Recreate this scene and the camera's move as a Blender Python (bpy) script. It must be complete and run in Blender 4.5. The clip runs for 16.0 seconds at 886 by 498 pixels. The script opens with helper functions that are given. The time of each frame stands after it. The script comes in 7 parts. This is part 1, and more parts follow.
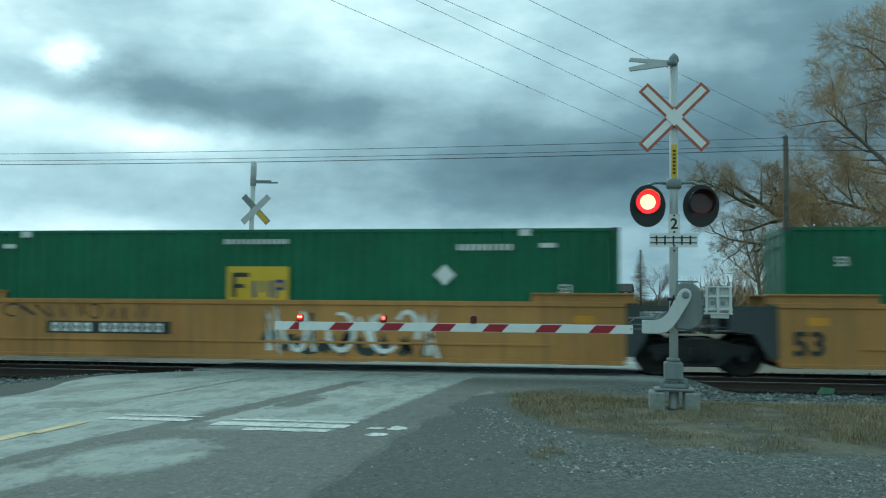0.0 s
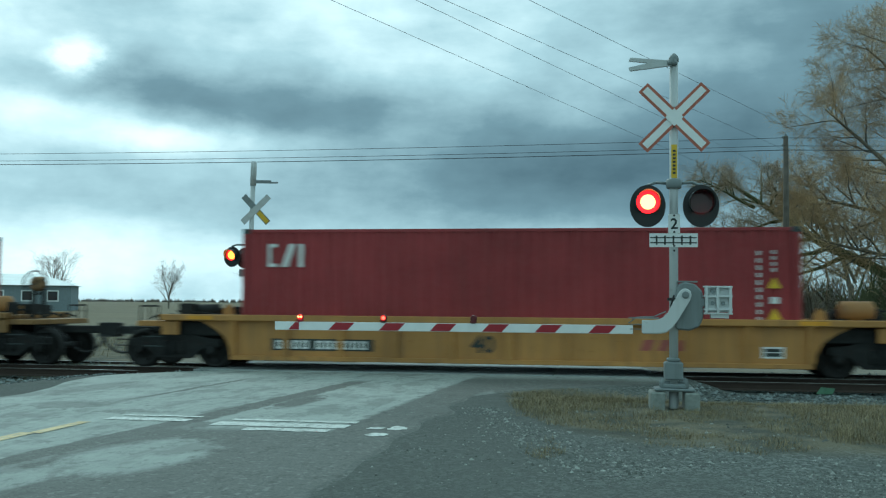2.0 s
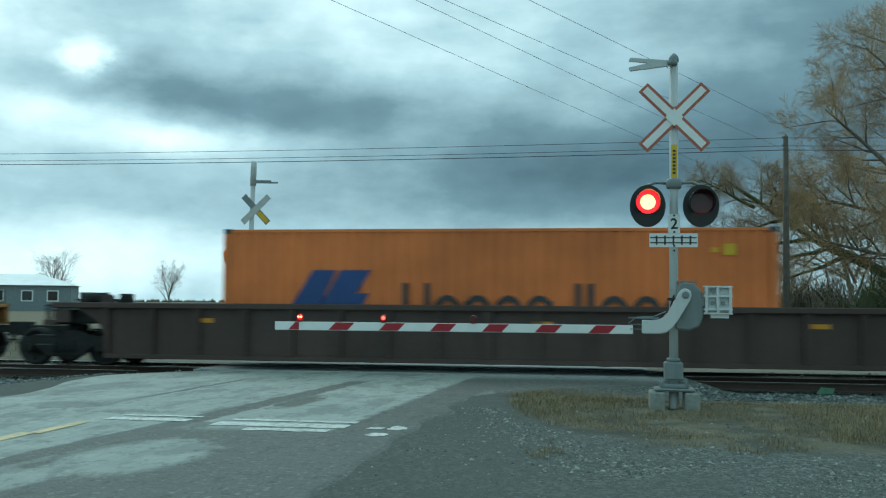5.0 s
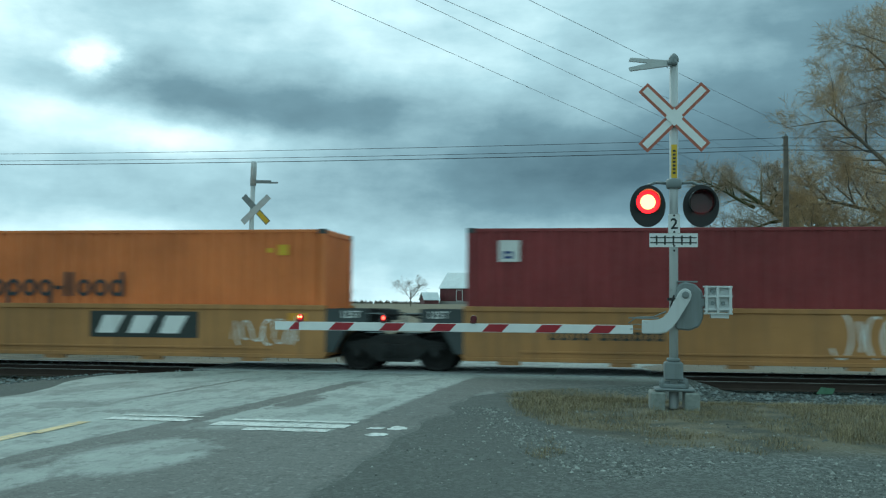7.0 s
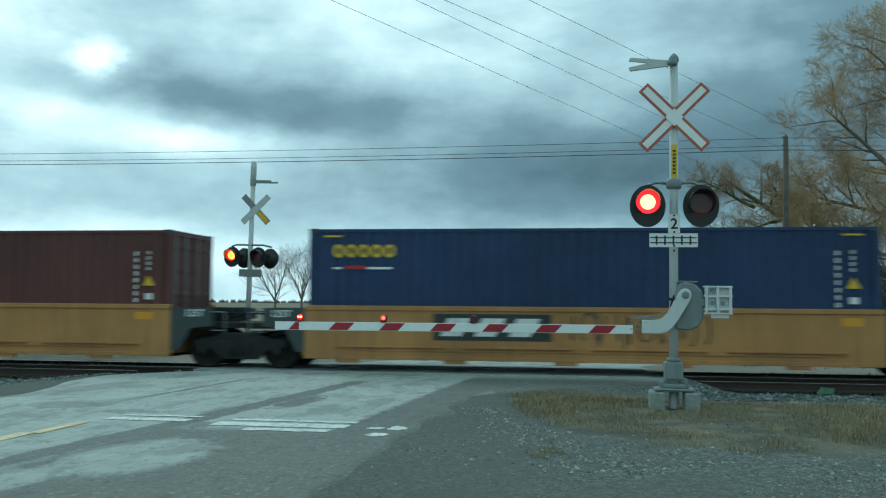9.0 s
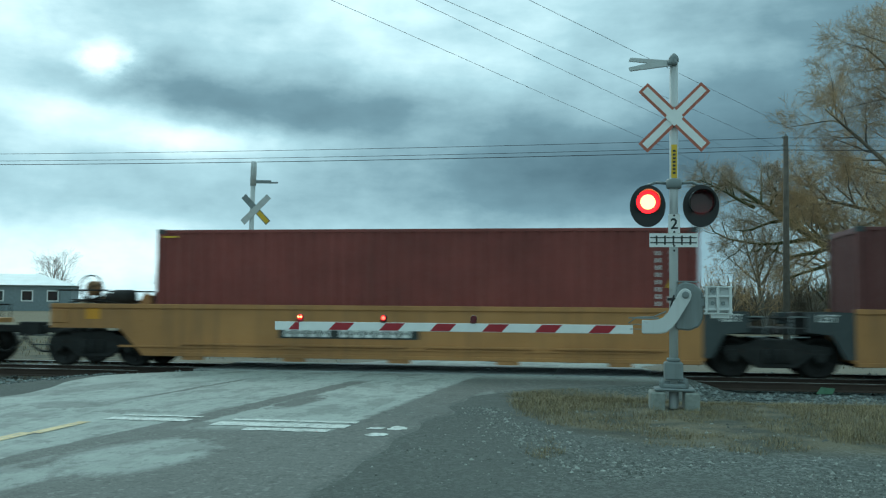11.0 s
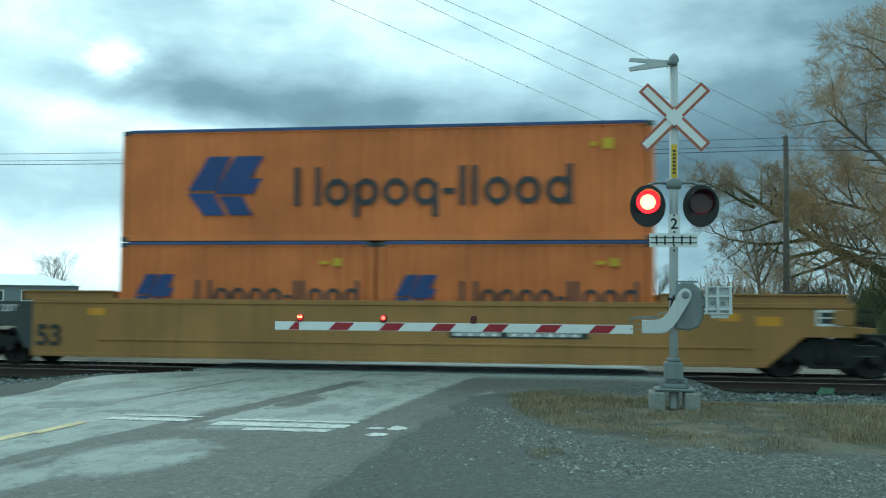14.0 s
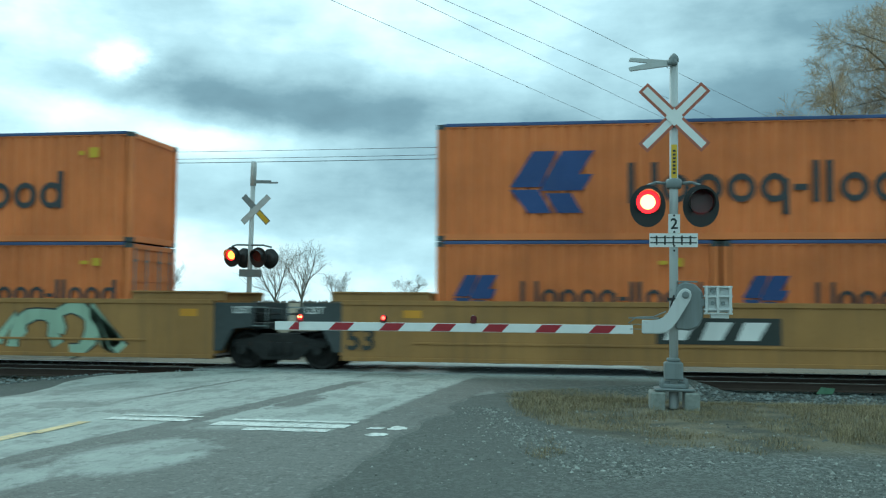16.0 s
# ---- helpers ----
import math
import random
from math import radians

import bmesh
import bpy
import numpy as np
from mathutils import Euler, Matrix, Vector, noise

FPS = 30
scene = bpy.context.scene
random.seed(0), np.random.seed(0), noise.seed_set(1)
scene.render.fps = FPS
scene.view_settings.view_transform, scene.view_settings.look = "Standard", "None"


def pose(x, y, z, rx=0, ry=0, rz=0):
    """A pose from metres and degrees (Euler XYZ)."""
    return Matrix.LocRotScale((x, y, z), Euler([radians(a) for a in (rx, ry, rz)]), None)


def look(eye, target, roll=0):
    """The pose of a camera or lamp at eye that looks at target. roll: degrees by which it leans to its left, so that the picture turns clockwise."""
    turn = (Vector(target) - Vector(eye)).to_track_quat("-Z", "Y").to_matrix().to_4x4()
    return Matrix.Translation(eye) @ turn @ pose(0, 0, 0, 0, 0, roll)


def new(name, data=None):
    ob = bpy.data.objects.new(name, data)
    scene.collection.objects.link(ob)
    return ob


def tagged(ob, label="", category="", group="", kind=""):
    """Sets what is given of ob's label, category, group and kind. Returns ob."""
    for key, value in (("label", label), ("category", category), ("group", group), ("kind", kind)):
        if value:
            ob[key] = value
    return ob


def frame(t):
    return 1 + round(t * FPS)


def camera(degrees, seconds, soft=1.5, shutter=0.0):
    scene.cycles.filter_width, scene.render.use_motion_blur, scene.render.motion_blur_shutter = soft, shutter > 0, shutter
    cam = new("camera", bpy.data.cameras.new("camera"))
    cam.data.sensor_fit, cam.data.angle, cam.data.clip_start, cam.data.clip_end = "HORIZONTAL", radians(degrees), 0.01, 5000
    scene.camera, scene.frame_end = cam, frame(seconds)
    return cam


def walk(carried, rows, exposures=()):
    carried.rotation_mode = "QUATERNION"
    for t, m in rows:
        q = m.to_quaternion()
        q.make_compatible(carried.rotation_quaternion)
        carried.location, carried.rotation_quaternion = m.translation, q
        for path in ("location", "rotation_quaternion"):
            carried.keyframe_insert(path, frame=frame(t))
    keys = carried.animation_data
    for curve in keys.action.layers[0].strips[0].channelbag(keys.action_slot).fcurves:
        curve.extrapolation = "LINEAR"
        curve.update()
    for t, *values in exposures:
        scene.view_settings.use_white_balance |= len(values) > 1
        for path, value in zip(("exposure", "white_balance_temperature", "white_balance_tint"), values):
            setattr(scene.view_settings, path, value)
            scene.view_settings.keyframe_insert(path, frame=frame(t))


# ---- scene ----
# A level crossing under heavy cloud: a container train passes behind the lowered gate.
EXPOSURE, SKY_STRENGTH, KELVIN, TINT = 0.12, 0.10, 5560, -9
cam = camera(48.63, 16.0, soft=1.2, shutter=0.36)
EYE = (0.0, 0.0, 1.4916)
yaw, pitch = radians(-8.988), radians(3.267)
AIM = (EYE[0] + math.sin(yaw) * math.cos(pitch), EYE[1] + math.cos(yaw) * math.cos(pitch), EYE[2] + math.sin(pitch))
stand = look(EYE, AIM, 0.432)
DRIFT = ((0.0, 0.05), (2.5, 0.03), (3.5, 0.05), (4.0, -0.05), (6.5, 0.04), (8.0, 0.05), (9.0, 0.06), (11.5, 0.08), (12.5, 0.10), (13.3, 0.05), (14.0, 0.28), (15.0, 0.26), (16.0, 0.32))
walk(cam, [(0.0, stand), (16.0, stand)], [(t, EXPOSURE + e, KELVIN, TINT) for t, e in DRIFT])

# ---- light ----
world = bpy.data.worlds.new("overcast_sky")
scene.world = world
world.use_nodes = True
wt = world.node_tree
bgn = wt.nodes["Background"]
sky = wt.nodes.new("ShaderNodeTexSky")
sky.sky_type = "NISHITA"
sky.sun_disc = False
sky.sun_elevation, sky.sun_rotation = radians(38), radians(-35)
sky.air_density, sky.dust_density, sky.ozone_density = 1.0, 4.0, 1.5
# cloud cover evens the clear sky out to a cool grey
cover = wt.nodes.new("ShaderNodeMix")
cover.data_type = "RGBA"
cover.inputs[0].default_value = 0.88
cover.inputs[7].default_value = (5.25, 6.6, 6.55, 1)
wt.links.new(sky.outputs[0], cover.inputs[6])
wt.links.new(cover.outputs[2], bgn.inputs[0])
bgn.inputs[1].default_value = SKY_STRENGTH
sun = new("sun", bpy.data.lights.new("sun", "SUN"))
sun.data.energy, sun.data.angle, sun.data.color = 0.8, radians(25), (0.97, 0.98, 0.93)
sun.matrix_world = look((-30, 43, 41), (0, 0, 0))


# ---- materials ----
def nodes(name, rough=0.6, metal=0.0):
    m = bpy.data.materials.new(name)
    m.use_nodes = True
    t = m.node_tree
    b = t.nodes["Principled BSDF"]
    b.inputs["Roughness"].default_value = rough
    b.inputs["Metallic"].default_value = metal
    return m, t, b


def coords(t, scale=(1, 1, 1), source="Object"):
    c = t.nodes.new("ShaderNodeTexCoord")
    mp = t.nodes.new("ShaderNodeMapping")
    mp.inputs["Scale"].default_value = scale
    t.links.new(c.outputs[source], mp.inputs[0])
    return mp.outputs[0]


def noise_tex(t, vec, scale, detail=4, rough=0.55):
    n = t.nodes.new("ShaderNodeTexNoise")
    n.inputs["Scale"].default_value = scale
    n.inputs["Detail"].default_value = detail
    n.inputs["Roughness"].default_value = rough
    t.links.new(vec, n.inputs["Vector"])
    return n.outputs["Fac"]


def ramp(t, fac, stops):
    r = t.nodes.new("ShaderNodeValToRGB")
    e = r.color_ramp.elements
    while len(e) < len(stops):
        e.new(0.5)
    for i, (p, c) in enumerate(stops):
        e[i].position = p
        e[i].color = (*c, 1) if len(c) == 3 else c
    t.links.new(fac, r.inputs[0])
    return r.outputs[0]


def mixc(t, fac, a, b, blend="MIX"):
    m = t.nodes.new("ShaderNodeMix")
    m.data_type, m.blend_type = "RGBA", blend
    for sock, v in ((m.inputs[0], fac), (m.inputs[6], a), (m.inputs[7], b)):
        if isinstance(v, (int, float)):
            sock.default_value = v
        elif isinstance(v, tuple):
            sock.default_value = (*v, 1)
        else:
            t.links.new(v, sock)
    return m.outputs[2]


def mathn(t, op, a, b=0.0, c=None):
    n = t.nodes.new("ShaderNodeMath")
    n.operation = op
    for i, v in enumerate((a, b) if c is None else (a, b, c)):
        if isinstance(v, (int, float)):
            n.inputs[i].default_value = v
        else:
            t.links.new(v, n.inputs[i])
    return n.outputs[0]


def bump(t, b, height, strength=0.3, dist=0.01):
    n = t.nodes.new("ShaderNodeBump")
    n.inputs["Strength"].default_value = strength
    n.inputs["Distance"].default_value = dist
    t.links.new(height, n.inputs["Height"])
    t.links.new(n.outputs[0], b.inputs["Normal"])


def paint(name, rgb, dirt=(0.10, 0.075, 0.05), amount=0.35, rough=0.55, fade=0.25, streak=True):
    """Weathered paint on steel: faded patches, vertical dirt runs and rust specks."""
    m, t, b = nodes(name, rough)
    v = coords(t)
    big = noise_tex(t, v, 0.5, 3)
    pale = tuple(min(1, c * (1 + fade) + 0.02 * fade) for c in rgb)
    deep = tuple(c * (1 - fade * 0.7) for c in rgb)
    col = mixc(t, ramp(t, big, [(0.3, (0, 0, 0)), (0.7, (1, 1, 1))]), deep, pale)
    runs = noise_tex(t, coords(t, (7, 7, 0.35) if streak else (11, 11, 11)), 1.0, 5, 0.65)
    col = mixc(t, mathn(t, "MULTIPLY", ramp(t, runs, [(0.48, (0, 0, 0)), (0.75, (1, 1, 1))]), amount), col, dirt)
    spots = noise_tex(t, v, 9.0, 4, 0.7)
    col = mixc(t, mathn(t, "MULTIPLY", ramp(t, spots, [(0.64, (0, 0, 0)), (0.72, (1, 1, 1))]), amount * 0.9), col, (0.13, 0.05, 0.025))
    t.links.new(col, b.inputs["Base Color"])
    t.links.new(ramp(t, spots, [(0.3, (rough - 0.12,) * 3), (0.7, (min(1, rough + 0.2),) * 3)]), b.inputs["Roughness"])
    bump(t, b, spots, 0.12, 0.004)
    return m


def plain(name, rgb, rough=0.6, metal=0.0, vary=0.15, scale=6.0):
    m, t, b = nodes(name, rough, metal)
    n = noise_tex(t, coords(t), scale, 5, 0.6)
    col = ramp(t, n, [(0.25, tuple(c * (1 - vary) for c in rgb)), (0.75, tuple(min(1, c * (1 + vary)) for c in rgb))])
    t.links.new(col, b.inputs["Base Color"])
    bump(t, b, n, 0.1, 0.003)
    return m


def glow(name, rgb, strength):
    m, t, b = nodes(name, 0.3)
    b.inputs["Base Color"].default_value = (*rgb, 1)
    b.inputs["Emission Color"].default_value = (*rgb, 1)
    b.inputs["Emission Strength"].default_value = strength
    return m


GREEN = paint("green_paint", (0.012, 0.125, 0.055), amount=0.12)
RED = paint("red_paint", (0.26, 0.028, 0.032), amount=0.12)
PINK = paint("faded_red_paint", (0.34, 0.135, 0.13), amount=0.3, dirt=(0.2, 0.10, 0.09))
DULLCHORD = paint("grimy_yellow_chord", (0.27, 0.145, 0.045), amount=0.5, dirt=(0.12, 0.08, 0.05))
ORANGE = paint("orange_paint", (0.65, 0.185, 0.044), amount=0.10)
DEEPRED = paint("brick_red_paint", (0.21, 0.028, 0.030), amount=0.12)
BLUE = paint("navy_paint", (0.012, 0.032, 0.10), amount=0.12)
MAROON = paint("maroon_paint", (0.10, 0.028, 0.026), amount=0.15)
RUSTRED = paint("rust_red_paint", (0.19, 0.040, 0.032), amount=0.15)
YELLOW = paint("yellow_car_paint", (0.41, 0.20, 0.05), amount=0.6, dirt=(0.13, 0.085, 0.05))
OLIVE = paint("dull_yellow_car_paint", (0.32, 0.165, 0.044), amount=0.45, dirt=(0.10, 0.075, 0.04))
TAN = paint("tan_car_paint", (0.37, 0.18, 0.055), amount=0.55, dirt=(0.13, 0.085, 0.05))
BROWN = paint("dark_brown_car_paint", (0.058, 0.036, 0.030), amount=0.4, dirt=(0.03, 0.025, 0.02))
RUSTY = paint("rusted_side_paint", (0.075, 0.056, 0.042), amount=0.6, dirt=(0.035, 0.025, 0.02))
CHARCOAL = paint("charcoal_end_paint", (0.040, 0.050, 0.052), amount=0.3, dirt=(0.03, 0.027, 0.024))
SOOT = paint("running_gear_grime", (0.013, 0.014, 0.014), amount=0.5, dirt=(0.034, 0.029, 0.024), rough=0.8)
WHEEL = plain("wheel_steel", (0.019, 0.018, 0.017), 0.6, 0.3)
STEEL = plain("rail_side_rust", (0.050, 0.034, 0.026), 0.8, 0.2)
SHINE = plain("rail_top_steel", (0.42, 0.42, 0.41), 0.3, 0.9)
WHITEP = paint("white_marking_paint", (0.72, 0.72, 0.70), amount=0.35)
GREYP = paint("grey_marking_paint", (0.035, 0.037, 0.042), amount=0.1)
BLUEP = paint("blue_marking_paint", (0.022, 0.055, 0.19), amount=0.1)
TARP = paint("blue_roof_sheet", (0.05, 0.09, 0.23), amount=0.2, streak=False)
GOLDP = paint("yellow_marking_paint", (0.65, 0.42, 0.02), amount=0.15)
AMBERP = paint("amber_patch_paint", (0.62, 0.28, 0.015), amount=0.2)
FADERED = paint("faded_red_marking", (0.30, 0.075, 0.06), amount=0.5)
REDP = paint("red_marking_paint", (0.35, 0.02, 0.02), amount=0.2)
BLACKP = paint("black_panel_paint", (0.022, 0.028, 0.026), amount=0.2)
PALEP = paint("pale_green_paint", (0.34, 0.46, 0.34), amount=0.35)
TEALP = paint("faded_teal_paint", (0.05, 0.12, 0.14), amount=0.3)
ALU = paint("galvanised_paint", (0.50, 0.52, 0.52), dirt=(0.2, 0.19, 0.17), amount=0.25, rough=0.5, fade=0.12)
ALUD = paint("grey_cast_housing", (0.21, 0.24, 0.245), dirt=(0.10, 0.095, 0.085), amount=0.45, rough=0.5, fade=0.12)
CAST = paint("white_arm_paint", (0.62, 0.64, 0.64), dirt=(0.3, 0.28, 0.25), amount=0.2, fade=0.1)
BLACK = plain("black_hood_paint", (0.012, 0.013, 0.014), 0.45)
REFLR = plain("red_reflective_sheet", (0.31, 0.010, 0.022), 0.35, 0, 0.08)
REFLW = plain("white_reflective_sheet", (0.80, 0.81, 0.80), 0.4, 0, 0.04)
BORDER = plain("faded_red_border", (0.40, 0.12, 0.075), 0.5, 0, 0.15)
DULLRED = plain("unlit_red_lens", (0.09, 0.006, 0.008), 0.2)
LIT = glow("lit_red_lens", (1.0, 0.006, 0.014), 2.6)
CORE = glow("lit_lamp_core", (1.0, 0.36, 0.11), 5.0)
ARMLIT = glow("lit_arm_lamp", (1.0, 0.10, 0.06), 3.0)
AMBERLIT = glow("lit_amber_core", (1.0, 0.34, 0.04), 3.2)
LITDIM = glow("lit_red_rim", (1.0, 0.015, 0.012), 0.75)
CONC = plain("concrete", (0.25, 0.27, 0.25), 0.9, 0, 0.25, 14)
WIRE = plain("wire", (0.03, 0.03, 0.035), 0.6)
POLEWOOD = plain("weathered_pole_wood", (0.10, 0.085, 0.07), 0.9, 0, 0.3, 5)


# ---- mesh helpers ----
def box(bm, x0, x1, y0, y1, z0, z1):
    vs = [bm.verts.new((x, y, z)) for x in (x0, x1) for y in (y0, y1) for z in (z0, z1)]
    for f in ((0, 1, 3, 2), (4, 6, 7, 5), (0, 4, 5, 1), (2, 3, 7, 6), (0, 2, 6, 4), (1, 5, 7, 3)):
        bm.faces.new([vs[i] for i in f])
    return vs


def tube(bm, a, b, r0, r1=None, seg=10, caps=True):
    a, b = Vector(a), Vector(b)
    r1 = r0 if r1 is None else r1
    q = (b - a).to_track_quat("Z", "Y")
    rings = []
    for p, r in ((a, r0), (b, r1)):
        rings.append([bm.verts.new(p + q @ Vector((r * math.cos(2 * math.pi * i / seg), r * math.sin(2 * math.pi * i / seg), 0))) for i in range(seg)])
    for i in range(seg):
        j = (i + 1) % seg
        bm.faces.new((rings[0][i], rings[0][j], rings[1][j], rings[1][i])).smooth = True
    if caps:
        bm.faces.new(rings[0][::-1])
        bm.faces.new(rings[1])


def pipe(bm, pts, r, seg=8):
    for a, b in zip(pts, pts[1:]):
        tube(bm, a, b, r, r, seg)


def lathe(bm, profile, axis="Y", at=(0, 0, 0), seg=24):
    """A turned shape: profile rows of (place along the axis, radius)."""
    rings = []
    for d, r in profile:
        ring = []
        for i in range(seg):
            c, s = r * math.cos(2 * math.pi * i / seg), r * math.sin(2 * math.pi * i / seg)
            p = {"Y": (c, d, s), "Z": (c, s, d), "X": (d, c, s)}[axis]
            ring.append(bm.verts.new(Vector(at) + Vector(p)))
        rings.append(ring)
    for r0, r1 in zip(rings, rings[1:]):
        for i in range(seg):
            j = (i + 1) % seg
            bm.faces.new((r0[i], r0[j], r1[j], r1[i])).smooth = True
    bm.faces.new(rings[0][::-1])
    bm.faces.new(rings[-1])


def prism(bm, pts, lo, hi, axis="Y"):
    """A flat outline pushed along an axis; outline in (x, z) for Y, (y, z) for X, (x, y) for Z."""
    def at(p, d):
        return {"Y": (p[0], d, p[1]), "X": (d, p[0], p[1]), "Z": (p[0], p[1], d)}[axis]
    a = [bm.verts.new(at(p, lo)) for p in pts]
    b = [bm.verts.new(at(p, hi)) for p in pts]
    n = len(pts)
    for i in range(n):
        bm.faces.new((a[i], a[(i + 1) % n], b[(i + 1) % n], b[i]))
    bm.faces.new(a[::-1])
    bm.faces.new(b)


def mesh_of(bm, name, material, bevel=0.0, turn=None):
    if bevel:
        bmesh.ops.bevel(bm, geom=list(bm.edges), offset=bevel, segments=1, affect="EDGES", clamp_overlap=True)
    if turn is not None:
        bm.transform(turn)
    bmesh.ops.recalc_face_normals(bm, faces=list(bm.faces))
    me = bpy.data.meshes.new(name)
    bm.to_mesh(me)
    bm.free()
    for m in material if isinstance(material, (list, tuple)) else (material,):
        me.materials.append(m)
    return me


def part(name, bm, material, parent, label="", bevel=0.0, at=None):
    me = bm if isinstance(bm, bpy.types.Mesh) else mesh_of(bm, name, material, bevel)
    ob = new(name, me)
    ob.parent = parent
    if at is not None:
        ob.location = at
    if label:
        ob["label"] = label
    return ob


def thing(name, label, category, group="", kind="", at=None):
    ob = new(name)
    ob.empty_display_size = 0.2
    tagged(ob, label, category, group, kind)
    if at is not None:
        ob.matrix_basis = at
    return ob


def B():
    return bmesh.new()


def letters(name, text, size, material, parent, m):
    """Characters of the built-in font, turned into a thin mesh."""
    cu = bpy.data.curves.new(name, "FONT")
    cu.body, cu.size, cu.extrude, cu.align_x, cu.align_y = text, size, 0.002, "CENTER", "CENTER"
    cu.resolution_u = 3
    cu.offset = size * 0.02
    tmp = new("lettering_source", cu)
    me = bpy.data.meshes.new_from_object(tmp.evaluated_get(bpy.context.evaluated_depsgraph_get()))
    bpy.data.objects.remove(tmp)
    me.materials.clear()
    me.materials.append(material)
    ob = new(name, me)
    ob.parent = parent
    ob.matrix_basis = m
    return ob


# ---- the train ----
TRACK = 22.576          # middle of the track
FLOOR = 0.294           # container floor over the rail
MOVED = []              # (thing, place on the train)
SPINNING = []           # wheelsets


def flat_marks(name, material, parent, rects, y, label=""):
    """Painted marks on the near side: rows of (x0, x1, z0, z1)."""
    bm = B()
    for x0, x1, z0, z1 in rects:
        box(bm, x0, x1, y - 0.006, y, z0, z1)
    return part(name, bm, material, parent, label)


def ring_rects(x0, x1, z0, z1, w):
    return [(x0, x0 + w, z0, z1), (x1 - w, x1, z0, z1), (x0 + w, x1 - w, z0, z0 + w), (x0 + w, x1 - w, z1 - w, z1)]


def word_shapes(name, material, parent, x0, x1, z0, xh, spec, w, label):
    """A word mark as plain bars, round rings and dashes. spec: s stem, t two stems, o ring, p and g ring with a tail, d ring with a tall bar, - dash."""
    width = {"s": 0.42, "t": 1.12, "o": 1.05, "p": 1.05, "g": 1.05, "d": 1.05, "-": 0.6}
    k = (x1 - x0) / sum(width[c] for c in spec)
    y0, y1 = NEAR - 0.006, NEAR
    x = x0
    for c in spec:
        bm = B()
        a, b = x + 0.05 * k, x + (width[c] - 0.10) * k
        tall = z0 + xh * 1.42
        if c == "s":
            box(bm, a, a + w, y0, y1, z0, tall)
        elif c == "t":
            box(bm, a, a + w, y0, y1, z0, tall)
            box(bm, b - w, b, y0, y1, z0, tall)
        elif c == "-":
            box(bm, a, b, y0, y1, z0 + xh * 0.40, z0 + xh * 0.40 + w)
        else:
            n = 18
            cx, cz, rx, rz = (a + b) / 2, z0 + xh / 2, (b - a) / 2, xh / 2
            loops = [[bm.verts.new((cx + (rx - d) * math.cos(2 * math.pi * i / n), yy, cz + (rz - d) * math.sin(2 * math.pi * i / n))) for i in range(n)] for d, yy in ((0, y0), (0, y1), (w, y1), (w, y0))]
            for la, lb in zip(loops, loops[1:] + loops[:1]):
                for i in range(n):
                    bm.faces.new((la[i], la[(i + 1) % n], lb[(i + 1) % n], lb[i]))
            if c == "p":
                box(bm, a, a + w, y0 - 0.001, y1, z0 - xh * 0.42, z0 + xh * 0.8)
            elif c == "g":
                box(bm, b - w, b, y0 - 0.001, y1, z0 - xh * 0.42, z0 + xh * 0.8)
            elif c == "d":
                box(bm, b - w, b, y0 - 0.001, y1, z0, tall)
        part(name, bm, material, parent, label)
        x += width[c] * k


def chevron_mark(parent, x0, x1, z0, z1, y):
    """Blue arrow-shaped emblem as plain slanted blocks."""
    def P(u, v):
        return (x0 + u * (x1 - x0), z0 + v * (z1 - z0))
    bm = B()
    for pts in ([P(0, .42), P(.27, 1), P(.56, 1), P(.36, .42)], [P(.62, 1), P(1, 1), P(.82, .62), P(.98, .62), P(.86, .36), P(.36, .36), P(.40, .50)],
                [P(0, .38), P(.22, 0), P(.50, 0), P(.34, .38)], [P(.56, 0), P(.86, 0), P(.72, .32), P(.42, .32)]):
        prism(bm, pts, y - 0.006, y)
    return part("emblem", bm, BLUEP, parent, "blue arrow-shaped emblem")


def corrugated(bm, L, z0, z1, y, out, pitch=0.278, deep=0.036, post=0.17):
    n = int((L - 2 * post) / pitch)
    p = (L - 2 * post) / n
    xs = []
    for i in range(n):
        a = -L / 2 + post + i * p
        xs += [(a, 0), (a + p * 0.26, 0), (a + p * 0.5, 1), (a + p * 0.76, 1)]
    xs.append((L / 2 - post, 0))
    rows = [[bm.verts.new((x, y - out * deep * d, z)) for x, d in xs] for z in (z0, z1)]
    for i in range(len(xs) - 1):
        bm.faces.new((rows[0][i], rows[0][i + 1], rows[1][i + 1], rows[1][i]))


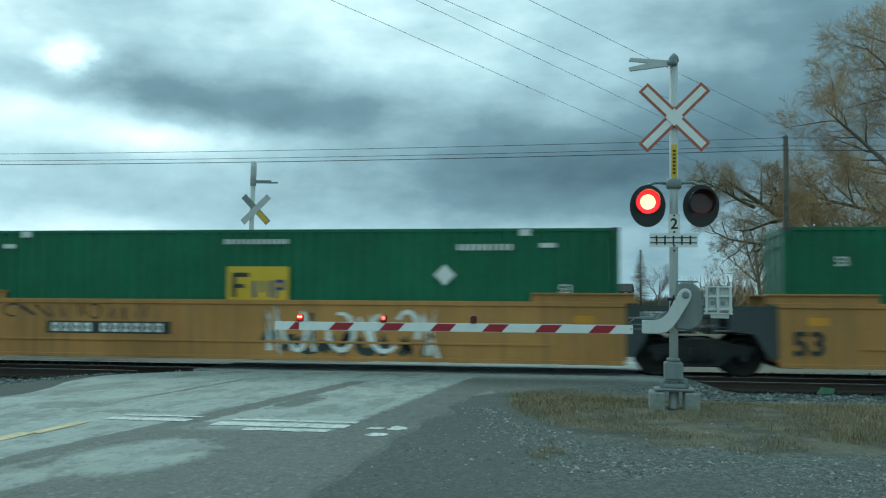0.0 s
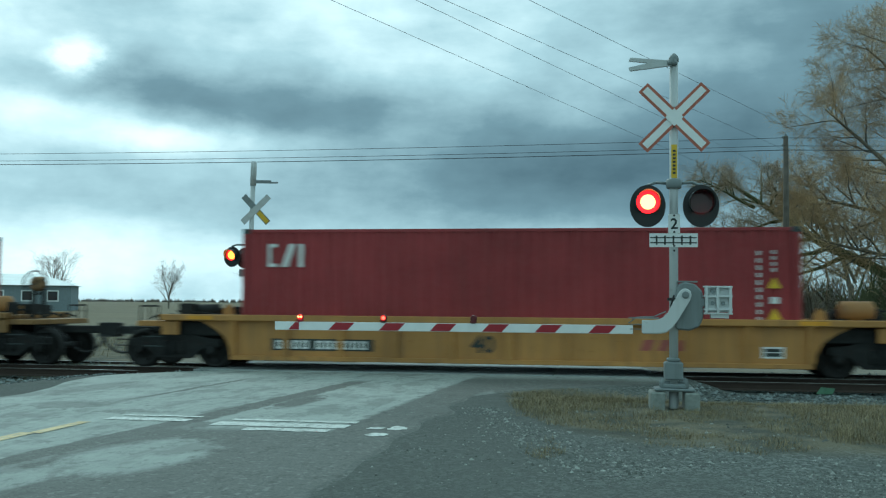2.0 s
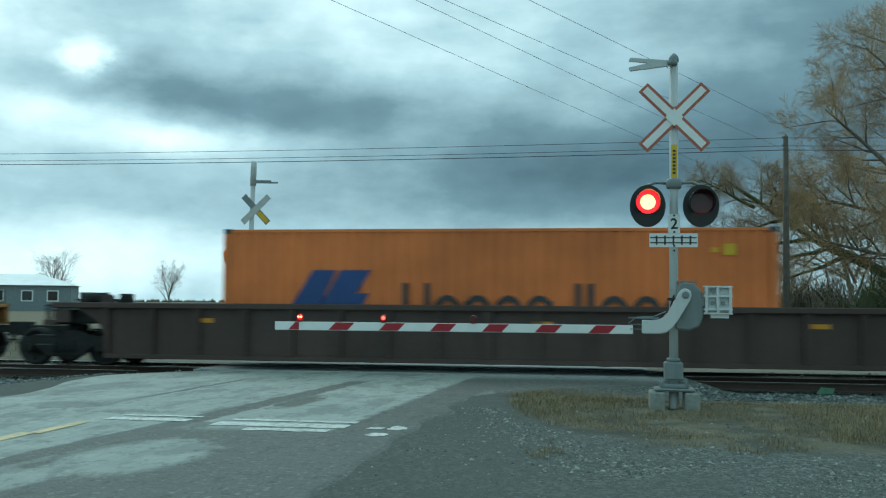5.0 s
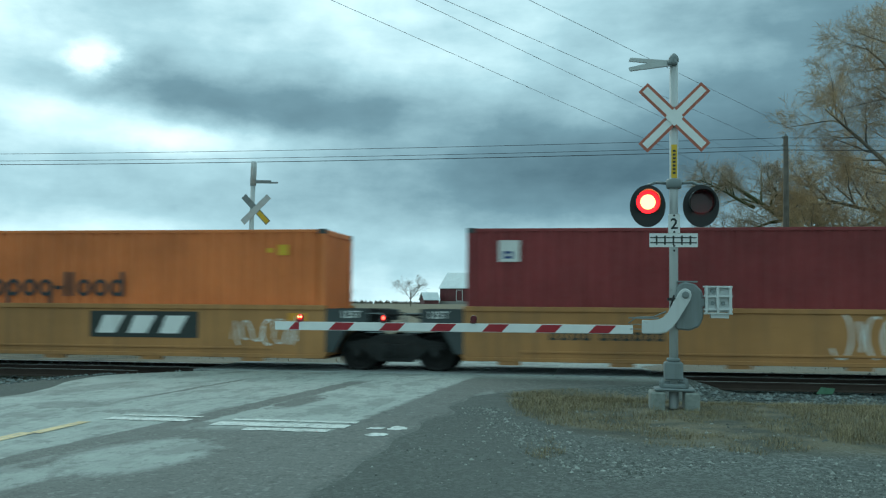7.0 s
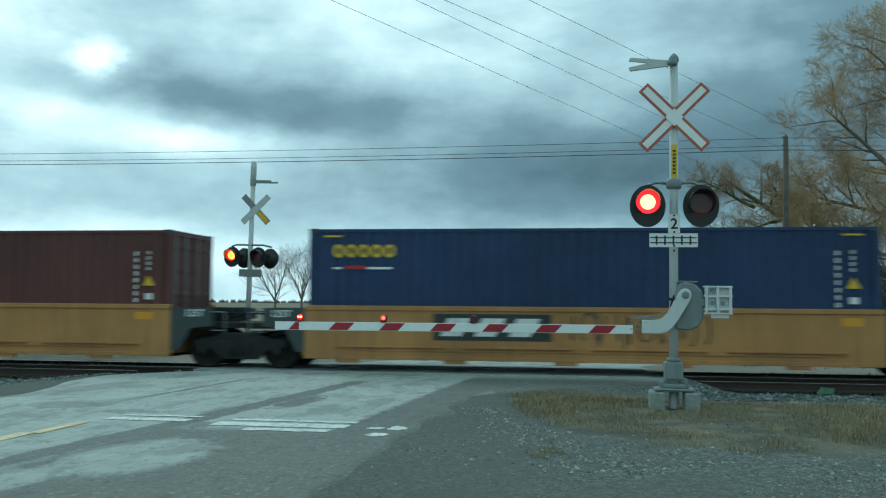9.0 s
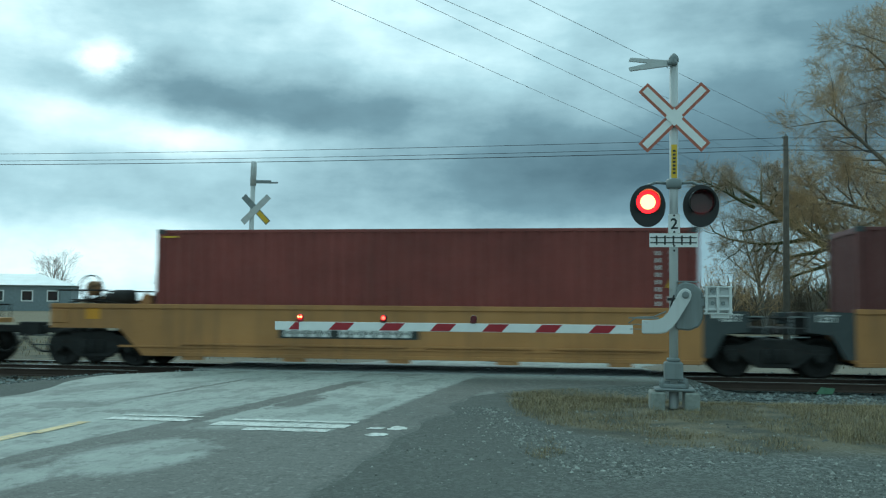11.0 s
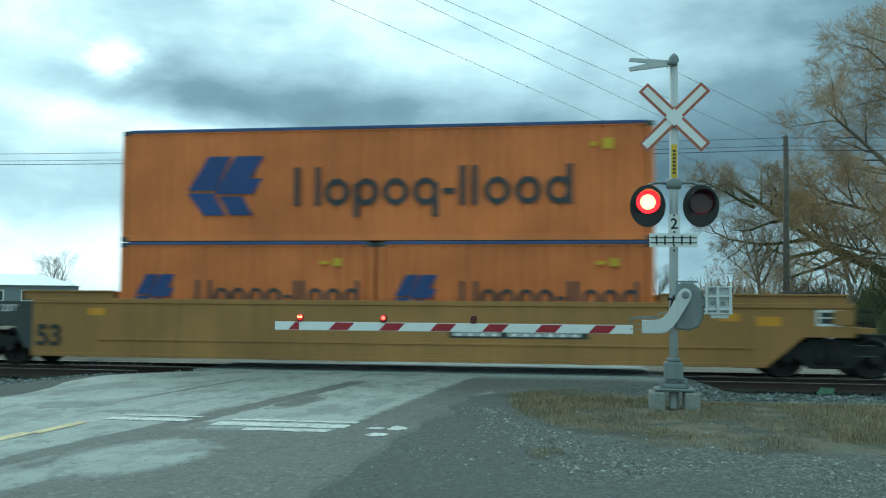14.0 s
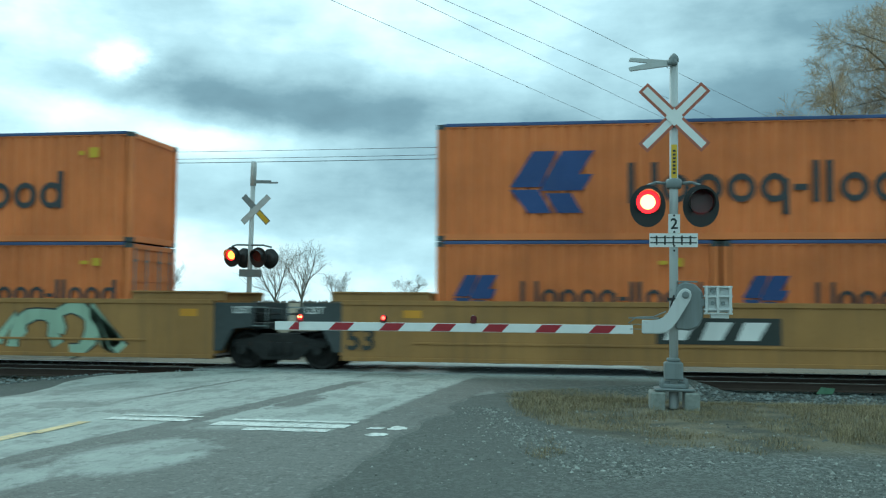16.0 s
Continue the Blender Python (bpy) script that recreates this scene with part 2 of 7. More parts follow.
def container(L, h, paintm, label, doors="rear", roof=None, ribs=0.278, deep=0.052):
    """A steel shipping container, its origin at the middle of its floor."""
    c = thing("shipping_container", label, "container", "containers on the train")
    W = 1.219
    bm = B()
    for sx in (-1, 1):
        for sy in (-1, 1):
            box(bm, sx * L / 2 - sx * 0.14, sx * L / 2, sy * W - sy * 0.12, sy * W, 0.1, h - 0.1)
        box(bm, sx * L / 2 - sx * 0.10, sx * L / 2 - sx * 0.01, -W + 0.12, W - 0.12, 0.02, 0.17)
        box(bm, sx * L / 2 - sx * 0.10, sx * L / 2 - sx * 0.01, -W + 0.12, W - 0.12, h - 0.13, h - 0.01)
    for sy in (-1, 1):
        box(bm, -L / 2 + 0.14, L / 2 - 0.14, sy * W - sy * 0.09, sy * W - sy * 0.012, h - 0.085, h - 0.012)
        box(bm, -L / 2 + 0.14, L / 2 - 0.14, sy * W - sy * 0.07, sy * W - sy * 0.012, 0.015, 0.16)
    part("frame", bm, paintm, c, bevel=0.006)
    for sy in (-1, 1):
        bm = B()
        corrugated(bm, L, 0.15, h - 0.08, sy * (W - 0.014), sy, ribs, deep)
        part("side_wall", bm, paintm, c)
    bm = B()
    box(bm, -L / 2 + 0.1, L / 2 - 0.1, -W + 0.08, W - 0.08, h - 0.06, h - 0.03)
    part("roof", bm, paintm, c)
    if roof:
        bm = B()
        box(bm, -L / 2 + 0.16, L / 2 - 0.16, -W - 0.004, W + 0.004, h - 0.055, h + 0.02)
        part("roof_sheet", bm, roof, c, "blue sheet along the roof edge", bevel=0.01)
    bm = B()
    box(bm, -L / 2 + 0.1, L / 2 - 0.1, -W + 0.08, W - 0.08, 0.02, 0.16)
    part("floor", bm, SOOT, c)
    castx = bpy.data.meshes.get("corner_casting")
    if castx is None:
        bm = B()
        box(bm, -0.09, 0.09, -0.081, 0.081, -0.059, 0.059)
        castx = mesh_of(bm, "corner_casting", CHARCOAL, 0.008)
    for sx in (-1, 1):
        for sy in (-1, 1):
            for z in (0.058, h - 0.058):
                part("corner_casting", castx, None, c, at=(sx * (L / 2 - 0.088), sy * (W - 0.079), z))
    d = 1 if doors == "front" else -1
    bm = B()
    n = 8
    p = (2 * W - 0.3) / n
    xs = []
    for i in range(n):
        a = -W + 0.15 + i * p
        xs += [(a, 0), (a + p * .3, 0), (a + p * .5, 1), (a + p * .8, 1)]
    xs.append((W - 0.15, 0))
    rows = [[bm.verts.new((-d * (L / 2 - 0.03 - 0.045 * k), y, z)) for y, k in xs] for z in (0.16, h - 0.12)]
    for i in range(len(xs) - 1):
        bm.faces.new((rows[0][i], rows[0][i + 1], rows[1][i + 1], rows[1][i]))
    part("end_wall", bm, paintm, c)
    for sy in (-1, 1):
        bm = B()
        lo, hi = sorted((sy * 0.01, sy * (W - 0.13)))
        x0, x1 = sorted((d * (L / 2 - 0.09), d * (L / 2 - 0.05)))
        box(bm, x0, x1, lo, hi, 0.17, h - 0.13)
        for k in range(5):
            z = 0.3 + k * (h - 0.6) / 4
            a, b2 = sorted((d * (L / 2 - 0.05), d * (L / 2 - 0.028)))
            box(bm, a, b2, lo + 0.04, hi - 0.04, z - 0.1, z + 0.1)
        door = part("door", bm, paintm, c, bevel=0.004)
        for f in (0.28, 0.78):
            bm = B()
            y = sy * W * f
            tube(bm, (d * (L / 2 - 0.012), y, 0.1), (d * (L / 2 - 0.012), y, h - 0.08), 0.018, seg=6)
            for z in (0.4, h * 0.5, h - 0.4):
                box(bm, *sorted((d * (L / 2 - 0.03), d * (L / 2 + 0.008))), y - 0.05, y + 0.05, z - 0.03, z + 0.03)
            part("lock_rod", bm, ALUD, door, "galvanised locking rod")
    return c


NEAR = -1.2225


def orange_marks(c, L, big, h=None):
    """Emblem and dark word blocks along the side; x is taken from the container's back end."""
    k = -L / 2
    if L > 7 and big:
        chevron_mark(c, k + 1.63, k + 3.46, 0.60, 1.96, NEAR)
        word_shapes("word_piece", GREYP, c, k + 4.14, k + 10.51, 0.80, 0.62, "topog-ssood", 0.13, "dark grey word mark of plain shapes")
    elif L > 7:
        chevron_mark(c, k + 2.09, k + 3.10, 1.22, 2.04, NEAR)
        word_shapes("word_piece", GREYP, c, k + 3.55, k + 7.41, 1.34, 0.40, "topog-ssood", 0.08, "dark grey word mark of plain shapes")
    else:
        chevron_mark(c, k + 0.40, k + 1.36, 1.05, 1.86, NEAR)
        word_shapes("word_piece", GREYP, c, k + 1.85, k + 5.75, 1.16, 0.40, "topog-ssood", 0.08, "dark grey word mark of plain shapes")
    h = h or (2.591 if (big or L < 7) else 2.896)
    f = L / 2
    flat_marks("warning_label", GOLDP, c, [(f - 1.36, f - 1.22, h - 0.54, h - 0.44), (f - 1.10, f - 0.86, h - 0.60, h - 0.36)] if L > 7 else [(f - 1.25, f - 1.05, h - 0.50, h - 0.42), (f - 0.95, f - 0.75, h - 0.54, h - 0.36)], NEAR, "small yellow warning labels")


def number_column(c, x, z0, z1, n, material=None, w=0.062):
    s = (z1 - z0) / n
    flat_marks("number_column", material or WHITEP, c, [(x - w / 2, x + w / 2, z0 + i * s, z0 + i * s + s * 0.6) for i in range(n)], NEAR, "column of white figures, as plain bars")


def red_end_marks(c, L, h, tri=True):
    f = L / 2
    number_column(c, f - 0.85, h - 2.15, h - 0.45, 11)
    number_column(c, f - 0.55, h - 0.95, h - 0.45, 4)
    if tri:
        bm = B()
        for z in (h - 1.3, h - 1.95):
            prism(bm, [(f - 0.68, z), (f - 0.40, z), (f - 0.54, z + 0.24)], NEAR - 0.006, NEAR)
        part("warning_label", bm, GOLDP, c, "yellow triangular warning labels")
        flat_marks("white_label", WHITEP, c, [(f - 0.62, f - 0.45, h - 1.62, h - 1.48)], NEAR)


def three_blocks(c, x0, x1, z0, z1, material, slant=0.0):
    bm = B()
    w = (x1 - x0) / 3
    t = w * 0.24
    for r in ring_rects(x0, x0 + w * 0.92, z0, z1, t)[0:1] + ring_rects(x0, x0 + w * 0.92, z0, z1, t)[2:]:
        box(bm, r[0], r[1], NEAR - 0.006, NEAR, r[2], r[3])
    prism(bm, [(x0 + w * 1.0, z0), (x0 + w * 1.5, z0), (x0 + w * 2.05, z1), (x0 + w * 1.6, z1)], NEAR - 0.006, NEAR)
    box(bm, x0 + w * 2.3, x0 + w * 2.65, NEAR - 0.006, NEAR, z0, z1)
    return part("emblem", bm, material, c, "white emblem of plain blocks")


# ---- running gear ----
def wheel_pair():
    """One wheelset: two flanged wheels on an axle, shared by all."""
    bm = B()
    for s in (-1, 1):
        prof = [(0.0, 0.09), (0.0, 0.16), (0.035, 0.20), (0.035, 0.34), (-0.01, 0.36), (-0.01, 0.425), (0.10, 0.435), (0.105, 0.46), (0.14, 0.46), (0.14, 0.36), (0.09, 0.33), (0.09, 0.18), (0.13, 0.12), (0.13, 0.09)]
        lathe(bm, [(s * (-0.82 + d) if s > 0 else (0.82 - d), r) for d, r in prof], "Y", seg=28)
        for k in range(6):
            a = k * math.pi / 3
            tube(bm, (0.27 * math.cos(a), s * 0.84, 0.27 * math.sin(a)), (0.27 * math.cos(a), s * 0.80, 0.27 * math.sin(a)), 0.03, seg=6)
    tube(bm, (0, -1.02, 0), (0, 1.02, 0), 0.08, seg=12)
    return mesh_of(bm, "wheelset", WHEEL)


WHEELSET = wheel_pair()


def side_frame_mesh():
    bm = B()
    pts = [(-1.12, 0.50), (-1.12, 0.66), (-0.62, 0.70), (-0.40, 0.82), (0.40, 0.82), (0.62, 0.70), (1.12, 0.66), (1.12, 0.50), (0.70, 0.48), (0.42, 0.22), (-0.42, 0.22), (-0.70, 0.48)]
    prism(bm, pts, -0.09, 0.09)
    bmesh.ops.bevel(bm, geom=list(bm.edges), offset=0.02, segments=1, affect="EDGES")
    for x in (-0.13, 0.0, 0.13):
        lathe(bm, [(0.32, 0.05), (0.34, 0.075), (0.60, 0.075), (0.62, 0.05)], "Z", (x * 1.6, -0.11, 0), 10)
    for x in (-0.89, 0.89):
        lathe(bm, [(-0.16, 0.07), (-0.15, 0.11), (-0.08, 0.12), (0.05, 0.12)], "Y", (x, 0, 0.43), 14)
        box(bm, x - 0.16, x + 0.16, -0.12, 0.06, 0.5, 0.6)
    return mesh_of(bm, "side_frame", SOOT)


SIDEFRAME = side_frame_mesh()


def bolster_mesh():
    bm = B()
    box(bm, -0.18, 0.18, -0.95, 0.95, 0.42, 0.72)
    lathe(bm, [(0.70, 0.36), (0.80, 0.36)], "Z", (0, 0, 0), 18)
    for s in (-1, 1):
        box(bm, s * 0.35, s * 0.45, -0.8, 0.8, 0.30, 0.42)
    return mesh_of(bm, "bolster", SOOT, 0.012)


BOLSTER = bolster_mesh()


def truck(car, x):
    tr = part("truck", BOLSTER, None, car, "grimy black four-wheel truck", at=(x, 0, 0))
    for s in (-1, 1):
        ob = part("side_frame", SIDEFRAME, None, tr, at=(0, s * 1.0, 0))
        if s > 0:
            ob.rotation_euler = (0, 0, math.pi)
    for dx in (-0.89, 0.89):
        ws = part("wheelset", WHEELSET, None, tr, at=(dx, 0, 0.432))
        SPINNING.append((ws, dx))
    return tr


def coupler(car, x, d):
    bm = B()
    box(bm, *sorted((x, x + d * 1.15)), -0.10, 0.10, 0.74, 0.92)
    prism(bm, [(x + d * 1.1, -0.17), (x + d * 1.42, -0.15), (x + d * 1.52, 0.02), (x + d * 1.40, 0.16), (x + d * 1.1, 0.18)], 0.66, 1.0, "Z")
    part("coupler", bm, SOOT, car, "rusty knuckle coupler", bevel=0.015)
    bm = B()
    pts = [(x + d * (0.3 + 1.15 * i / 8), -0.32, 0.70 - 0.42 * math.sin(math.pi * i / 8)) for i in range(9)]
    pipe(bm, pts, 0.028, 7)
    part("air_hose", bm, BLACK, car, "hanging black rubber air hose")


GEARBOX = paint("grimy_tan_gear_box", (0.24, 0.13, 0.05), amount=0.5)


def hand_brake(car, x, y, z):
    bm = B()
    for i in range(16):
        a, b = i * math.pi / 8, (i + 1) * math.pi / 8
        tube(bm, (0.29 * math.cos(a), -0.1, 0.29 * math.sin(a)), (0.29 * math.cos(b), -0.1, 0.29 * math.sin(b)), 0.02, seg=6)
    for i in range(4):
        a = i * math.pi / 2 + 0.4
        tube(bm, (0, -0.06, 0), (0.29 * math.cos(a), -0.1, 0.29 * math.sin(a)), 0.012, seg=5)
    w = part("hand_brake", bm, SOOT, car, "spoked hand brake wheel on its gear box", at=(x + 0.10, y, z))
    bm = B()
    lathe(bm, [(-0.06, 0.10), (-0.04, 0.17), (0.14, 0.18), (0.17, 0.12)], "Y", (0, 0, -0.02), 18)
    part("gear_box", bm, GEARBOX, w)
    for s in (-1, 1):
        bm = B()
        box(bm, s * 0.13 - 0.04, s * 0.13 + 0.04, 0.04, 0.12, -z + 1.1, -0.15)
        part("bracket", bm, SOOT, w)


def ladder(car, x, y, z0, z1, material):
    bm = B()
    tube(bm, (x - 0.2, y, z0), (x - 0.2, y, z1), 0.016, seg=6)
    lad = part("ladder", bm, material, car)
    bm = B()
    tube(bm, (x + 0.2, y, z0), (x + 0.2, y, z1), 0.016, seg=6)
    part("stile", bm, material, lad)
    for i in range(4):
        z = z0 + 0.06 + (z1 - z0 - 0.12) * i / 3
        bm = B()
        tube(bm, (x - 0.2, y, z), (x + 0.2, y, z), 0.014, seg=6)
        part("rung", bm, material, lad)


def tank(car, x, y, z, r=0.2, l=0.7, material=None):
    bm = B()
    lathe(bm, [(-l / 2, r * 0.5), (-l / 2 + 0.06, r), (l / 2 - 0.06, r), (l / 2, r * 0.5)], "X", (x, y, z), 14)
    part("air_tank", bm, material or TAN, car, "small air reservoir")


def end_clutter(car, x0, x1, z, material):
    """Pipes, brackets and valves on the open end of a car."""
    r = random.Random(int(abs(x0) * 100) + 7)
    for k in range(6):
        bm = B()
        y = -1.0 + 2.0 * r.random()
        a = x0 + (x1 - x0) * r.random() * 0.5
        pipe(bm, [(a, y, z), (a + (x1 - x0) * 0.3, y, z + 0.12 * r.random()), (x1, y * 0.8, z + 0.1)], 0.022, 6)
        part("brake_pipe", bm, SOOT, car)
    for k in range(5):
        bm = B()
        a = x0 + (x1 - x0) * r.random()
        y = -0.9 + 1.8 * r.random()
        s = 0.08 + 0.1 * r.random()
        box(bm, a - s, a + s, y - s, y + s, z - 0.04, z + 0.06 + 0.22 * r.random())
        part("brake_valve", bm, material, car, bevel=0.012)


# ---- well cars ----
def side_profile(L, top, bot, ends, material, car, fold=0.66, y=1.325, lip=0.10, end_top=None):
    """Both plate sides of a deep well. ends: for back and front, None for a square end or
    (start of the slope, end of the slope, end of the side, height of the cut)."""
    def outline():
        back, front = ends
        pts = []
        if front:
            pts += [(front[0], bot), (front[1], front[3]), (front[2], front[3]), (front[2], top)]
        else:
            pts += [(L, bot), (L, top)]
        if back:
            pts += [(-back[2], top), (-back[2], back[3]), (-back[1], back[3]), (-back[0], bot)]
        else:
            pts += [(-L, top), (-L, bot)]
        return pts
    for s in (-1, 1):
        bm = B()
        prism(bm, outline(), *sorted((s * (y - 0.05), s * y)))
        panel = part("side_panel", bm, material, car)
        bm = B()
        xa = -(ends[0][2] if ends[0] else L)
        xb = ends[1][2] if ends[1] else L
        box(bm, xa, xb, *sorted((s * (y - 0.12), s * (y + 0.035))), top - lip, top + 0.01)
        part("top_chord", bm, material, car, bevel=0.012)
        bm = B()
        box(bm, xa * 0.8, xb * 0.8, *sorted((s * (y + 0.004), s * (y + 0.03))), fold - 0.05, fold)
        box(bm, -(ends[0][0] if ends[0] else L), ends[1][0] if ends[1] else L, *sorted((s * (y - 0.12), s * (y + 0.03))), bot - 0.01, bot + 0.075)
        part("sill", bm, material, car, bevel=0.006)


def well_floor(L, car, bot):
    bm = B()
    for i in range(7):
        x = -L + 2 * L * (i + 0.5) / 7
        box(bm, x - 0.16, x + 0.16, -1.27, 1.27, bot - 0.02, FLOOR - 0.004)
    box(bm, -L, L, -0.3, 0.3, bot - 0.03, FLOOR - 0.006)
    box(bm, -L, -L + 0.5, -1.27, 1.27, bot - 0.02, FLOOR - 0.004)
    box(bm, L - 0.5, L, -1.27, 1.27, bot - 0.02, FLOOR - 0.004)
    part("well_floor", bm, SOOT, car)


def bulkheads(L, car, top, material):
    for s in (-1, 1):
        bm = B()
        box(bm, *sorted((s * (L - 0.02), s * (L + 0.06))), -1.27, 1.27, 0.35, top - 0.25)
        part("bulkhead", bm, material, car)


def sign_panel(car, x0, x1, z0, z1, y, panel, marks, name="sign_panel", label="", blocks="logo"):
    bm = B()
    box(bm, x0, x1, -y - 0.008, -y, z0, z1)
    p = part(name, bm, panel, car, label)
    w, h = x1 - x0, z1 - z0
    yy = -y - 0.008
    bm = B()
    if blocks == "logo":
        a = x0 + w * 0.07
        u = w * 0.27
        zt, zb = z1 - h * 0.16, z0 + h * 0.16
        for k in range(3):
            q = a + k * (u + w * 0.02)
            if k:
                part("emblem_block", bm, marks, p)
                bm = B()
            prism(bm, [(q + u * 0.22, zt), (q + u * 0.95, zt), (q + u * 0.62, zb), (q - u * 0.02, zb)], yy - 0.004, yy)
    else:
        n1, n2 = blocks
        u = w * 0.92 / (n1 + n2 + 0.6)
        for k in range(n1 + n2):
            if k == n1:
                part("number_bar", bm, marks, p)
                bm = B()
            q = x0 + w * 0.04 + u * (k + (0.6 if k >= n1 else 0))
            for r in ring_rects(q, q + u * 0.72, z0 + h * 0.14, z1 - h * 0.14, u * 0.22):
                box(bm, r[0], r[1], yy - 0.004, yy, r[2], r[3])
    part("emblem_block" if blocks == "logo" else "number_bar", bm, marks, p)
    return p


def scrawl(car, x0, x1, z0, z1, y, material, seed, n=9, r=0.03, label="spray-painted graffiti stroke"):
    """Sprayed letters as bent ribbons, one part a stroke."""
    rr = random.Random(seed)
    w = (x1 - x0) / n
    for k in range(n):
        cx, cz = x0 + w * (k + 0.5), (z0 + z1) / 2 + (z1 - z0) * 0.1 * (rr.random() - 0.5)
        rx, rz = w * (0.35 + 0.3 * rr.random()), (z1 - z0) * (0.28 + 0.2 * rr.random())
        kind = rr.random()
        if kind < 0.45:
            a0, a1 = rr.random() * 6.28, 3.0 + 3.0 * rr.random()
            pts = [(cx + rx * math.cos(a0 + a1 * i / 10), cz + rz * math.sin(a0 + a1 * i / 10)) for i in range(11)]
        else:
            m = 3 + int(rr.random() * 3)
            pts = [(cx + rx * (rr.random() * 2 - 1), cz + rz * 1.25 * (1 if i % 2 else -1) * rr.uniform(0.5, 1)) for i in range(m)]
        bm = B()
        last = None
        for i, p in enumerate(pts):
            q0, q1 = pts[max(i - 1, 0)], pts[min(i + 1, len(pts) - 1)]
            d = Vector((q1[0] - q0[0], q1[1] - q0[1]))
            nn = (Vector((-d.y, d.x)).normalized() if d.length > 1e-5 else Vector((0, 1))) * r * rr.uniform(0.7, 1.2)
            yy = -y - 0.004 - 0.0006 * k
            row = [bm.verts.new((p[0] - nn.x, yy, p[1] - nn.y)), bm.verts.new((p[0] + nn.x, yy, p[1] + nn.y))]
            if last:
                bm.faces.new((last[0], row[0], row[1], last[1]))
            last = row
        part("graffiti_stroke", bm, material, car, label)


def amber_patch(car, x, z, y, w=0.42, h=0.17):
    bm = B()
    box(bm, x - w / 2, x + w / 2, -y - 0.005, -y, z - h / 2, z + h / 2)
    part("reflector", bm, AMBERP, car, "amber reflective patch")


def white_plate(car, x, z, y, w=0.5, h=0.3):
    bm = B()
    box(bm, x - w / 2, x + w / 2, -y - 0.006, -y, z - h / 2, z + h / 2)
    p = part("data_plate", bm, WHITEP, car, "white-framed dark data plate")
    bm = B()
    box(bm, x - w * 0.38, x + w * 0.38, -y - 0.009, -y - 0.005, z - h * 0.34, z - h * 0.03)
    box(bm, x - w * 0.38, x + w * 0.38, -y - 0.009, -y - 0.005, z + h * 0.05, z + h * 0.34)
    part("plate_panel", bm, BLACKP, p)


def shared_end(car, x0, x1, d, top, seedv):
    """The dark end of an articulated unit over half of a shared truck, from x0 outwards to x1."""
    for s in (-1, 1):
        bm = B()
        y0, y1 = sorted((s * 1.16, s * 1.30))
        m = x0 + (x1 - x0) * 0.62
        prism(bm, [(x0, 0.42), (x0, top), (m, top), (m, 0.98), (x0 + (x1 - x0) * 0.30, 0.92), (x0 + (x1 - x0) * 0.12, 0.42)], y0, y1)
        part("end_panel", bm, CHARCOAL, car, "charcoal-painted end panel")
        bm = B()
        a = m
        for k in range(2):
            zz = top - 0.10 - 0.42 * k
            pipe(bm, [(a - 0.02 * d, s * 1.29, zz), (a + 0.32 * d, s * 1.29, zz)], 0.014, 6)
        pipe(bm, [(a + 0.32 * d, s * 1.29, top - 0.10), (a + 0.32 * d, s * 1.29, top - 0.58)], 0.014, 6)
        part("grab_iron", bm, ALUD if s < 0 else CHARCOAL, car)
    bm = B()
    box(bm, *sorted((x0, x1 - 0.1 * d)), -1.05, 1.05, 0.92, 1.06)
    box(bm, *sorted((x0, x1 - 0.5 * d)), -0.35, 0.35, 1.06, 1.40)
    part("end_sill", bm, SOOT, car, bevel=0.02)
    end_clutter(car, x0 + 0.1 * d, x1 - 0.15 * d, 1.16, CHARCOAL)


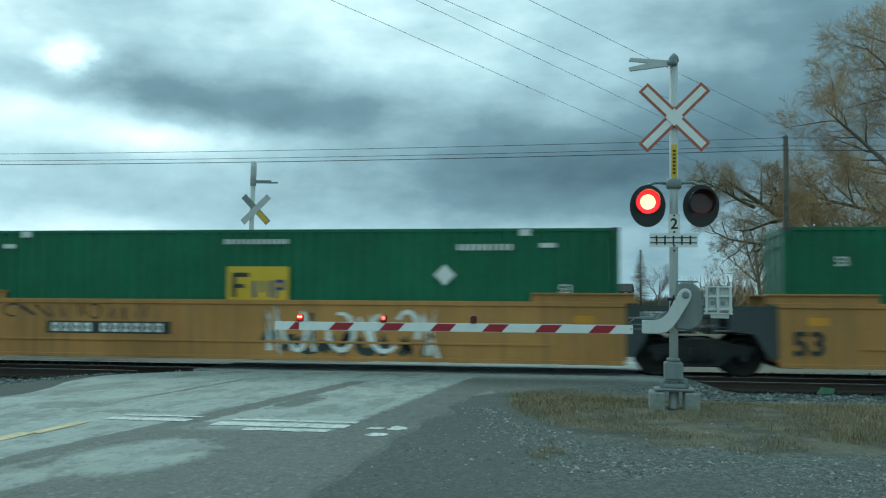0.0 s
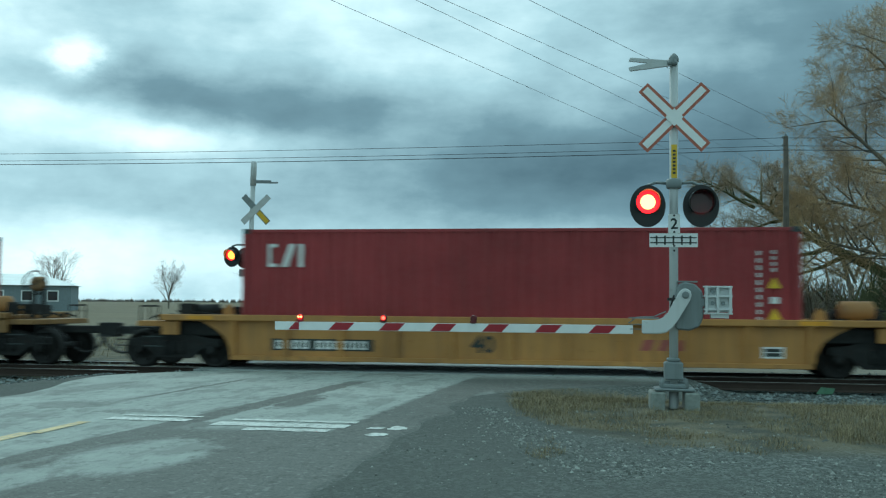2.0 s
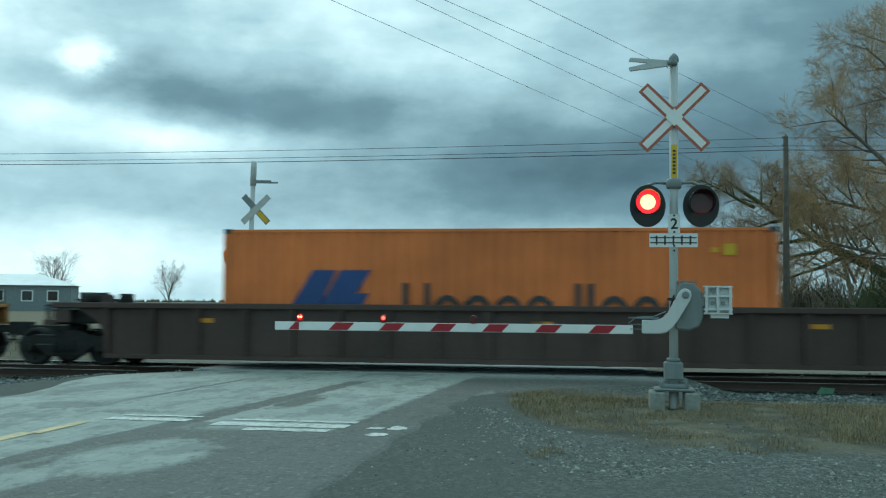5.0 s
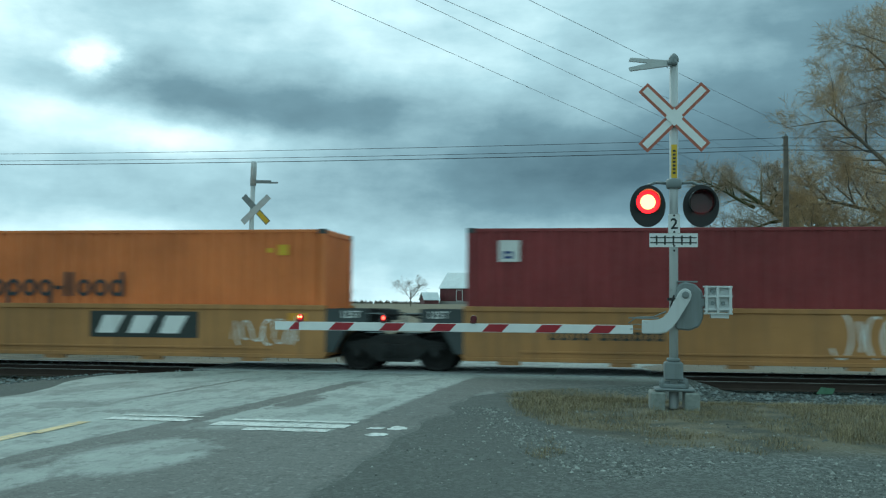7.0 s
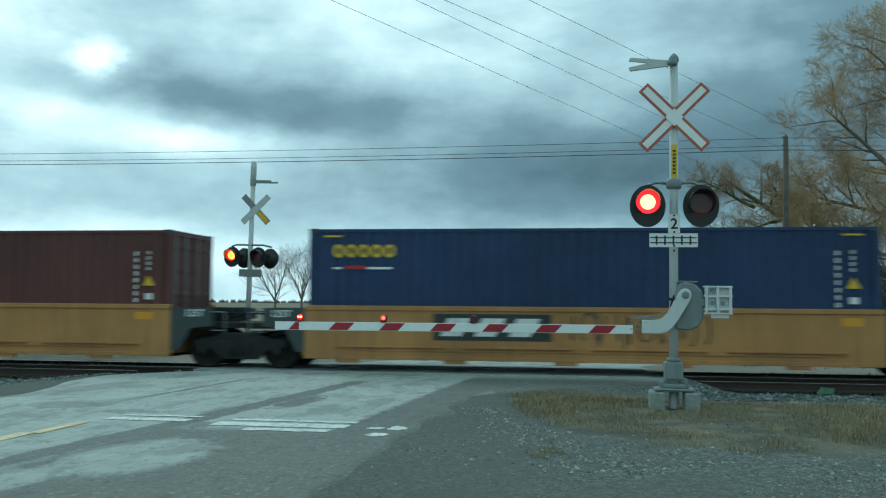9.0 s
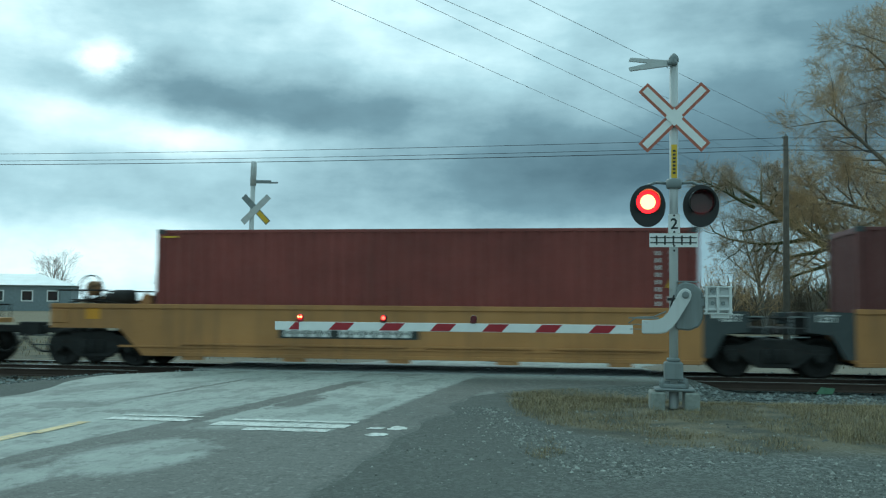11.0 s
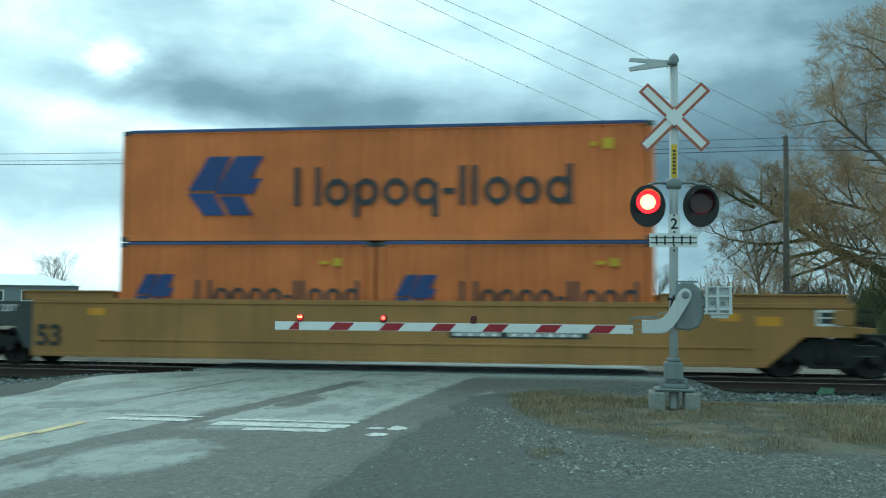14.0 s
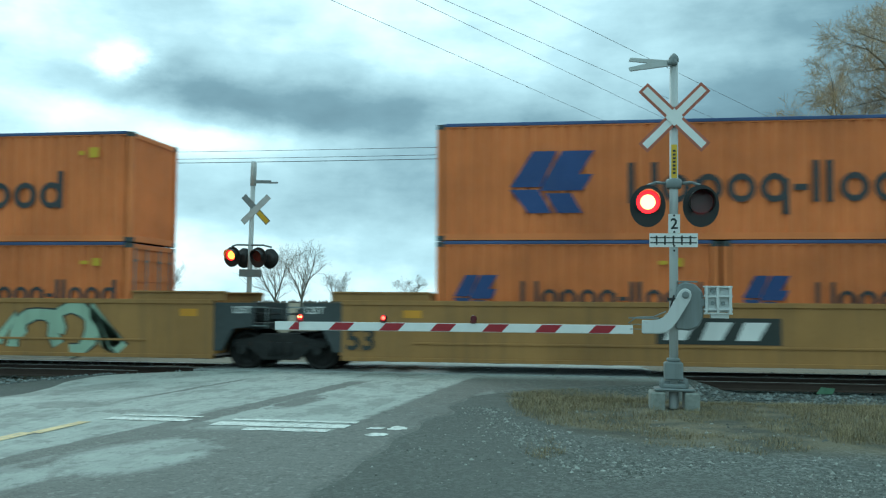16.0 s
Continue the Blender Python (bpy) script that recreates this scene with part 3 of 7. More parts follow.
def open_end(car, x0, x1, d, z, material, coupx):
    """The decked end of a car over its own truck, with coupler, steps and brake gear."""
    bm = B()
    box(bm, *sorted((x0, x1)), -1.28, 1.28, z - 0.10, z)
    part("end_platform", bm, material, car, bevel=0.02)
    bm = B()
    box(bm, *sorted((x0, x1 - 0.1 * d)), -0.32, 0.32, z - 0.42, z - 0.10)
    part("end_sill", bm, SOOT, car, bevel=0.02)
    end_clutter(car, x0 + 0.3 * d, x1 - 0.1 * d, z + 0.02, SOOT)
    coupler(car, x1 - 0.15 * d if abs(coupx) - abs(x1) < 1.4 else coupx - 1.35 * d, d)
    ax = coupx - 1.3 * d
    if abs(ax) > abs(x1) + 0.2:
        bm = B()
        box(bm, *sorted((x1 - 0.1 * d, ax)), -0.2, 0.2, 0.7, 0.95)
        part("draft_sill", bm, SOOT, car, bevel=0.015)
        bm = B()
        box(bm, *sorted((x1 - 0.05 * d, ax)), -1.26, 1.26, 0.955, 1.08)
        part("end_deck", bm, material, car, "grimy painted end deck", bevel=0.012)
        end_railing(car, x1 + 0.12 * d, ax - 0.05 * d, 1.08)
    else:
        end_railing(car, x0 + (x1 - x0) * 0.45, x1 - 0.08 * d, z)
    for s in (-1, 1):
        bm = B()
        box(bm, *sorted((x1 - 0.42 * d, x1 - 0.02 * d)), *sorted((s * 1.24, s * 1.36)), z - 0.42, z - 0.11)
        part("drop_bracket", bm, material, car, bevel=0.012)
        for zz in (0.50, 0.72):
            bm = B()
            pipe(bm, [(x1 - 0.02 * d, s * 1.30, zz), (x1 + 0.42 * d, s * 1.30, zz)], 0.016, 6)
            part("step_bar", bm, CHARCOAL, car)
    bm = B()
    box(bm, *sorted((x0 - 0.2 * d, x1 - 0.2 * d)), -1.1, 1.1, z - 0.44, z - 0.12)
    part("body_bolster", bm, SOOT, car, bevel=0.03)
    bm = B()
    lathe(bm, [(-0.34, 0.05), (-0.30, 0.13), (0.24, 0.14), (0.26, 0.05), (0.42, 0.03)], "X", (x0 + (x1 - x0) * 0.5, -0.55, z + 0.15), 14)
    part("brake_cylinder", bm, SOOT, car, "grimy brake cylinder")
    for k, (f, y) in enumerate(((0.12, -0.95), (0.30, 0.35), (0.74, -0.2))):
        bm = B()
        xx = x0 + (x1 - x0) * f
        prism(bm, [(xx - 0.14, z), (xx + 0.14, z), (xx + 0.10, z + 0.22), (xx - 0.02, z + 0.30 - 0.06 * k), (xx - 0.12, z + 0.16)], y - 0.05, y + 0.05)
        part("guide_bracket", bm, material if k != 1 else SOOT, car, bevel=0.01)


def end_railing(car, xa, xb, z):
    """A low pipe rail round the end of a car: uprights and a top rail, with slack brake rods beneath."""
    for s in (-1, 1):
        bm = B()
        pipe(bm, [(xa, s * 1.2, z + 0.34), (xb, s * 1.2, z + 0.34)], 0.022, 6)
        rail_ = part("end_rail", bm, SOOT, car, "thin dark end rail")
        for xx in (xa, (xa + xb) / 2, xb):
            bm = B()
            tube(bm, (xx, s * 1.2, z - 0.02), (xx, s * 1.2, z + 0.34), 0.02, seg=6)
            part("upright", bm, SOOT, rail_)
    for y in (-0.62, 0.1, 0.7):
        bm = B()
        pipe(bm, [(xa, y, z + 0.06), ((xa + xb) / 2, y - 0.05, z + 0.14), (xb, y, z + 0.05)], 0.025, 6)
        part("brake_rod", bm, SOOT, car)


def plate_car(label, kind, material, ends, spacing_half):
    """A well-car unit with plate sides. kind: 53 or 40 foot well; ends: 'truck', 'shared' or 'shared_truck' for back and front
    (shared_truck: this unit carries the shared truck)."""
    big = kind == 53
    L = 8.2 if big else 6.15
    top, bot = (1.57, 0.25) if big else (1.455, 0.29)
    car = thing("well_car", label, "railway car", "cars of the train")
    prof = []
    for e in ends:
        prof.append(((8.35, 9.1, 10.1, 0.88) if big else (6.35, 6.95, 8.65, 0.90)) if e == "truck" else None)
    side_profile(L, top, bot, prof, material, car, fold=0.67 if big else 0.52)
    well_floor(L, car, bot)
    bulkheads(L, car, top, material)
    for e, d in zip(ends, (-1, 1)):
        if e == "truck":
            tx = 9.65 if big else 7.68
            truck(car, d * tx)
            open_end(car, d * L, d * (10.1 if big else 8.65), d, top - 0.02, material, d * spacing_half[0 if d < 0 else 1])
        else:
            half = spacing_half[0 if d < 0 else 1]
            shared_end(car, d * L, d * half, d, top - 0.06, 3)
            if e == "shared_truck":
                truck(car, d * half)
        if big:
            # raised guide rails beyond the container
            for s in (-1, 1):
                bm = B()
                xa, xb = sorted((d * 6.2, d * (10.0 if e == "truck" else 8.45)))
                box(bm, xa, xb, *sorted((s * 1.24, s * 1.31)), top - 0.02, top + 0.18)
                box(bm, xa, xb, *sorted((s * 1.10, s * 1.36)), top + 0.16, top + 0.20)
                part("guide_rail", bm, material, car, bevel=0.008)
    return car


def post_car(label, side_paint, chord_paint, L, top, chord, bot, half, truck_x, chord_x, pitch):
    """A single well car whose sides are panels between upright posts under a wide top chord."""
    car = thing("well_car", label, "railway car", "cars of the train")
    for s in (-1, 1):
        bm = B()
        prism(bm, [(-L, bot), (L, bot), (L, top - 0.05), (-L, top - 0.05)], *sorted((s * 1.24, s * 1.275)))
        part("side_panel", bm, side_paint, car)
        bm = B()
        box(bm, -chord_x, chord_x, *sorted((s * 1.16, s * 1.43)), top - chord, top)
        part("top_chord", bm, chord_paint, car, bevel=0.015)
        bm = B()
        box(bm, -L, L, *sorted((s * 1.2, s * 1.36)), bot - 0.01, bot + 0.09)
        part("sill", bm, side_paint, car, bevel=0.01)
        n = int(2 * L / pitch)
        for i in range(n + 1):
            x = -L + 0.05 + (2 * L - 0.1) * i / n
            bm = B()
            wide = 0.10 if (n // 2 - i) == 0 else 0.055
            prism(bm, [(s * 1.275, bot + 0.09), (s * 1.36, bot + 0.09), (s * 1.41, top - chord), (s * 1.275, top - chord)], x - wide, x + wide, "X")
            part("post", bm, side_paint, car)
    well_floor(L, car, bot)
    bulkheads(L, car, top, side_paint)
    for d in (-1, 1):
        truck(car, d * truck_x)
        open_end(car, d * L, d * chord_x, d, top - 0.05, chord_paint, d * half)
        # curved skirt plate over the inner wheel
        for s in (-1, 1):
            bm = B()
            pts = [(d * L, top - chord)] + [(d * (L + 0.05 + 0.75 * (i / 5)), top - chord - 0.62 * (1 - (i / 5) ** 0.5)) for i in range(6)]
            prism(bm, pts, *sorted((s * 1.22, s * 1.27)))
            part("skirt", bm, side_paint, car)
    return car


def place(ob, xi, z=0.0):
    MOVED.append((ob, xi, z))
    return ob


F40, F53, F20 = 12.192, 16.154, 6.058
HC, STD = 2.896, 2.591


def build_train():
    # green 53-foot pair on a yellow articulated car
    car = place(plate_car("yellow articulated well car with dark stained sides", 53, YELLOW, ("shared", "shared"), (9.76, 9.76)), 121.25)
    letters("length_numeral", "53", 0.68, BLACKP, car, pose(-7.6, -1.362, 0.72, 90))
    amber_patch(car, -7.4, 1.2, 1.326)
    c = place(container(F53, HC, GREEN, "green corrugated steel container, 53 foot, in a yellow well car"), 121.25, FLOOR)
    letters("length_numeral", "53", 0.28, WHITEP, c, pose(-6.9, NEAR - 0.006, 2.15, 90))
    car = place(plate_car("yellow articulated well car with graffiti and black number panel", 53, YELLOW, ("truck", "shared_truck"), (11.77, 9.76)), 101.73)
    k = -8.077
    sign_panel(car, k + 2.98, k + 6.04, 0.78, 1.06, 1.326, BLACKP, WHITEP, "number_panel", "black panel with white figures as bars", (4, 6))
    letters("length_numeral", "53", 0.74, BLACKP, car, pose(k + 0.33, -1.362, 0.76, 90))
    letters("load_mark", "125T", 0.22, WHITEP, car, pose(8.75, -1.305, 1.30, 90))
    scrawl(car, k + 8.3, k + 12.3, 0.35, 1.45, 1.327, WHITEP, 5, 8, 0.055, "large white graffiti stroke")
    scrawl(car, k + 8.2, k + 12.2, 0.32, 0.85, 1.326, BLACKP, 15, 9, 0.09, "dark graffiti shading")
    scrawl(car, k + 1.9, k + 5.6, 1.10, 1.48, 1.326, BLACKP, 6, 9, 0.02, "thin black graffiti stroke")
    scrawl(car, k - 0.2, k + 0.9, 1.0, 1.45, 1.326, WHITEP, 8, 4, 0.022, "thin white graffiti stroke")
    amber_patch(car, k + 15.4, 1.2, 1.326)
    c = place(container(F53, HC, GREEN, "green corrugated container with a yellow emblem panel and white marks"), 101.73, FLOOR)
    bm = B()
    box(bm, k + 7.33, k + 8.79, NEAR - 0.004, NEAR, 1.28, 2.04)
    em = part("emblem_panel", bm, GOLDP, c, "yellow panel with blue and black blocks")
    flat_marks("emblem", BLUEP, em, [(k + 7.95, k + 8.03, 1.34, 1.72), (k + 8.14, k + 8.2, 1.45, 1.72), (k + 8.31, k + 8.39, 1.34, 1.72)] + ring_rects(k + 8.46, k + 8.70, 1.50, 1.74, 0.07) + [(k + 8.46, k + 8.53, 1.32, 1.5)], NEAR - 0.004)
    flat_marks("emblem_bar", BLACKP, em, [(k + 7.45, k + 7.55, 1.34, 1.90), (k + 7.55, k + 7.85, 1.80, 1.90), (k + 7.55, k + 7.75, 1.55, 1.64)], NEAR - 0.004)
    bm = B()
    prism(bm, [(k + 12.12, 1.86), (k + 12.36, 2.10), (k + 12.6, 1.86), (k + 12.36, 1.62)], NEAR - 0.006, NEAR)
    part("placard", bm, WHITEP, c, "white diamond placard")
    flat_marks("number_row", WHITEP, c, [(k + 12.64 + i * 0.125, k + 12.72 + i * 0.125, 2.40, 2.54) for i in range(10)], NEAR, "row of white figures, as bars")
    flat_marks("number_row", WHITEP, c, [(k + 7.25 + i * 0.12, k + 7.33 + i * 0.12, 2.55, 2.66) for i in range(13)], NEAR, "row of white figures, as bars")
    flat_marks("number_row", WHITEP, c, [(k + 1.75, k + 2.05, 2.46, 2.56), (k + 14.45, k + 14.8, 2.46, 2.56)], NEAR)
    for x in (1.3, 15.0):
        letters("length_numeral", "53", 0.28, WHITEP, c, pose(k + x, NEAR - 0.006, 1.55, 90))
    flat_marks("roof_mark", WHITEP, c, [(k + 2.2, k + 2.45, 2.72, 2.86), (k + 14.0, k + 14.25, 2.72, 2.86)], NEAR)

    # two single cars with posted sides
    args = dict(L=6.30, top=1.235, chord=0.14, bot=0.23, half=9.90, truck_x=7.75, chord_x=7.98, pitch=1.2)
    for mid, side, chordp, what in ((80.06, YELLOW, YELLOW, "yellow"), (60.27, RUSTY, DULLCHORD, "rust-brown"), (-64.65, YELLOW, YELLOW, "bright yellow")):
        car = place(post_car("single well car, %s posted sides under a yellow top chord" % what, side, chordp, **args), mid)
        k = -6.096
        if what == "rust-brown":
            sign_panel(car, k + 6.80, k + 8.75, 0.38, 0.80, 1.277, RUSTY, WHITEP, "emblem_panel", "faded white emblem blocks")
            sign_panel(car, k + 0.35, k + 2.75, 0.45, 0.72, 1.277, BLACKP, WHITEP, "number_panel", "dark panel with worn white figures as bars", (4, 6))
            sign_panel(car, k + 3.1, k + 4.25, 0.45, 0.75, 1.277, RUSTY, WHITEP, "number_panel", "worn white figures as bars", (2, 2))
            letters("number_40", "40", 0.50, DULLCHORD, car, pose(k + 5.24, -1.283, 0.60, 90))
            flat_marks("number_frame", DULLCHORD, car, ring_rects(k + 4.88, k + 5.60, 0.34, 0.86, 0.04), -1.277, "worn painted frame round the number")
            white_plate(car, k + 10.15, 0.60, 1.277, 0.34, 0.20)
            for x in (-7.2, -4.9, -2.6, -0.3, 2.0, 4.3, 6.4, 7.5):
                amber_patch(car, x, 1.165, 1.432, 0.44, 0.085)
        else:
            sign_panel(car, k + 0.75, k + 3.09, 0.45, 0.71, 1.277, BLACKP, WHITEP, "number_panel", "black panel with white figures as bars", (4, 6))
            late = what == "bright yellow"
            letters("number_40", "40", 0.52, BLACKP, car, pose(k + (5.17 if late else 5.53), -1.283, 0.62, 90))
            xe = k + (6.50 if late else 8.80)
            sign_panel(car, xe, xe + 1.25, 0.50, 0.84, 1.277, side, FADERED, "emblem_panel", "faded red emblem blocks")
            white_plate(car, k + (10.0 if late else 11.6), 0.55, 1.277, 0.45, 0.24)
            for x in (-7.0, 6.3):
                amber_patch(car, x, 1.165, 1.432, 0.6, 0.085)
            if what == "bright yellow":
                bm = B()
                box(bm, k + 3.07, k + 4.11, -1.283, -1.277, 0.74, 0.98)
                part("patch", bm, TEALP, car, "faded teal patch")
        if mid != 80.06:
            hand_brake(car, 8.25, -0.75, 1.95)
        tank(car, 7.3, -0.7, 1.42, 0.22, 0.75, TAN)
        for d in (-1, 1):
            ladder(car, d * 8.9, -1.25, 0.45, 0.98, SOOT)
    c = place(container(F40, HC, RED, "bright red corrugated 40-foot container with a white emblem"), 80.06, FLOOR)
    k = -6.096
    three_blocks(c, k + 0.61, k + 1.54, 2.03, 2.55, WHITEP)
    red_end_marks(c, F40, HC)
    c = place(container(F40, HC, PINK, "faded pinkish red 40-foot container with a white emblem", ribs=0.34, deep=0.065), 60.27, FLOOR)
    three_blocks(c, k + 0.57, k + 1.50, 2.05, 2.56, WHITEP)
    for z in (2.62, 2.42, 2.20):
        flat_marks("number_row", WHITEP, c, [(6.096 - 1.35 + i * 0.13, 6.096 - 1.26 + i * 0.13, z, z + 0.10) for i in range(4 if z != 2.42 else 7)], NEAR, "row of pale figures, as bars")
    flat_marks("white_label", WHITEP, c, [(5.1, 5.25, 1.9, 2.05)], NEAR)
    c = place(container(F40, HC, MAROON, "maroon 40-foot container with a small dark label panel", doors="front"), -64.65, FLOOR)
    bm = B()
    box(bm, k + 0.62, k + 1.74, NEAR - 0.006, NEAR, 2.10, 2.58)
    pl = part("label_panel", bm, BLACKP, c, "dark label with a yellow arc and white bars")
    flat_marks("label_bar", WHITEP, pl, [(k + 0.66, k + 0.80, 2.12, 2.50), (k + 0.8, k + 1.70, 2.12, 2.17), (k + 0.86, k + 1.0, 2.2, 2.32), (k + 1.06, k + 1.2, 2.2, 2.32), (k + 1.26, k + 1.4, 2.2, 2.32), (k + 1.46, k + 1.6, 2.2, 2.32)], NEAR - 0.006)
    bm = B()
    prism(bm, [(k + 0.8, 2.40), (k + 1.72, 2.36), (k + 1.72, 2.54)], NEAR - 0.012, NEAR - 0.006)
    part("label_arc", bm, GOLDP, pl)
    number_column(c, 6.096 - 0.85, 0.85, 2.45, 10)
    number_column(c, 6.096 - 0.55, 1.9, 2.45, 4)

    # dark brown long car
    car = place(post_car("single dark brown well car with closely posted sides", BROWN, BROWN, L=8.9, top=1.49, chord=0.13, bot=0.22, half=11.8, truck_x=10.05, chord_x=10.2, pitch=1.06), 38.58)
    for x in (-6.5, 1.2, 3.6, 6.9):
        amber_patch(car, x, 1.10, 1.277, 0.4, 0.10)
    c = place(container(F40, HC, ORANGE, "orange 40-foot container with dark word blocks"), 38.58, FLOOR)
    orange_marks(c, F40, True, HC)

    # five-unit articulated car
    mids = (16.89, 1.48, -13.956, -29.445, -44.802)
    tint = (TAN, TAN, TAN, TAN, TAN)
    for i, mid in enumerate(mids):
        hb = (mid - mids[i + 1]) / 2 if i < 4 else 9.95
        hf = (mids[i - 1] - mid) / 2 if i else 9.91
        car = place(plate_car("tan articulated well car unit with charcoal ends", 40, tint[i], ("shared" if i < 4 else "truck", "shared_truck" if i else "truck"), (hb, hf)), mid)
        k = -6.096
        if i == 1:
            sign_panel(car, k + 6.62, k + 9.26, 0.70, 1.30, 1.326, BLACKP, WHITEP, "emblem_panel", "dark panel with white emblem blocks")
            scrawl(car, k + 10.0, k + 11.6, 0.55, 1.2, 1.326, WHITEP, 21, 6, 0.02, "thin white graffiti")
        if i == 2:
            sign_panel(car, k + 2.86, k + 5.45, 0.72, 1.30, 1.326, BLACKP, WHITEP, "emblem_panel", "dark panel with white emblem blocks")
            scrawl(car, k + 5.8, k + 8.8, 0.60, 1.38, 1.326, BLACKP, 22, 10, 0.022, "thin black graffiti stroke")
        if i == 0:
            scrawl(car, k + 7.6, k + 9.3, 0.35, 1.40, 1.326, WHITEP, 23, 5, 0.028, "pale graffiti stroke")
            sign_panel(car, k + 1.7, k + 4.4, 0.72, 0.98, 1.326, TAN, BLACKP, "number_panel", "worn black figures as bars", (4, 6))
            white_plate(car, 7.1, 1.25, 1.326, 0.42, 0.30)
            amber_patch(car, 7.9, 1.2, 1.326, 0.6, 0.28)
            hand_brake(car, 9.0, -0.8, 1.75)
        if i == 4:
            sign_panel(car, k + 3.0, k + 6.2, 0.72, 0.98, 1.326, BLACKP, WHITEP, "number_panel", "dark panel with white figures as bars", (4, 6))
            hand_brake(car, -8.1, -0.6, 1.85)
            tank(car, -7.2, -0.6, 1.62, 0.18, 0.6, SOOT)
            amber_patch(car, -7.6, 1.25, 1.326, 0.36, 0.28)
        if i:
            letters("load_mark", "125T", 0.22, WHITEP, car, pose(6.72, -1.305, 1.26, 90))
        if i < 4:
            letters("load_mark", "125T", 0.22, WHITEP, car, pose(-6.72, -1.305, 1.26, 90))
        if i >= 2:
            for s in (-1, 1):
                for x in (-4.2, -1.4, 1.4, 4.2):
                    bm = B()
                    box(bm, x - 1.2, x + 1.2, *sorted((s * 1.325, s * 1.40)), 0.545, 0.585)
                    part("ledge", bm, tint[i], car)
        for s in (-1, 1):
            for x in (-5.4, -3.0, -0.6, 1.8, 4.2):
                bm = B()
                box(bm, x, x + 0.5, *sorted((s * 1.22, s * 1.335)), 0.20, 0.28)
                part("jacking_pad", bm, tint[i], car)
        amber_patch(car, k + 11.6, 1.2, 1.326)
    k = -6.096
    c = place(container(F40, HC, DEEPRED, "brick red 40-foot container with a small white label"), mids[0], FLOOR)
    bm = B()
    box(bm, k + 0.70, k + 1.16, NEAR - 0.006, NEAR, 2.15, 2.62)
    pl = part("label_panel", bm, WHITEP, c, "square white label")
    flat_marks("label_bar", BLUEP, pl, ring_rects(k + 0.80, k + 1.0, 2.22, 2.38, 0.05), NEAR - 0.006)
    red_end_marks(c, F40, HC)
    c = place(container(F40, HC, ORANGE, "orange 40-foot container with blue emblem and dark word blocks"), mids[1], FLOOR)
    orange_marks(c, F40, False)
    c = place(container(F40, HC, BLUE, "navy blue 40-foot container with a yellow word mark"), mids[2], FLOOR)
    word_shapes("word_piece", GOLDP, c, k + 0.54, k + 2.0, 2.24, 0.30, "ooooo", 0.07, "yellow word mark of plain rings")
    flat_marks("word_bar", REDP, c, [(k + 0.85, k + 1.3, 1.98, 2.06)], NEAR)
    flat_marks("word_bar", WHITEP, c, [(k + 0.58, k + 0.75, 1.98, 2.03), (k + 1.35, k + 1.9, 1.98, 2.03)], NEAR)
    flat_marks("roof_mark", GOLDP, c, [(-5.75, -5.35, 2.70, 2.74), (5.35, 5.75, 2.70, 2.74)], NEAR)
    red_end_marks(c, F40, HC)
    c = place(container(F40, HC, MAROON, "maroon 40-foot container with door bars at its end", doors="front"), mids[3], FLOOR)
    red_end_marks(c, F40, HC)
    c = place(container(F40, HC, RUSTRED, "rust red 40-foot container, plain sides"), mids[4], FLOOR)
    flat_marks("roof_mark", GOLDP, c, [(-5.95, -5.6, 2.70, 2.74)], NEAR)
    red_end_marks(c, F40, HC)

    # three double-stacked units
    for i, mid in enumerate((-86.387, -105.94, -125.338)):
        ends = (("shared", "truck"), ("shared", "shared_truck"), ("shared", "shared_truck"))[i]
        car = place(plate_car("dull yellow articulated well car under stacked containers", 53, OLIVE, ends, ((9.776, 11.83), (9.7, 9.776), (9.7, 9.7))[i]), mid)
        k = -6.096
        if i == 0:
            sign_panel(car, k + 7.77, k + 10.79, 0.78, 1.06, 1.326, BLACKP, WHITEP, "number_panel", "black panel with white figures as bars", (4, 6))
            white_plate(car, 9.6, 1.28, 1.326, 0.5, 0.34)
            amber_patch(car, 8.4, 1.2, 1.326, 0.5, 0.2)
        if i == 1:
            sign_panel(car, k + 4.74, k + 7.29, 0.70, 1.26, 1.326, BLACKP, WHITEP, "emblem_panel", "dark panel with white emblem blocks")
        if i == 2:
            scrawl(car, 2.7, 6.0, 0.36, 1.44, 1.326, BLACKP, 31, 4, 0.20, "dark outline of large graffiti")
            scrawl(car, 2.7, 6.0, 0.36, 1.44, 1.334, PALEP, 31, 4, 0.155, "fat pale green graffiti stroke")
        if i < 2:
            letters("length_numeral", "53", 0.68, BLACKP, car, pose(-7.75, -1.362, 0.70, 90))
        letters("load_mark", "125T", 0.22, WHITEP, car, pose(-8.85, -1.305, 1.34, 90))
        if i:
            letters("load_mark", "125T", 0.22, WHITEP, car, pose(8.85, -1.305, 1.34, 90))
        amber_patch(car, -6.6, 1.28, 1.326)
        amber_patch(car, 7.6, 1.28, 1.326)
        for dx in (-3.066, 3.066):
            c = place(container(F20, STD, ORANGE, "orange 20-foot container under a longer one", doors="front" if i else "rear", roof=TARP), mid + dx, FLOOR)
            orange_marks(c, F20, False)
        c = place(container(F40, STD, ORANGE, "orange 40-foot container stacked on top, dark word blocks", doors="front" if i < 2 else "rear", roof=TARP), mid, FLOOR + STD + 0.02)
        orange_marks(c, F40, True)


build_train()


# ---- ground, road, track ----
def smooth(a, b, x):
    t = min(1, max(0, (x - a) / (b - a)))
    return t * t * (3 - 2 * t)


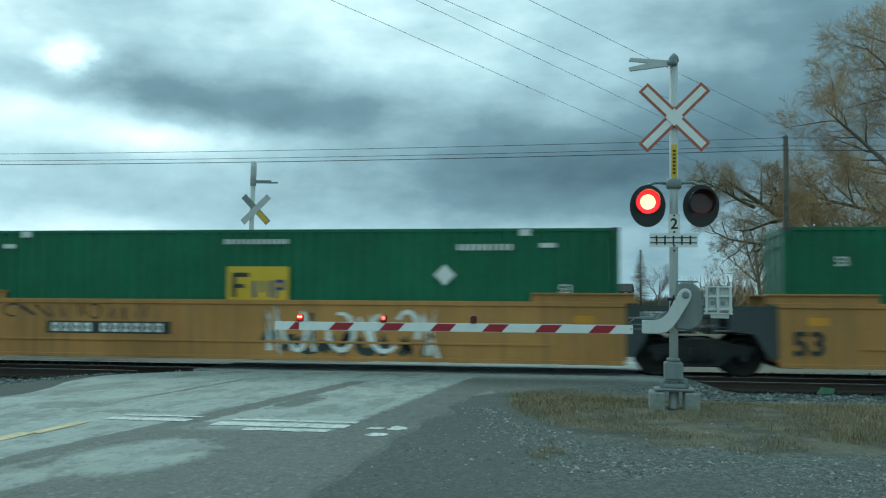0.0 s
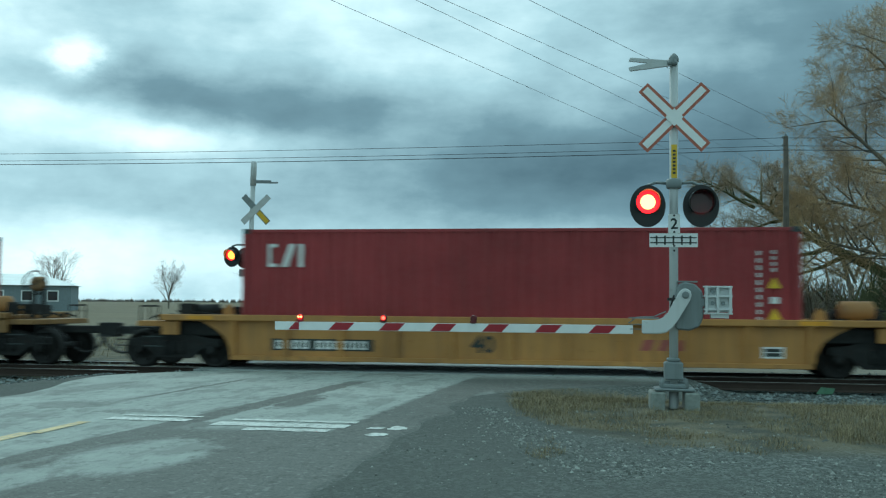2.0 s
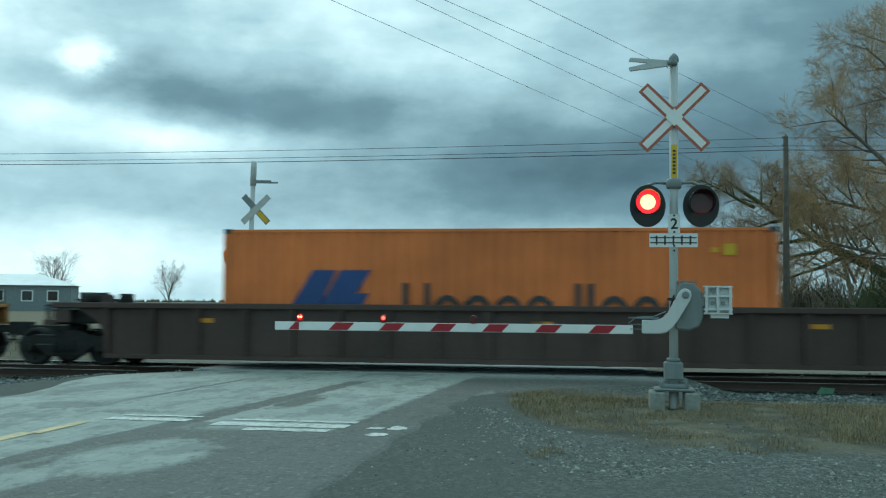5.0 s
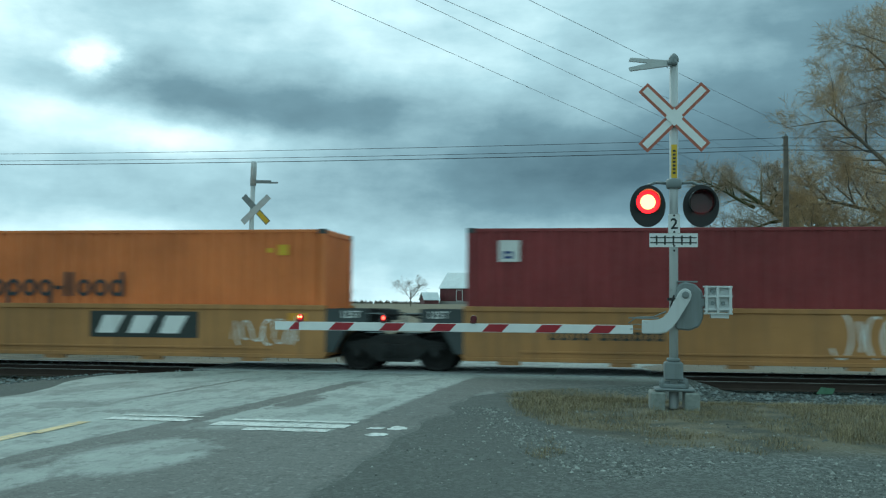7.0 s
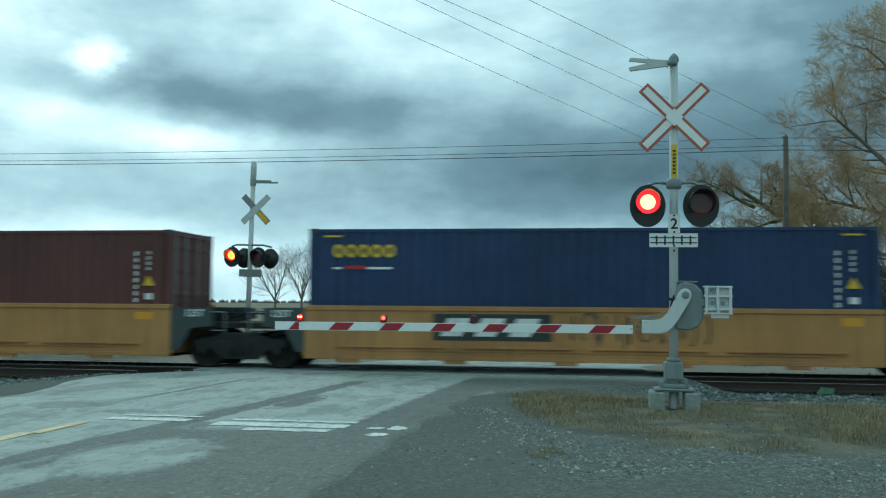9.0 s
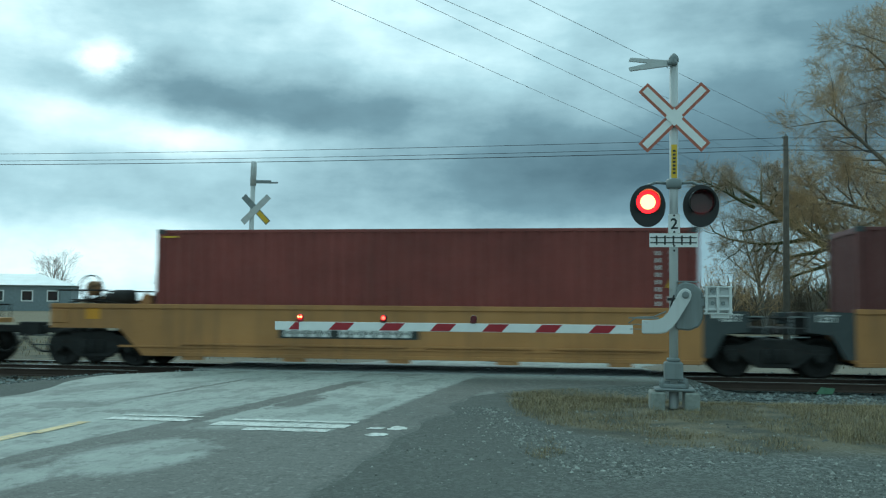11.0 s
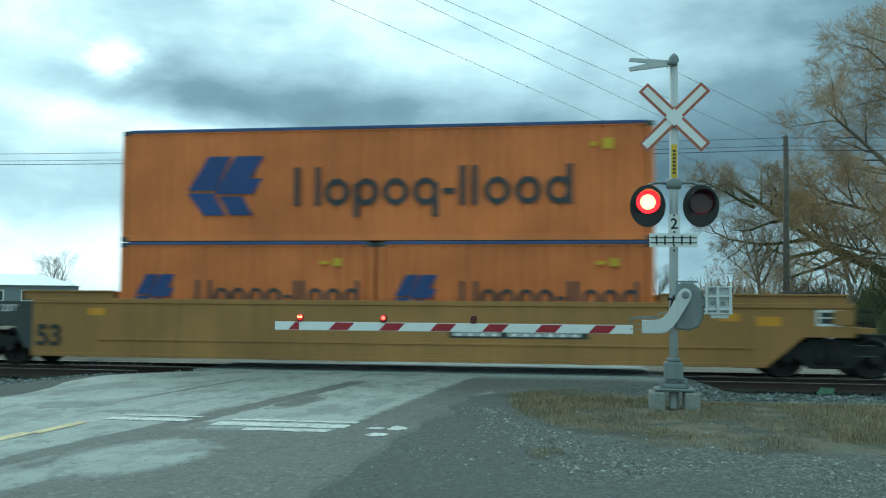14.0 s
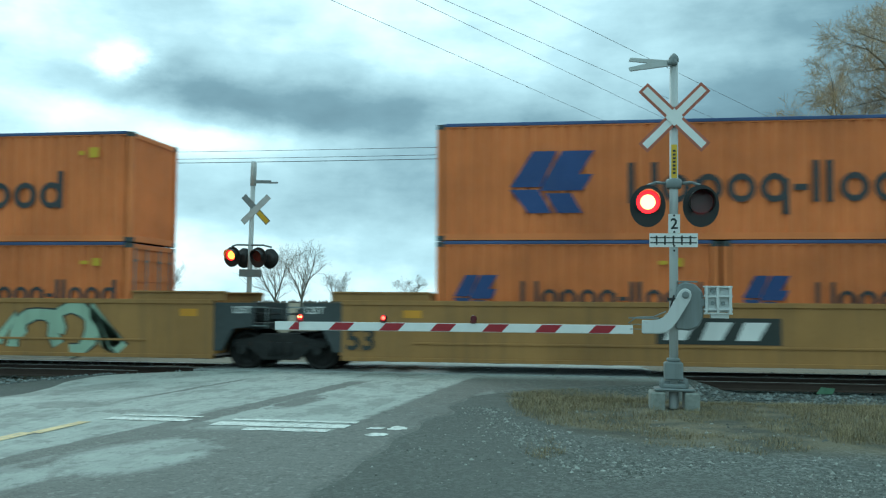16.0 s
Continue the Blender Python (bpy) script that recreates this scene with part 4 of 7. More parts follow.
def road_mid(y):
    if y < 9:
        return -6.45
    if y < 30:
        return -6.45 + 0.0147 * (y - 9) ** 2
    return 0.033 + 0.55 * (y - 30)


def road_edges(y):
    m = road_mid(y)
    near = math.exp(-((y - 20.0) / 2.4) ** 2)
    left = m - 3.25 - 1.9 * math.exp(-((y - 18.8) / 2.7) ** 2)
    right = max(m + 3.45, -2.05) + 2.5 * near + 0.9 * math.exp(-((y - 23) / 3.0) ** 2)
    return left, right


def ground_height(x, y):
    l, r = road_edges(min(max(y, -20), 70))
    off = max(l - x, x - r, 0)
    z = 0.0
    side = smooth(0.0, 1.0 if abs(y - TRACK) < 3 else 2.2, off)
    d = abs(y - TRACK)
    dip = 0.27 - 0.20 * smooth(-0.75, -0.55, y - TRACK)
    z -= dip * side * (1 - smooth(3.2, 7.5, d)) * (1 - 0.25 * (1 - smooth(1.2, 1.8, d)))
    z += 0.02 * noise.noise((x * 0.35, y * 0.35, 0.0)) * side * (1 - smooth(40, 80, y))
    z += 1.75 * smooth(60, 290, y) + 0.1 * smooth(300, 1200, y)
    return z - 0.012


def grid(name, xs, ys, fn, material):
    n = len(xs)
    verts = [(x, y, fn(x, y)) for y in ys for x in xs]
    faces = [(j * n + i, j * n + i + 1, (j + 1) * n + i + 1, (j + 1) * n + i) for j in range(len(ys) - 1) for i in range(n - 1)]
    me = bpy.data.meshes.new(name)
    me.from_pydata(verts, [], faces)
    me.polygons.foreach_set("use_smooth", [True] * len(faces))
    me.materials.append(material)
    return new(name, me)


def ground_material():
    m, t, b = nodes("ground_gravel_grass", 0.95)
    v = coords(t)
    sep = t.nodes.new("ShaderNodeSeparateXYZ")
    t.links.new(v, sep.inputs[0])
    x, y = sep.outputs[0], sep.outputs[1]
    fine = noise_tex(t, v, 28, 6, 0.75)
    mid = noise_tex(t, v, 1.3, 5, 0.6)
    cells = []
    for sc in (22, 55):
        vor = t.nodes.new("ShaderNodeTexVoronoi")
        vor.inputs["Scale"].default_value = sc
        t.links.new(v, vor.inputs["Vector"])
        bw = t.nodes.new("ShaderNodeRGBToBW")
        t.links.new(vor.outputs["Color"], bw.inputs[0])
        cells.append(bw.outputs[0])
    gravel = ramp(t, cells[1], [(0.25, (0.034, 0.040, 0.037)), (0.55, (0.074, 0.085, 0.079)), (0.80, (0.17, 0.19, 0.175))])
    gravel = mixc(t, ramp(t, cells[0], [(0.66, (0, 0, 0)), (0.70, (0.8, 0.8, 0.8))]), gravel, (0.19, 0.21, 0.195))
    gravel = mixc(t, mathn(t, "MULTIPLY", ramp(t, mid, [(0.4, (0, 0, 0)), (0.65, (1, 1, 1))]), 0.65), gravel, mixc(t, fine, (0.056, 0.064, 0.059), (0.112, 0.125, 0.115)))
    near = mathn(t, "SUBTRACT", 1.0, ramp_range(t, mathn(t, "ADD", y, mathn(t, "MULTIPLY_ADD", mid, 2.4, -1.2)), 7.6, 9.6))
    lane = mathn(t, "SUBTRACT", 1.0, ramp_range(t, mathn(t, "ADD", x, mathn(t, "MULTIPLY_ADD", mid, 1.6, -0.8)), -0.9, 0.6))
    worn = mathn(t, "MULTIPLY", mathn(t, "MAXIMUM", near, lane), 0.6)
    gravel = mixc(t, worn, gravel, mixc(t, fine, (0.046, 0.050, 0.046), (0.130, 0.141, 0.129)))
    straw = mixc(t, fine, (0.060, 0.055, 0.034), (0.24, 0.20, 0.118))
    straw = mixc(t, ramp(t, mid, [(0.42, (0, 0, 0)), (0.58, (0.9, 0.9, 0.9))]), straw, (0.044, 0.048, 0.034))
    # grass beside the crossing, and the fields beyond the line
    wob = mathn(t, "MULTIPLY_ADD", mid, 3.0, -1.5)
    g1 = mathn(t, "MULTIPLY", ramp_range(t, mathn(t, "SUBTRACT", mathn(t, "ADD", y, mathn(t, "MULTIPLY", wob, 0.7)), mathn(t, "MULTIPLY_ADD", mathn(t, "POWER", 2.718, mathn(t, "MULTIPLY", x, -1.0)), 1.25, 9.7)), 0.2, 1.4), mathn(t, "SUBTRACT", 1.0, ramp_range(t, mathn(t, "ADD", y, mathn(t, "MULTIPLY", wob, 0.5)), 17.2, 18.3)))
    g1 = mathn(t, "MULTIPLY", g1, ramp_range(t, mathn(t, "ADD", x, mathn(t, "MULTIPLY", wob, 0.6)), -1.9, -1.2))
    far = ramp_range(t, mathn(t, "ADD", y, wob), 26.0, 29.0)
    west = mathn(t, "SUBTRACT", 1.0, ramp_range(t, mathn(t, "ADD", x, wob), -13.0, -11.0))
    verge = mathn(t, "MULTIPLY", ramp_range(t, y, 21.9, 22.1), mathn(t, "SUBTRACT", 1.0, ramp_range(t, y, 27.5, 30.0)))
    gravel = mixc(t, mathn(t, "MULTIPLY", verge, 0.75), gravel, mixc(t, fine, (0.14, 0.125, 0.092), (0.34, 0.305, 0.235)))
    far = mathn(t, "MULTIPLY", far, mathn(t, "SUBTRACT", 1.0, mathn(t, "MULTIPLY", verge, 0.6)))
    g = mathn(t, "MAXIMUM", mathn(t, "MAXIMUM", mathn(t, "MULTIPLY", g1, 0.8), far), mathn(t, "MULTIPLY", west, 0.8))
    col = mixc(t, g, gravel, straw)
    field = mixc(t, noise_tex(t, coords(t, (0.03, 0.2, 1)), 1.0, 5), (0.13, 0.11, 0.075), (0.25, 0.21, 0.135))
    col = mixc(t, ramp_range(t, y, 40.0, 70.0), col, field)
    t.links.new(col, b.inputs["Base Color"])
    bump(t, b, mathn(t, "ADD", fine, cells[1]), 0.6, 0.02)
    return m


def ramp_range(t, v, lo, hi):
    n = t.nodes.new("ShaderNodeMapRange")
    n.interpolation_type = "SMOOTHSTEP"
    n.inputs[1].default_value, n.inputs[2].default_value = lo, hi
    t.links.new(v, n.inputs[0])
    return n.outputs[0]


def spaced(*stops):
    out = []
    for (a, n), (b, _) in zip(stops, stops[1:]):
        out += [a + (b - a) * i / n for i in range(n)]
    return out + [stops[-1][0]]


GROUND = ground_material()
gx = spaced((-2500, 6), (-300, 8), (-60, 12), (-16, 80), (10, 20), (30, 8), (120, 6), (600, 4), (2500, 0))
gy = spaced((-60, 6), (-6, 8), (2, 100), (30, 30), (60, 16), (300, 10), (1200, 4), (3500, 0))
tagged(grid("ground", gx, gy, ground_height, GROUND), "gravel, dry grass and stubble fields round the crossing", "ground", kind="structure")


def road_material():
    """Pale worn paving with dark tar strips, a dark outer lane and a dark patched approach; set out in ground metres."""
    m, t, b = nodes("worn_road", 0.85)
    o = coords(t)
    sep = t.nodes.new("ShaderNodeSeparateXYZ")
    t.links.new(o, sep.inputs[0])
    x, y = sep.outputs[0], sep.outputs[1]
    fine = noise_tex(t, o, 38, 6, 0.8)
    speck = noise_tex(t, o, 120, 3, 0.7)
    mid = noise_tex(t, coords(t, (1.6, 0.7, 1)), 1.0, 7, 0.68)
    ragged = noise_tex(t, coords(t, (2.4, 1.5, 1)), 2.2, 7, 0.72)
    blot = noise_tex(t, o, 0.7, 5, 0.6)
    grit = noise_tex(t, coords(t, (9, 2.6, 1)), 1.0, 8, 0.8)
    wob = mathn(t, "MULTIPLY_ADD", mid, 0.36, -0.18)
    rag = mathn(t, "ADD", mathn(t, "MULTIPLY_ADD", ragged, 0.7, -0.35), mathn(t, "MULTIPLY_ADD", grit, 0.3, -0.15))
    grainy = mathn(t, "ADD", mathn(t, "MULTIPLY_ADD", speck, 0.25, mathn(t, "MULTIPLY", fine, 0.3)), mathn(t, "MULTIPLY", grit, 0.45))
    pale = mixc(t, ramp(t, grainy, [(0.36, (0, 0, 0)), (0.62, (1, 1, 1))]), (0.20, 0.222, 0.208), (0.43, 0.470, 0.440))
    pale = mixc(t, mathn(t, "MULTIPLY", ramp(t, mid, [(0.50, (0, 0, 0)), (0.58, (1, 1, 1))]), 0.6), pale, (0.165, 0.182, 0.168))
    pale = mixc(t, mathn(t, "MULTIPLY", ramp(t, ragged, [(0.56, (0, 0, 0)), (0.60, (1, 1, 1))]), 0.5), pale, (0.12, 0.133, 0.124))
    pale = mixc(t, mathn(t, "MULTIPLY", ramp(t, blot, [(0.52, (0, 0, 0)), (0.66, (1, 1, 1))]), 0.35), pale, (0.47, 0.515, 0.48))
    dark = mixc(t, ramp(t, grainy, [(0.36, (0, 0, 0)), (0.64, (1, 1, 1))]), (0.044, 0.048, 0.044), (0.122, 0.132, 0.120))
    dark = mixc(t, mathn(t, "MULTIPLY", ramp(t, mid, [(0.40, (0, 0, 0)), (0.62, (1, 1, 1))]), 0.45), dark, (0.118, 0.126, 0.115))
    for sc, lo, hi, k, tone in ((60, 0.70, 0.76, 0.55, (0.17, 0.18, 0.165)), (24, 0.80, 0.84, 0.7, (0.20, 0.21, 0.195)), (40, 0.76, 0.82, 0.6, (0.022, 0.024, 0.022))):
        vor = t.nodes.new("ShaderNodeTexVoronoi")
        vor.inputs["Scale"].default_value = sc
        t.links.new(o, vor.inputs["Vector"])
        bw = t.nodes.new("ShaderNodeRGBToBW")
        t.links.new(vor.outputs["Color"], bw.inputs[0])
        dark = mixc(t, mathn(t, "MULTIPLY", ramp(t, bw.outputs[0], [(lo, (0, 0, 0)), (hi, (1, 1, 1))]), k), dark, tone)
    dark = mixc(t, mathn(t, "MULTIPLY", ramp(t, ragged, [(0.54, (0, 0, 0)), (0.60, (1, 1, 1))]), 0.5), dark, (0.040, 0.042, 0.038))

    def line(x0, slope, y0):
        return mathn(t, "MULTIPLY_ADD", mathn(t, "SUBTRACT", y, y0), slope, x0)

    def band(centre, w, soft):
        d = mathn(t, "ABSOLUTE", mathn(t, "SUBTRACT", mathn(t, "ADD", x, wob), centre))
        return mathn(t, "SUBTRACT", 1.0, ramp_range(t, mathn(t, "ADD", d, mathn(t, "MULTIPLY", rag, 0.3)), w, w + soft))

    def until(y0, y1):
        return mathn(t, "SUBTRACT", 1.0, ramp_range(t, mathn(t, "ADD", y, rag), y0, y1))

    def spot(cx, cy, rx, ry, soft=0.25):
        dx = mathn(t, "MULTIPLY", mathn(t, "SUBTRACT", mathn(t, "ADD", x, mathn(t, "MULTIPLY", rag, 0.8)), cx), 1 / rx)
        dy = mathn(t, "MULTIPLY", mathn(t, "SUBTRACT", mathn(t, "ADD", y, mathn(t, "MULTIPLY", rag, 2.2)), cy), 1 / ry)
        q = mathn(t, "SQRT", mathn(t, "ADD", mathn(t, "MULTIPLY", dx, dx), mathn(t, "MULTIPLY", dy, dy)))
        return mathn(t, "SUBTRACT", 1.0, ramp_range(t, q, 1.0 - soft, 1.0 + soft))
    top = mathn(t, "MAXIMUM", mathn(t, "MULTIPLY", band(line(-5.44, 0.088, 8.4), 0.15, 0.07), until(18.2, 19.2)), spot(-4.50, 14.6, 0.24, 1.0))
    tar = mathn(t, "MULTIPLY", top, 0.9)
    thin = mathn(t, "MULTIPLY", band(line(-7.10, 0.055, 14.5), 0.04, 0.05), mathn(t, "MULTIPLY", until(18.2, 19.0), ramp_range(t, y, 13.6, 15.2)))
    tar = mathn(t, "MAXIMUM", tar, mathn(t, "MULTIPLY", thin, 0.85))
    for cx, cy, rx, ry, k in ((-7.6, 13.4, 0.6, 0.5, 0.5), (-8.7, 16.2, 0.35, 1.3, 0.4), (-6.3, 12.75, 0.5, 0.2, 0.5), (-5.2, 13.2, 0.18, 0.5, 0.5), (-4.95, 11.5, 0.35, 0.35, 0.7)):
        tar = mathn(t, "MAXIMUM", tar, mathn(t, "MULTIPLY", spot(cx, cy, rx, ry), k))
    # dark outer lane along the gravel, and the dark approach before the stop line with its pale worn islands
    lane = ramp_range(t, mathn(t, "SUBTRACT", mathn(t, "ADD", x, mathn(t, "MULTIPLY", rag, 0.45)), line(-3.16, 0.062, 10.9)), -0.05, 0.10)
    lane = mathn(t, "MULTIPLY", lane, until(19.6, 21.0))
    lane = mathn(t, "MULTIPLY", lane, mathn(t, "SUBTRACT", 1.0, mathn(t, "MULTIPLY", spot(-1.85, 15.2, 0.20, 1.7), 0.55)))
    fore = mathn(t, "MULTIPLY", until(10.9, 11.6), ramp_range(t, mathn(t, "ADD", x, rag), -5.35, -5.1))
    isle = mathn(t, "MAXIMUM", spot(-4.45, 9.1, 0.62, 1.15, 0.22), spot(-4.95, 7.6, 0.35, 0.7, 0.2))
    fore = mathn(t, "MULTIPLY", fore, mathn(t, "SUBTRACT", 1.0, mathn(t, "MULTIPLY", isle, 0.88)))
    tar = mathn(t, "MAXIMUM", tar, mathn(t, "MULTIPLY", mathn(t, "MAXIMUM", lane, fore), 0.92))
    tar = mathn(t, "MULTIPLY", tar, mathn(t, "MULTIPLY_ADD", grit, 0.5, 0.74))
    col = mixc(t, tar, pale, dark)
    t.links.new(col, b.inputs["Base Color"])
    t.links.new(ramp(t, fine, [(0.3, (0.6,) * 3), (0.7, (0.95,) * 3)]), b.inputs["Roughness"])
    bump(t, b, mathn(t, "ADD", grainy, mathn(t, "MULTIPLY", ragged, 0.8)), 0.5, 0.012)
    return m


def strip(name, lefts, material, z=0.0, cols=14):
    """A road-like sheet through rows of (y, left x, right x)."""
    verts, faces = [], []
    for y, a, c in lefts:
        for i in range(cols + 1):
            x = a + (c - a) * min(max((i - 0.7) / (cols - 1.4), 0), 1) + (-0.06 if i == 0 else 0.06 if i == cols else 0)
            edge = -0.06 if i in (0, cols) else 0.003 * noise.noise((x * 0.8, y * 0.5, 3.0))
            verts.append((x, y, z + edge))
    for j in range(len(lefts) - 1):
        for i in range(cols):
            k = j * (cols + 1) + i
            faces.append((k, k + 1, k + cols + 2, k + cols + 1))
    me = bpy.data.meshes.new(name)
    me.from_pydata(verts, [], faces)
    me.materials.append(material)
    return new(name, me)


ROAD = road_material()
rows_ = []
yv = -12.0
while yv < 66:
    l_, r_ = road_edges(yv)
    rows_.append((yv, l_ + 0.25 * noise.noise((yv * 0.7, 1.0, 0)), r_ + 0.3 * noise.noise((yv * 0.7, 5.0, 0))))
    yv += 0.3
tagged(strip("road", rows_, ROAD, 0.003), "worn pale road with dark tar strips over the crossing", "road", kind="structure")

STRIPE = paint("worn_road_paint", (0.60, 0.63, 0.60), dirt=(0.20, 0.21, 0.195), amount=1.3, streak=False)
YSTRIPE = paint("worn_yellow_road_paint", (0.58, 0.45, 0.22), dirt=(0.22, 0.21, 0.18), amount=1.0, streak=False)


def road_mark(name, quads, material, label):
    bm = B()
    rr = random.Random(4)
    for x0, x1, y0, y1 in quads:
        n = max(2, int((x1 - x0) / 0.16))
        lo, hi = [], []
        for i in range(n + 1):
            x = x0 + (x1 - x0) * i / n
            lo.append((x, y0 + 0.05 * (rr.random() - 0.5)))
            hi.append((x, y1 + 0.05 * (rr.random() - 0.5)))
        for i in range(n):
            bm.faces.new([bm.verts.new((p[0], p[1], 0.0095)) for p in (lo[i], lo[i + 1], hi[i + 1], hi[i])])
    ob = new(name, mesh_of(bm, name, material))
    return tagged(ob, label, "road marking", kind="structure")


road_mark("stop_line", [(-6.20, -5.10, 12.22, 12.36), (-6.22, -5.12, 11.74, 12.02), (-4.62, -2.98, 12.02, 12.20), (-4.70, -3.0, 11.50, 11.86), (-4.15, -3.12, 11.12, 11.34)], STRIPE, "worn white stop line in broken bars")
rp = random.Random(21)
for cx_, cy_, rx_, ry_ in ((-2.62, 11.62, 0.12, 0.13), (-2.37, 11.66, 0.13, 0.22), (-2.50, 11.06, 0.15, 0.15)):
    bm = B()
    bm.faces.new([bm.verts.new((cx_ + rx_ * rp.uniform(0.6, 1.15) * math.cos(k * math.pi / 8), cy_ + ry_ * rp.uniform(0.6, 1.15) * math.sin(k * math.pi / 8), 0.0095)) for k in range(16)])
    tagged(new("paint_patch", mesh_of(bm, "paint_patch", STRIPE)), "broken leftover of white road paint", "road marking", kind="structure")
road_mark("centre_line", [(-6.50, -6.31, 8.0, 10.4), (-6.40, -6.24, 10.35, 11.5)], YSTRIPE, "worn yellow centre line")
road_mark("far_stop_line", [(-2.6, 1.2, 26.1, 26.6)], STRIPE, "white stop line beyond the track")


def rail(name, y, top, x0, x1, label, kind="structure"):
    root = thing(name, label, "rail", kind=kind)
    prof = [(-0.075, -0.172), (0.075, -0.172), (0.075, -0.158), (0.012, -0.135), (0.012, -0.045), (0.036, -0.032), (0.036, -0.006), (-0.036, -0.006), (-0.036, -0.032), (-0.012, -0.045), (-0.012, -0.135), (-0.075, -0.158)]
    bm = B()
    prism(bm, [(y + a, top + b) for a, b in prof], x0, x1, "X")
    part("web", bm, STEEL, root, "rust-brown rail side")
    bm = B()
    box(bm, x0, x1, y - 0.034, y + 0.034, top - 0.006, top)
    part("running_face", bm, SHINE, root, "worn bright running face")


for s_ in (-1, 1):
    rail("rail", TRACK + s_ * 0.7525, 0.0, -90, 90, "steel rail of the main track, rusty sides")
rail("spare_rail", 20.95, -0.035, -60, -10.3, "rusty spare rail lying beside the track")
rail("spare_rail", 20.95, -0.035, 0.9, 60, "rusty spare rail lying beside the track")
TIEWOOD = plain("creosoted_tie_wood", (0.045, 0.036, 0.030), 0.9, 0, 0.35, 7)
bm = B()
box(bm, -0.115, 0.115, -1.3, 1.3, -0.36, -0.175)
tie_mesh = mesh_of(bm, "tie", TIEWOOD, 0.012)
ties = thing("track_ties", "dark creosoted timber ties under the rails", "railway tie", kind="structure")
for i in range(-58, 59):
    x = i * 0.55
    if -9.6 < x < 0.6:
        continue
    part("tie", tie_mesh, None, ties, at=(x, TRACK + 0.03 * math.sin(i * 3.7), 0))
# crossing planks between and beside the rails
PLANK = plain("crossing_plank_asphalt", (0.27, 0.29, 0.285), 0.9, 0, 0.25, 9)
deck = thing("crossing_deck", "pale crossing deck flush with the rails", "crossing", kind="structure")
for y0, y1 in ((TRACK - 1.55, TRACK - 0.84), (TRACK - 0.66, TRACK + 0.66), (TRACK + 0.84, TRACK + 1.6)):
    for k in range(5):
        bm = B()
        box(bm, -9.0 + k * 2.02, -9.0 + k * 2.02 + 2.0, y0, y1, -0.14, 0.014)
        part("deck_panel", bm, PLANK, deck, bevel=0.012)
GREENP = plain("green_plate", (0.10, 0.20, 0.12), 0.6, 0, 0.3)
bm = B()
prism(bm, [(4.34, -0.25), (4.66, -0.25), (4.72, -0.13), (4.44, -0.11)], 20.84, 20.87)
tagged(new("marker_plate", mesh_of(bm, "marker_plate", GREENP, 0.006)), "small green plate leaning on the spare rail", "plate")


def pebble_field(name, spots, material, label, rr):
    """Loose angular stones as one joined mesh."""
    base = [(1, 0, 0), (-1, 0, 0), (0, 1, 0), (0, -1, 0), (0, 0, 1), (0, 0, -1)]
    tris = [(0, 2, 4), (2, 1, 4), (1, 3, 4), (3, 0, 4), (2, 0, 5), (1, 2, 5), (3, 1, 5), (0, 3, 5)]
    verts, faces = [], []
    for x, y, z, s in spots:
        k = len(verts)
        a = rr.random() * 6.28
        ca, sa = math.cos(a), math.sin(a)
        for p in base:
            q = [c * s * (0.6 + 0.8 * rr.random()) + 0.25 * s * (rr.random() - 0.5) for c in p]
            verts.append((x + q[0] * ca - q[1] * sa, y + q[0] * sa + q[1] * ca, z + q[2] * 0.7))
        faces += [tuple(k + i for i in f) for f in tris]
    me = bpy.data.meshes.new(name)
    me.from_pydata(verts, [], faces)
    me.materials.append(material)
    return tagged(new(name, me), label, "gravel", kind="stuff")


def stone_material(name, lo, hi):
    m, t, b = nodes(name, 0.9)
    g = t.nodes.new("ShaderNodeNewGeometry")
    n = noise_tex(t, coords(t), 40, 4)
    col = mixc(t, g.outputs["Random Per Island"], lo, hi)
    col = mixc(t, mathn(t, "MULTIPLY", n, 0.5), col, tuple(c * 0.4 for c in lo))
    t.links.new(col, b.inputs["Base Color"])
    return m


STONE = stone_material("ballast_stone", (0.08, 0.095, 0.095), (0.36, 0.40, 0.39))
PEBBLE = stone_material("gravel_stone", (0.11, 0.118, 0.108), (0.52, 0.54, 0.50))
rs = random.Random(11)


def grass_edge(x):
    """Where the grass round the mast begins, beyond the gravel."""
    return min(17.0, 9.7 + 1.25 * math.exp(-x))


spots = []
for i in range(15000):
    x = rs.uniform(-24, 16)
    y = rs.uniform(17.4, 22.0) if rs.random() < 0.9 else rs.uniform(22.0, 24.5)
    l_, r_ = road_edges(y)
    if l_ - 0.1 < x < r_ + 0.2 or (-8 < x < 1.5 and y < 21.2) or (x < 3.2 and x > 0 and y > 20.3) or (y < 18.2 and rs.random() < 0.6):
        continue
    spots.append((x, y, ground_height(x, y) + 0.012, rs.uniform(0.02, 0.052)))
pebble_field("ballast", spots, STONE, "blue-grey crushed stone ballast beside the rails", rs)
spots = []
for i in range(60000):
    y = 5.5 + 9.0 * rs.random() ** 1.3
    x = rs.uniform(-4.0, 8.5)
    l_, r_ = road_edges(y)
    band_ = math.exp(-((y - grass_edge(x) + 1.1) / 1.1) ** 2)
    if x < r_ - 0.3 * rs.random() or rs.random() > 0.10 + 0.9 * band_ or noise.noise((x * 0.7, y * 0.7, 8)) < -0.15 + 0.5 * rs.random() - 0.3:
        continue
    spots.append((x, y, ground_height(x, y) + 0.003, 0.004 + (0.024 if y > 9 else 0.012) * rs.random() ** 3))
pebble_field("gravel", spots, PEBBLE, "scattered loose gravel stones", rs)


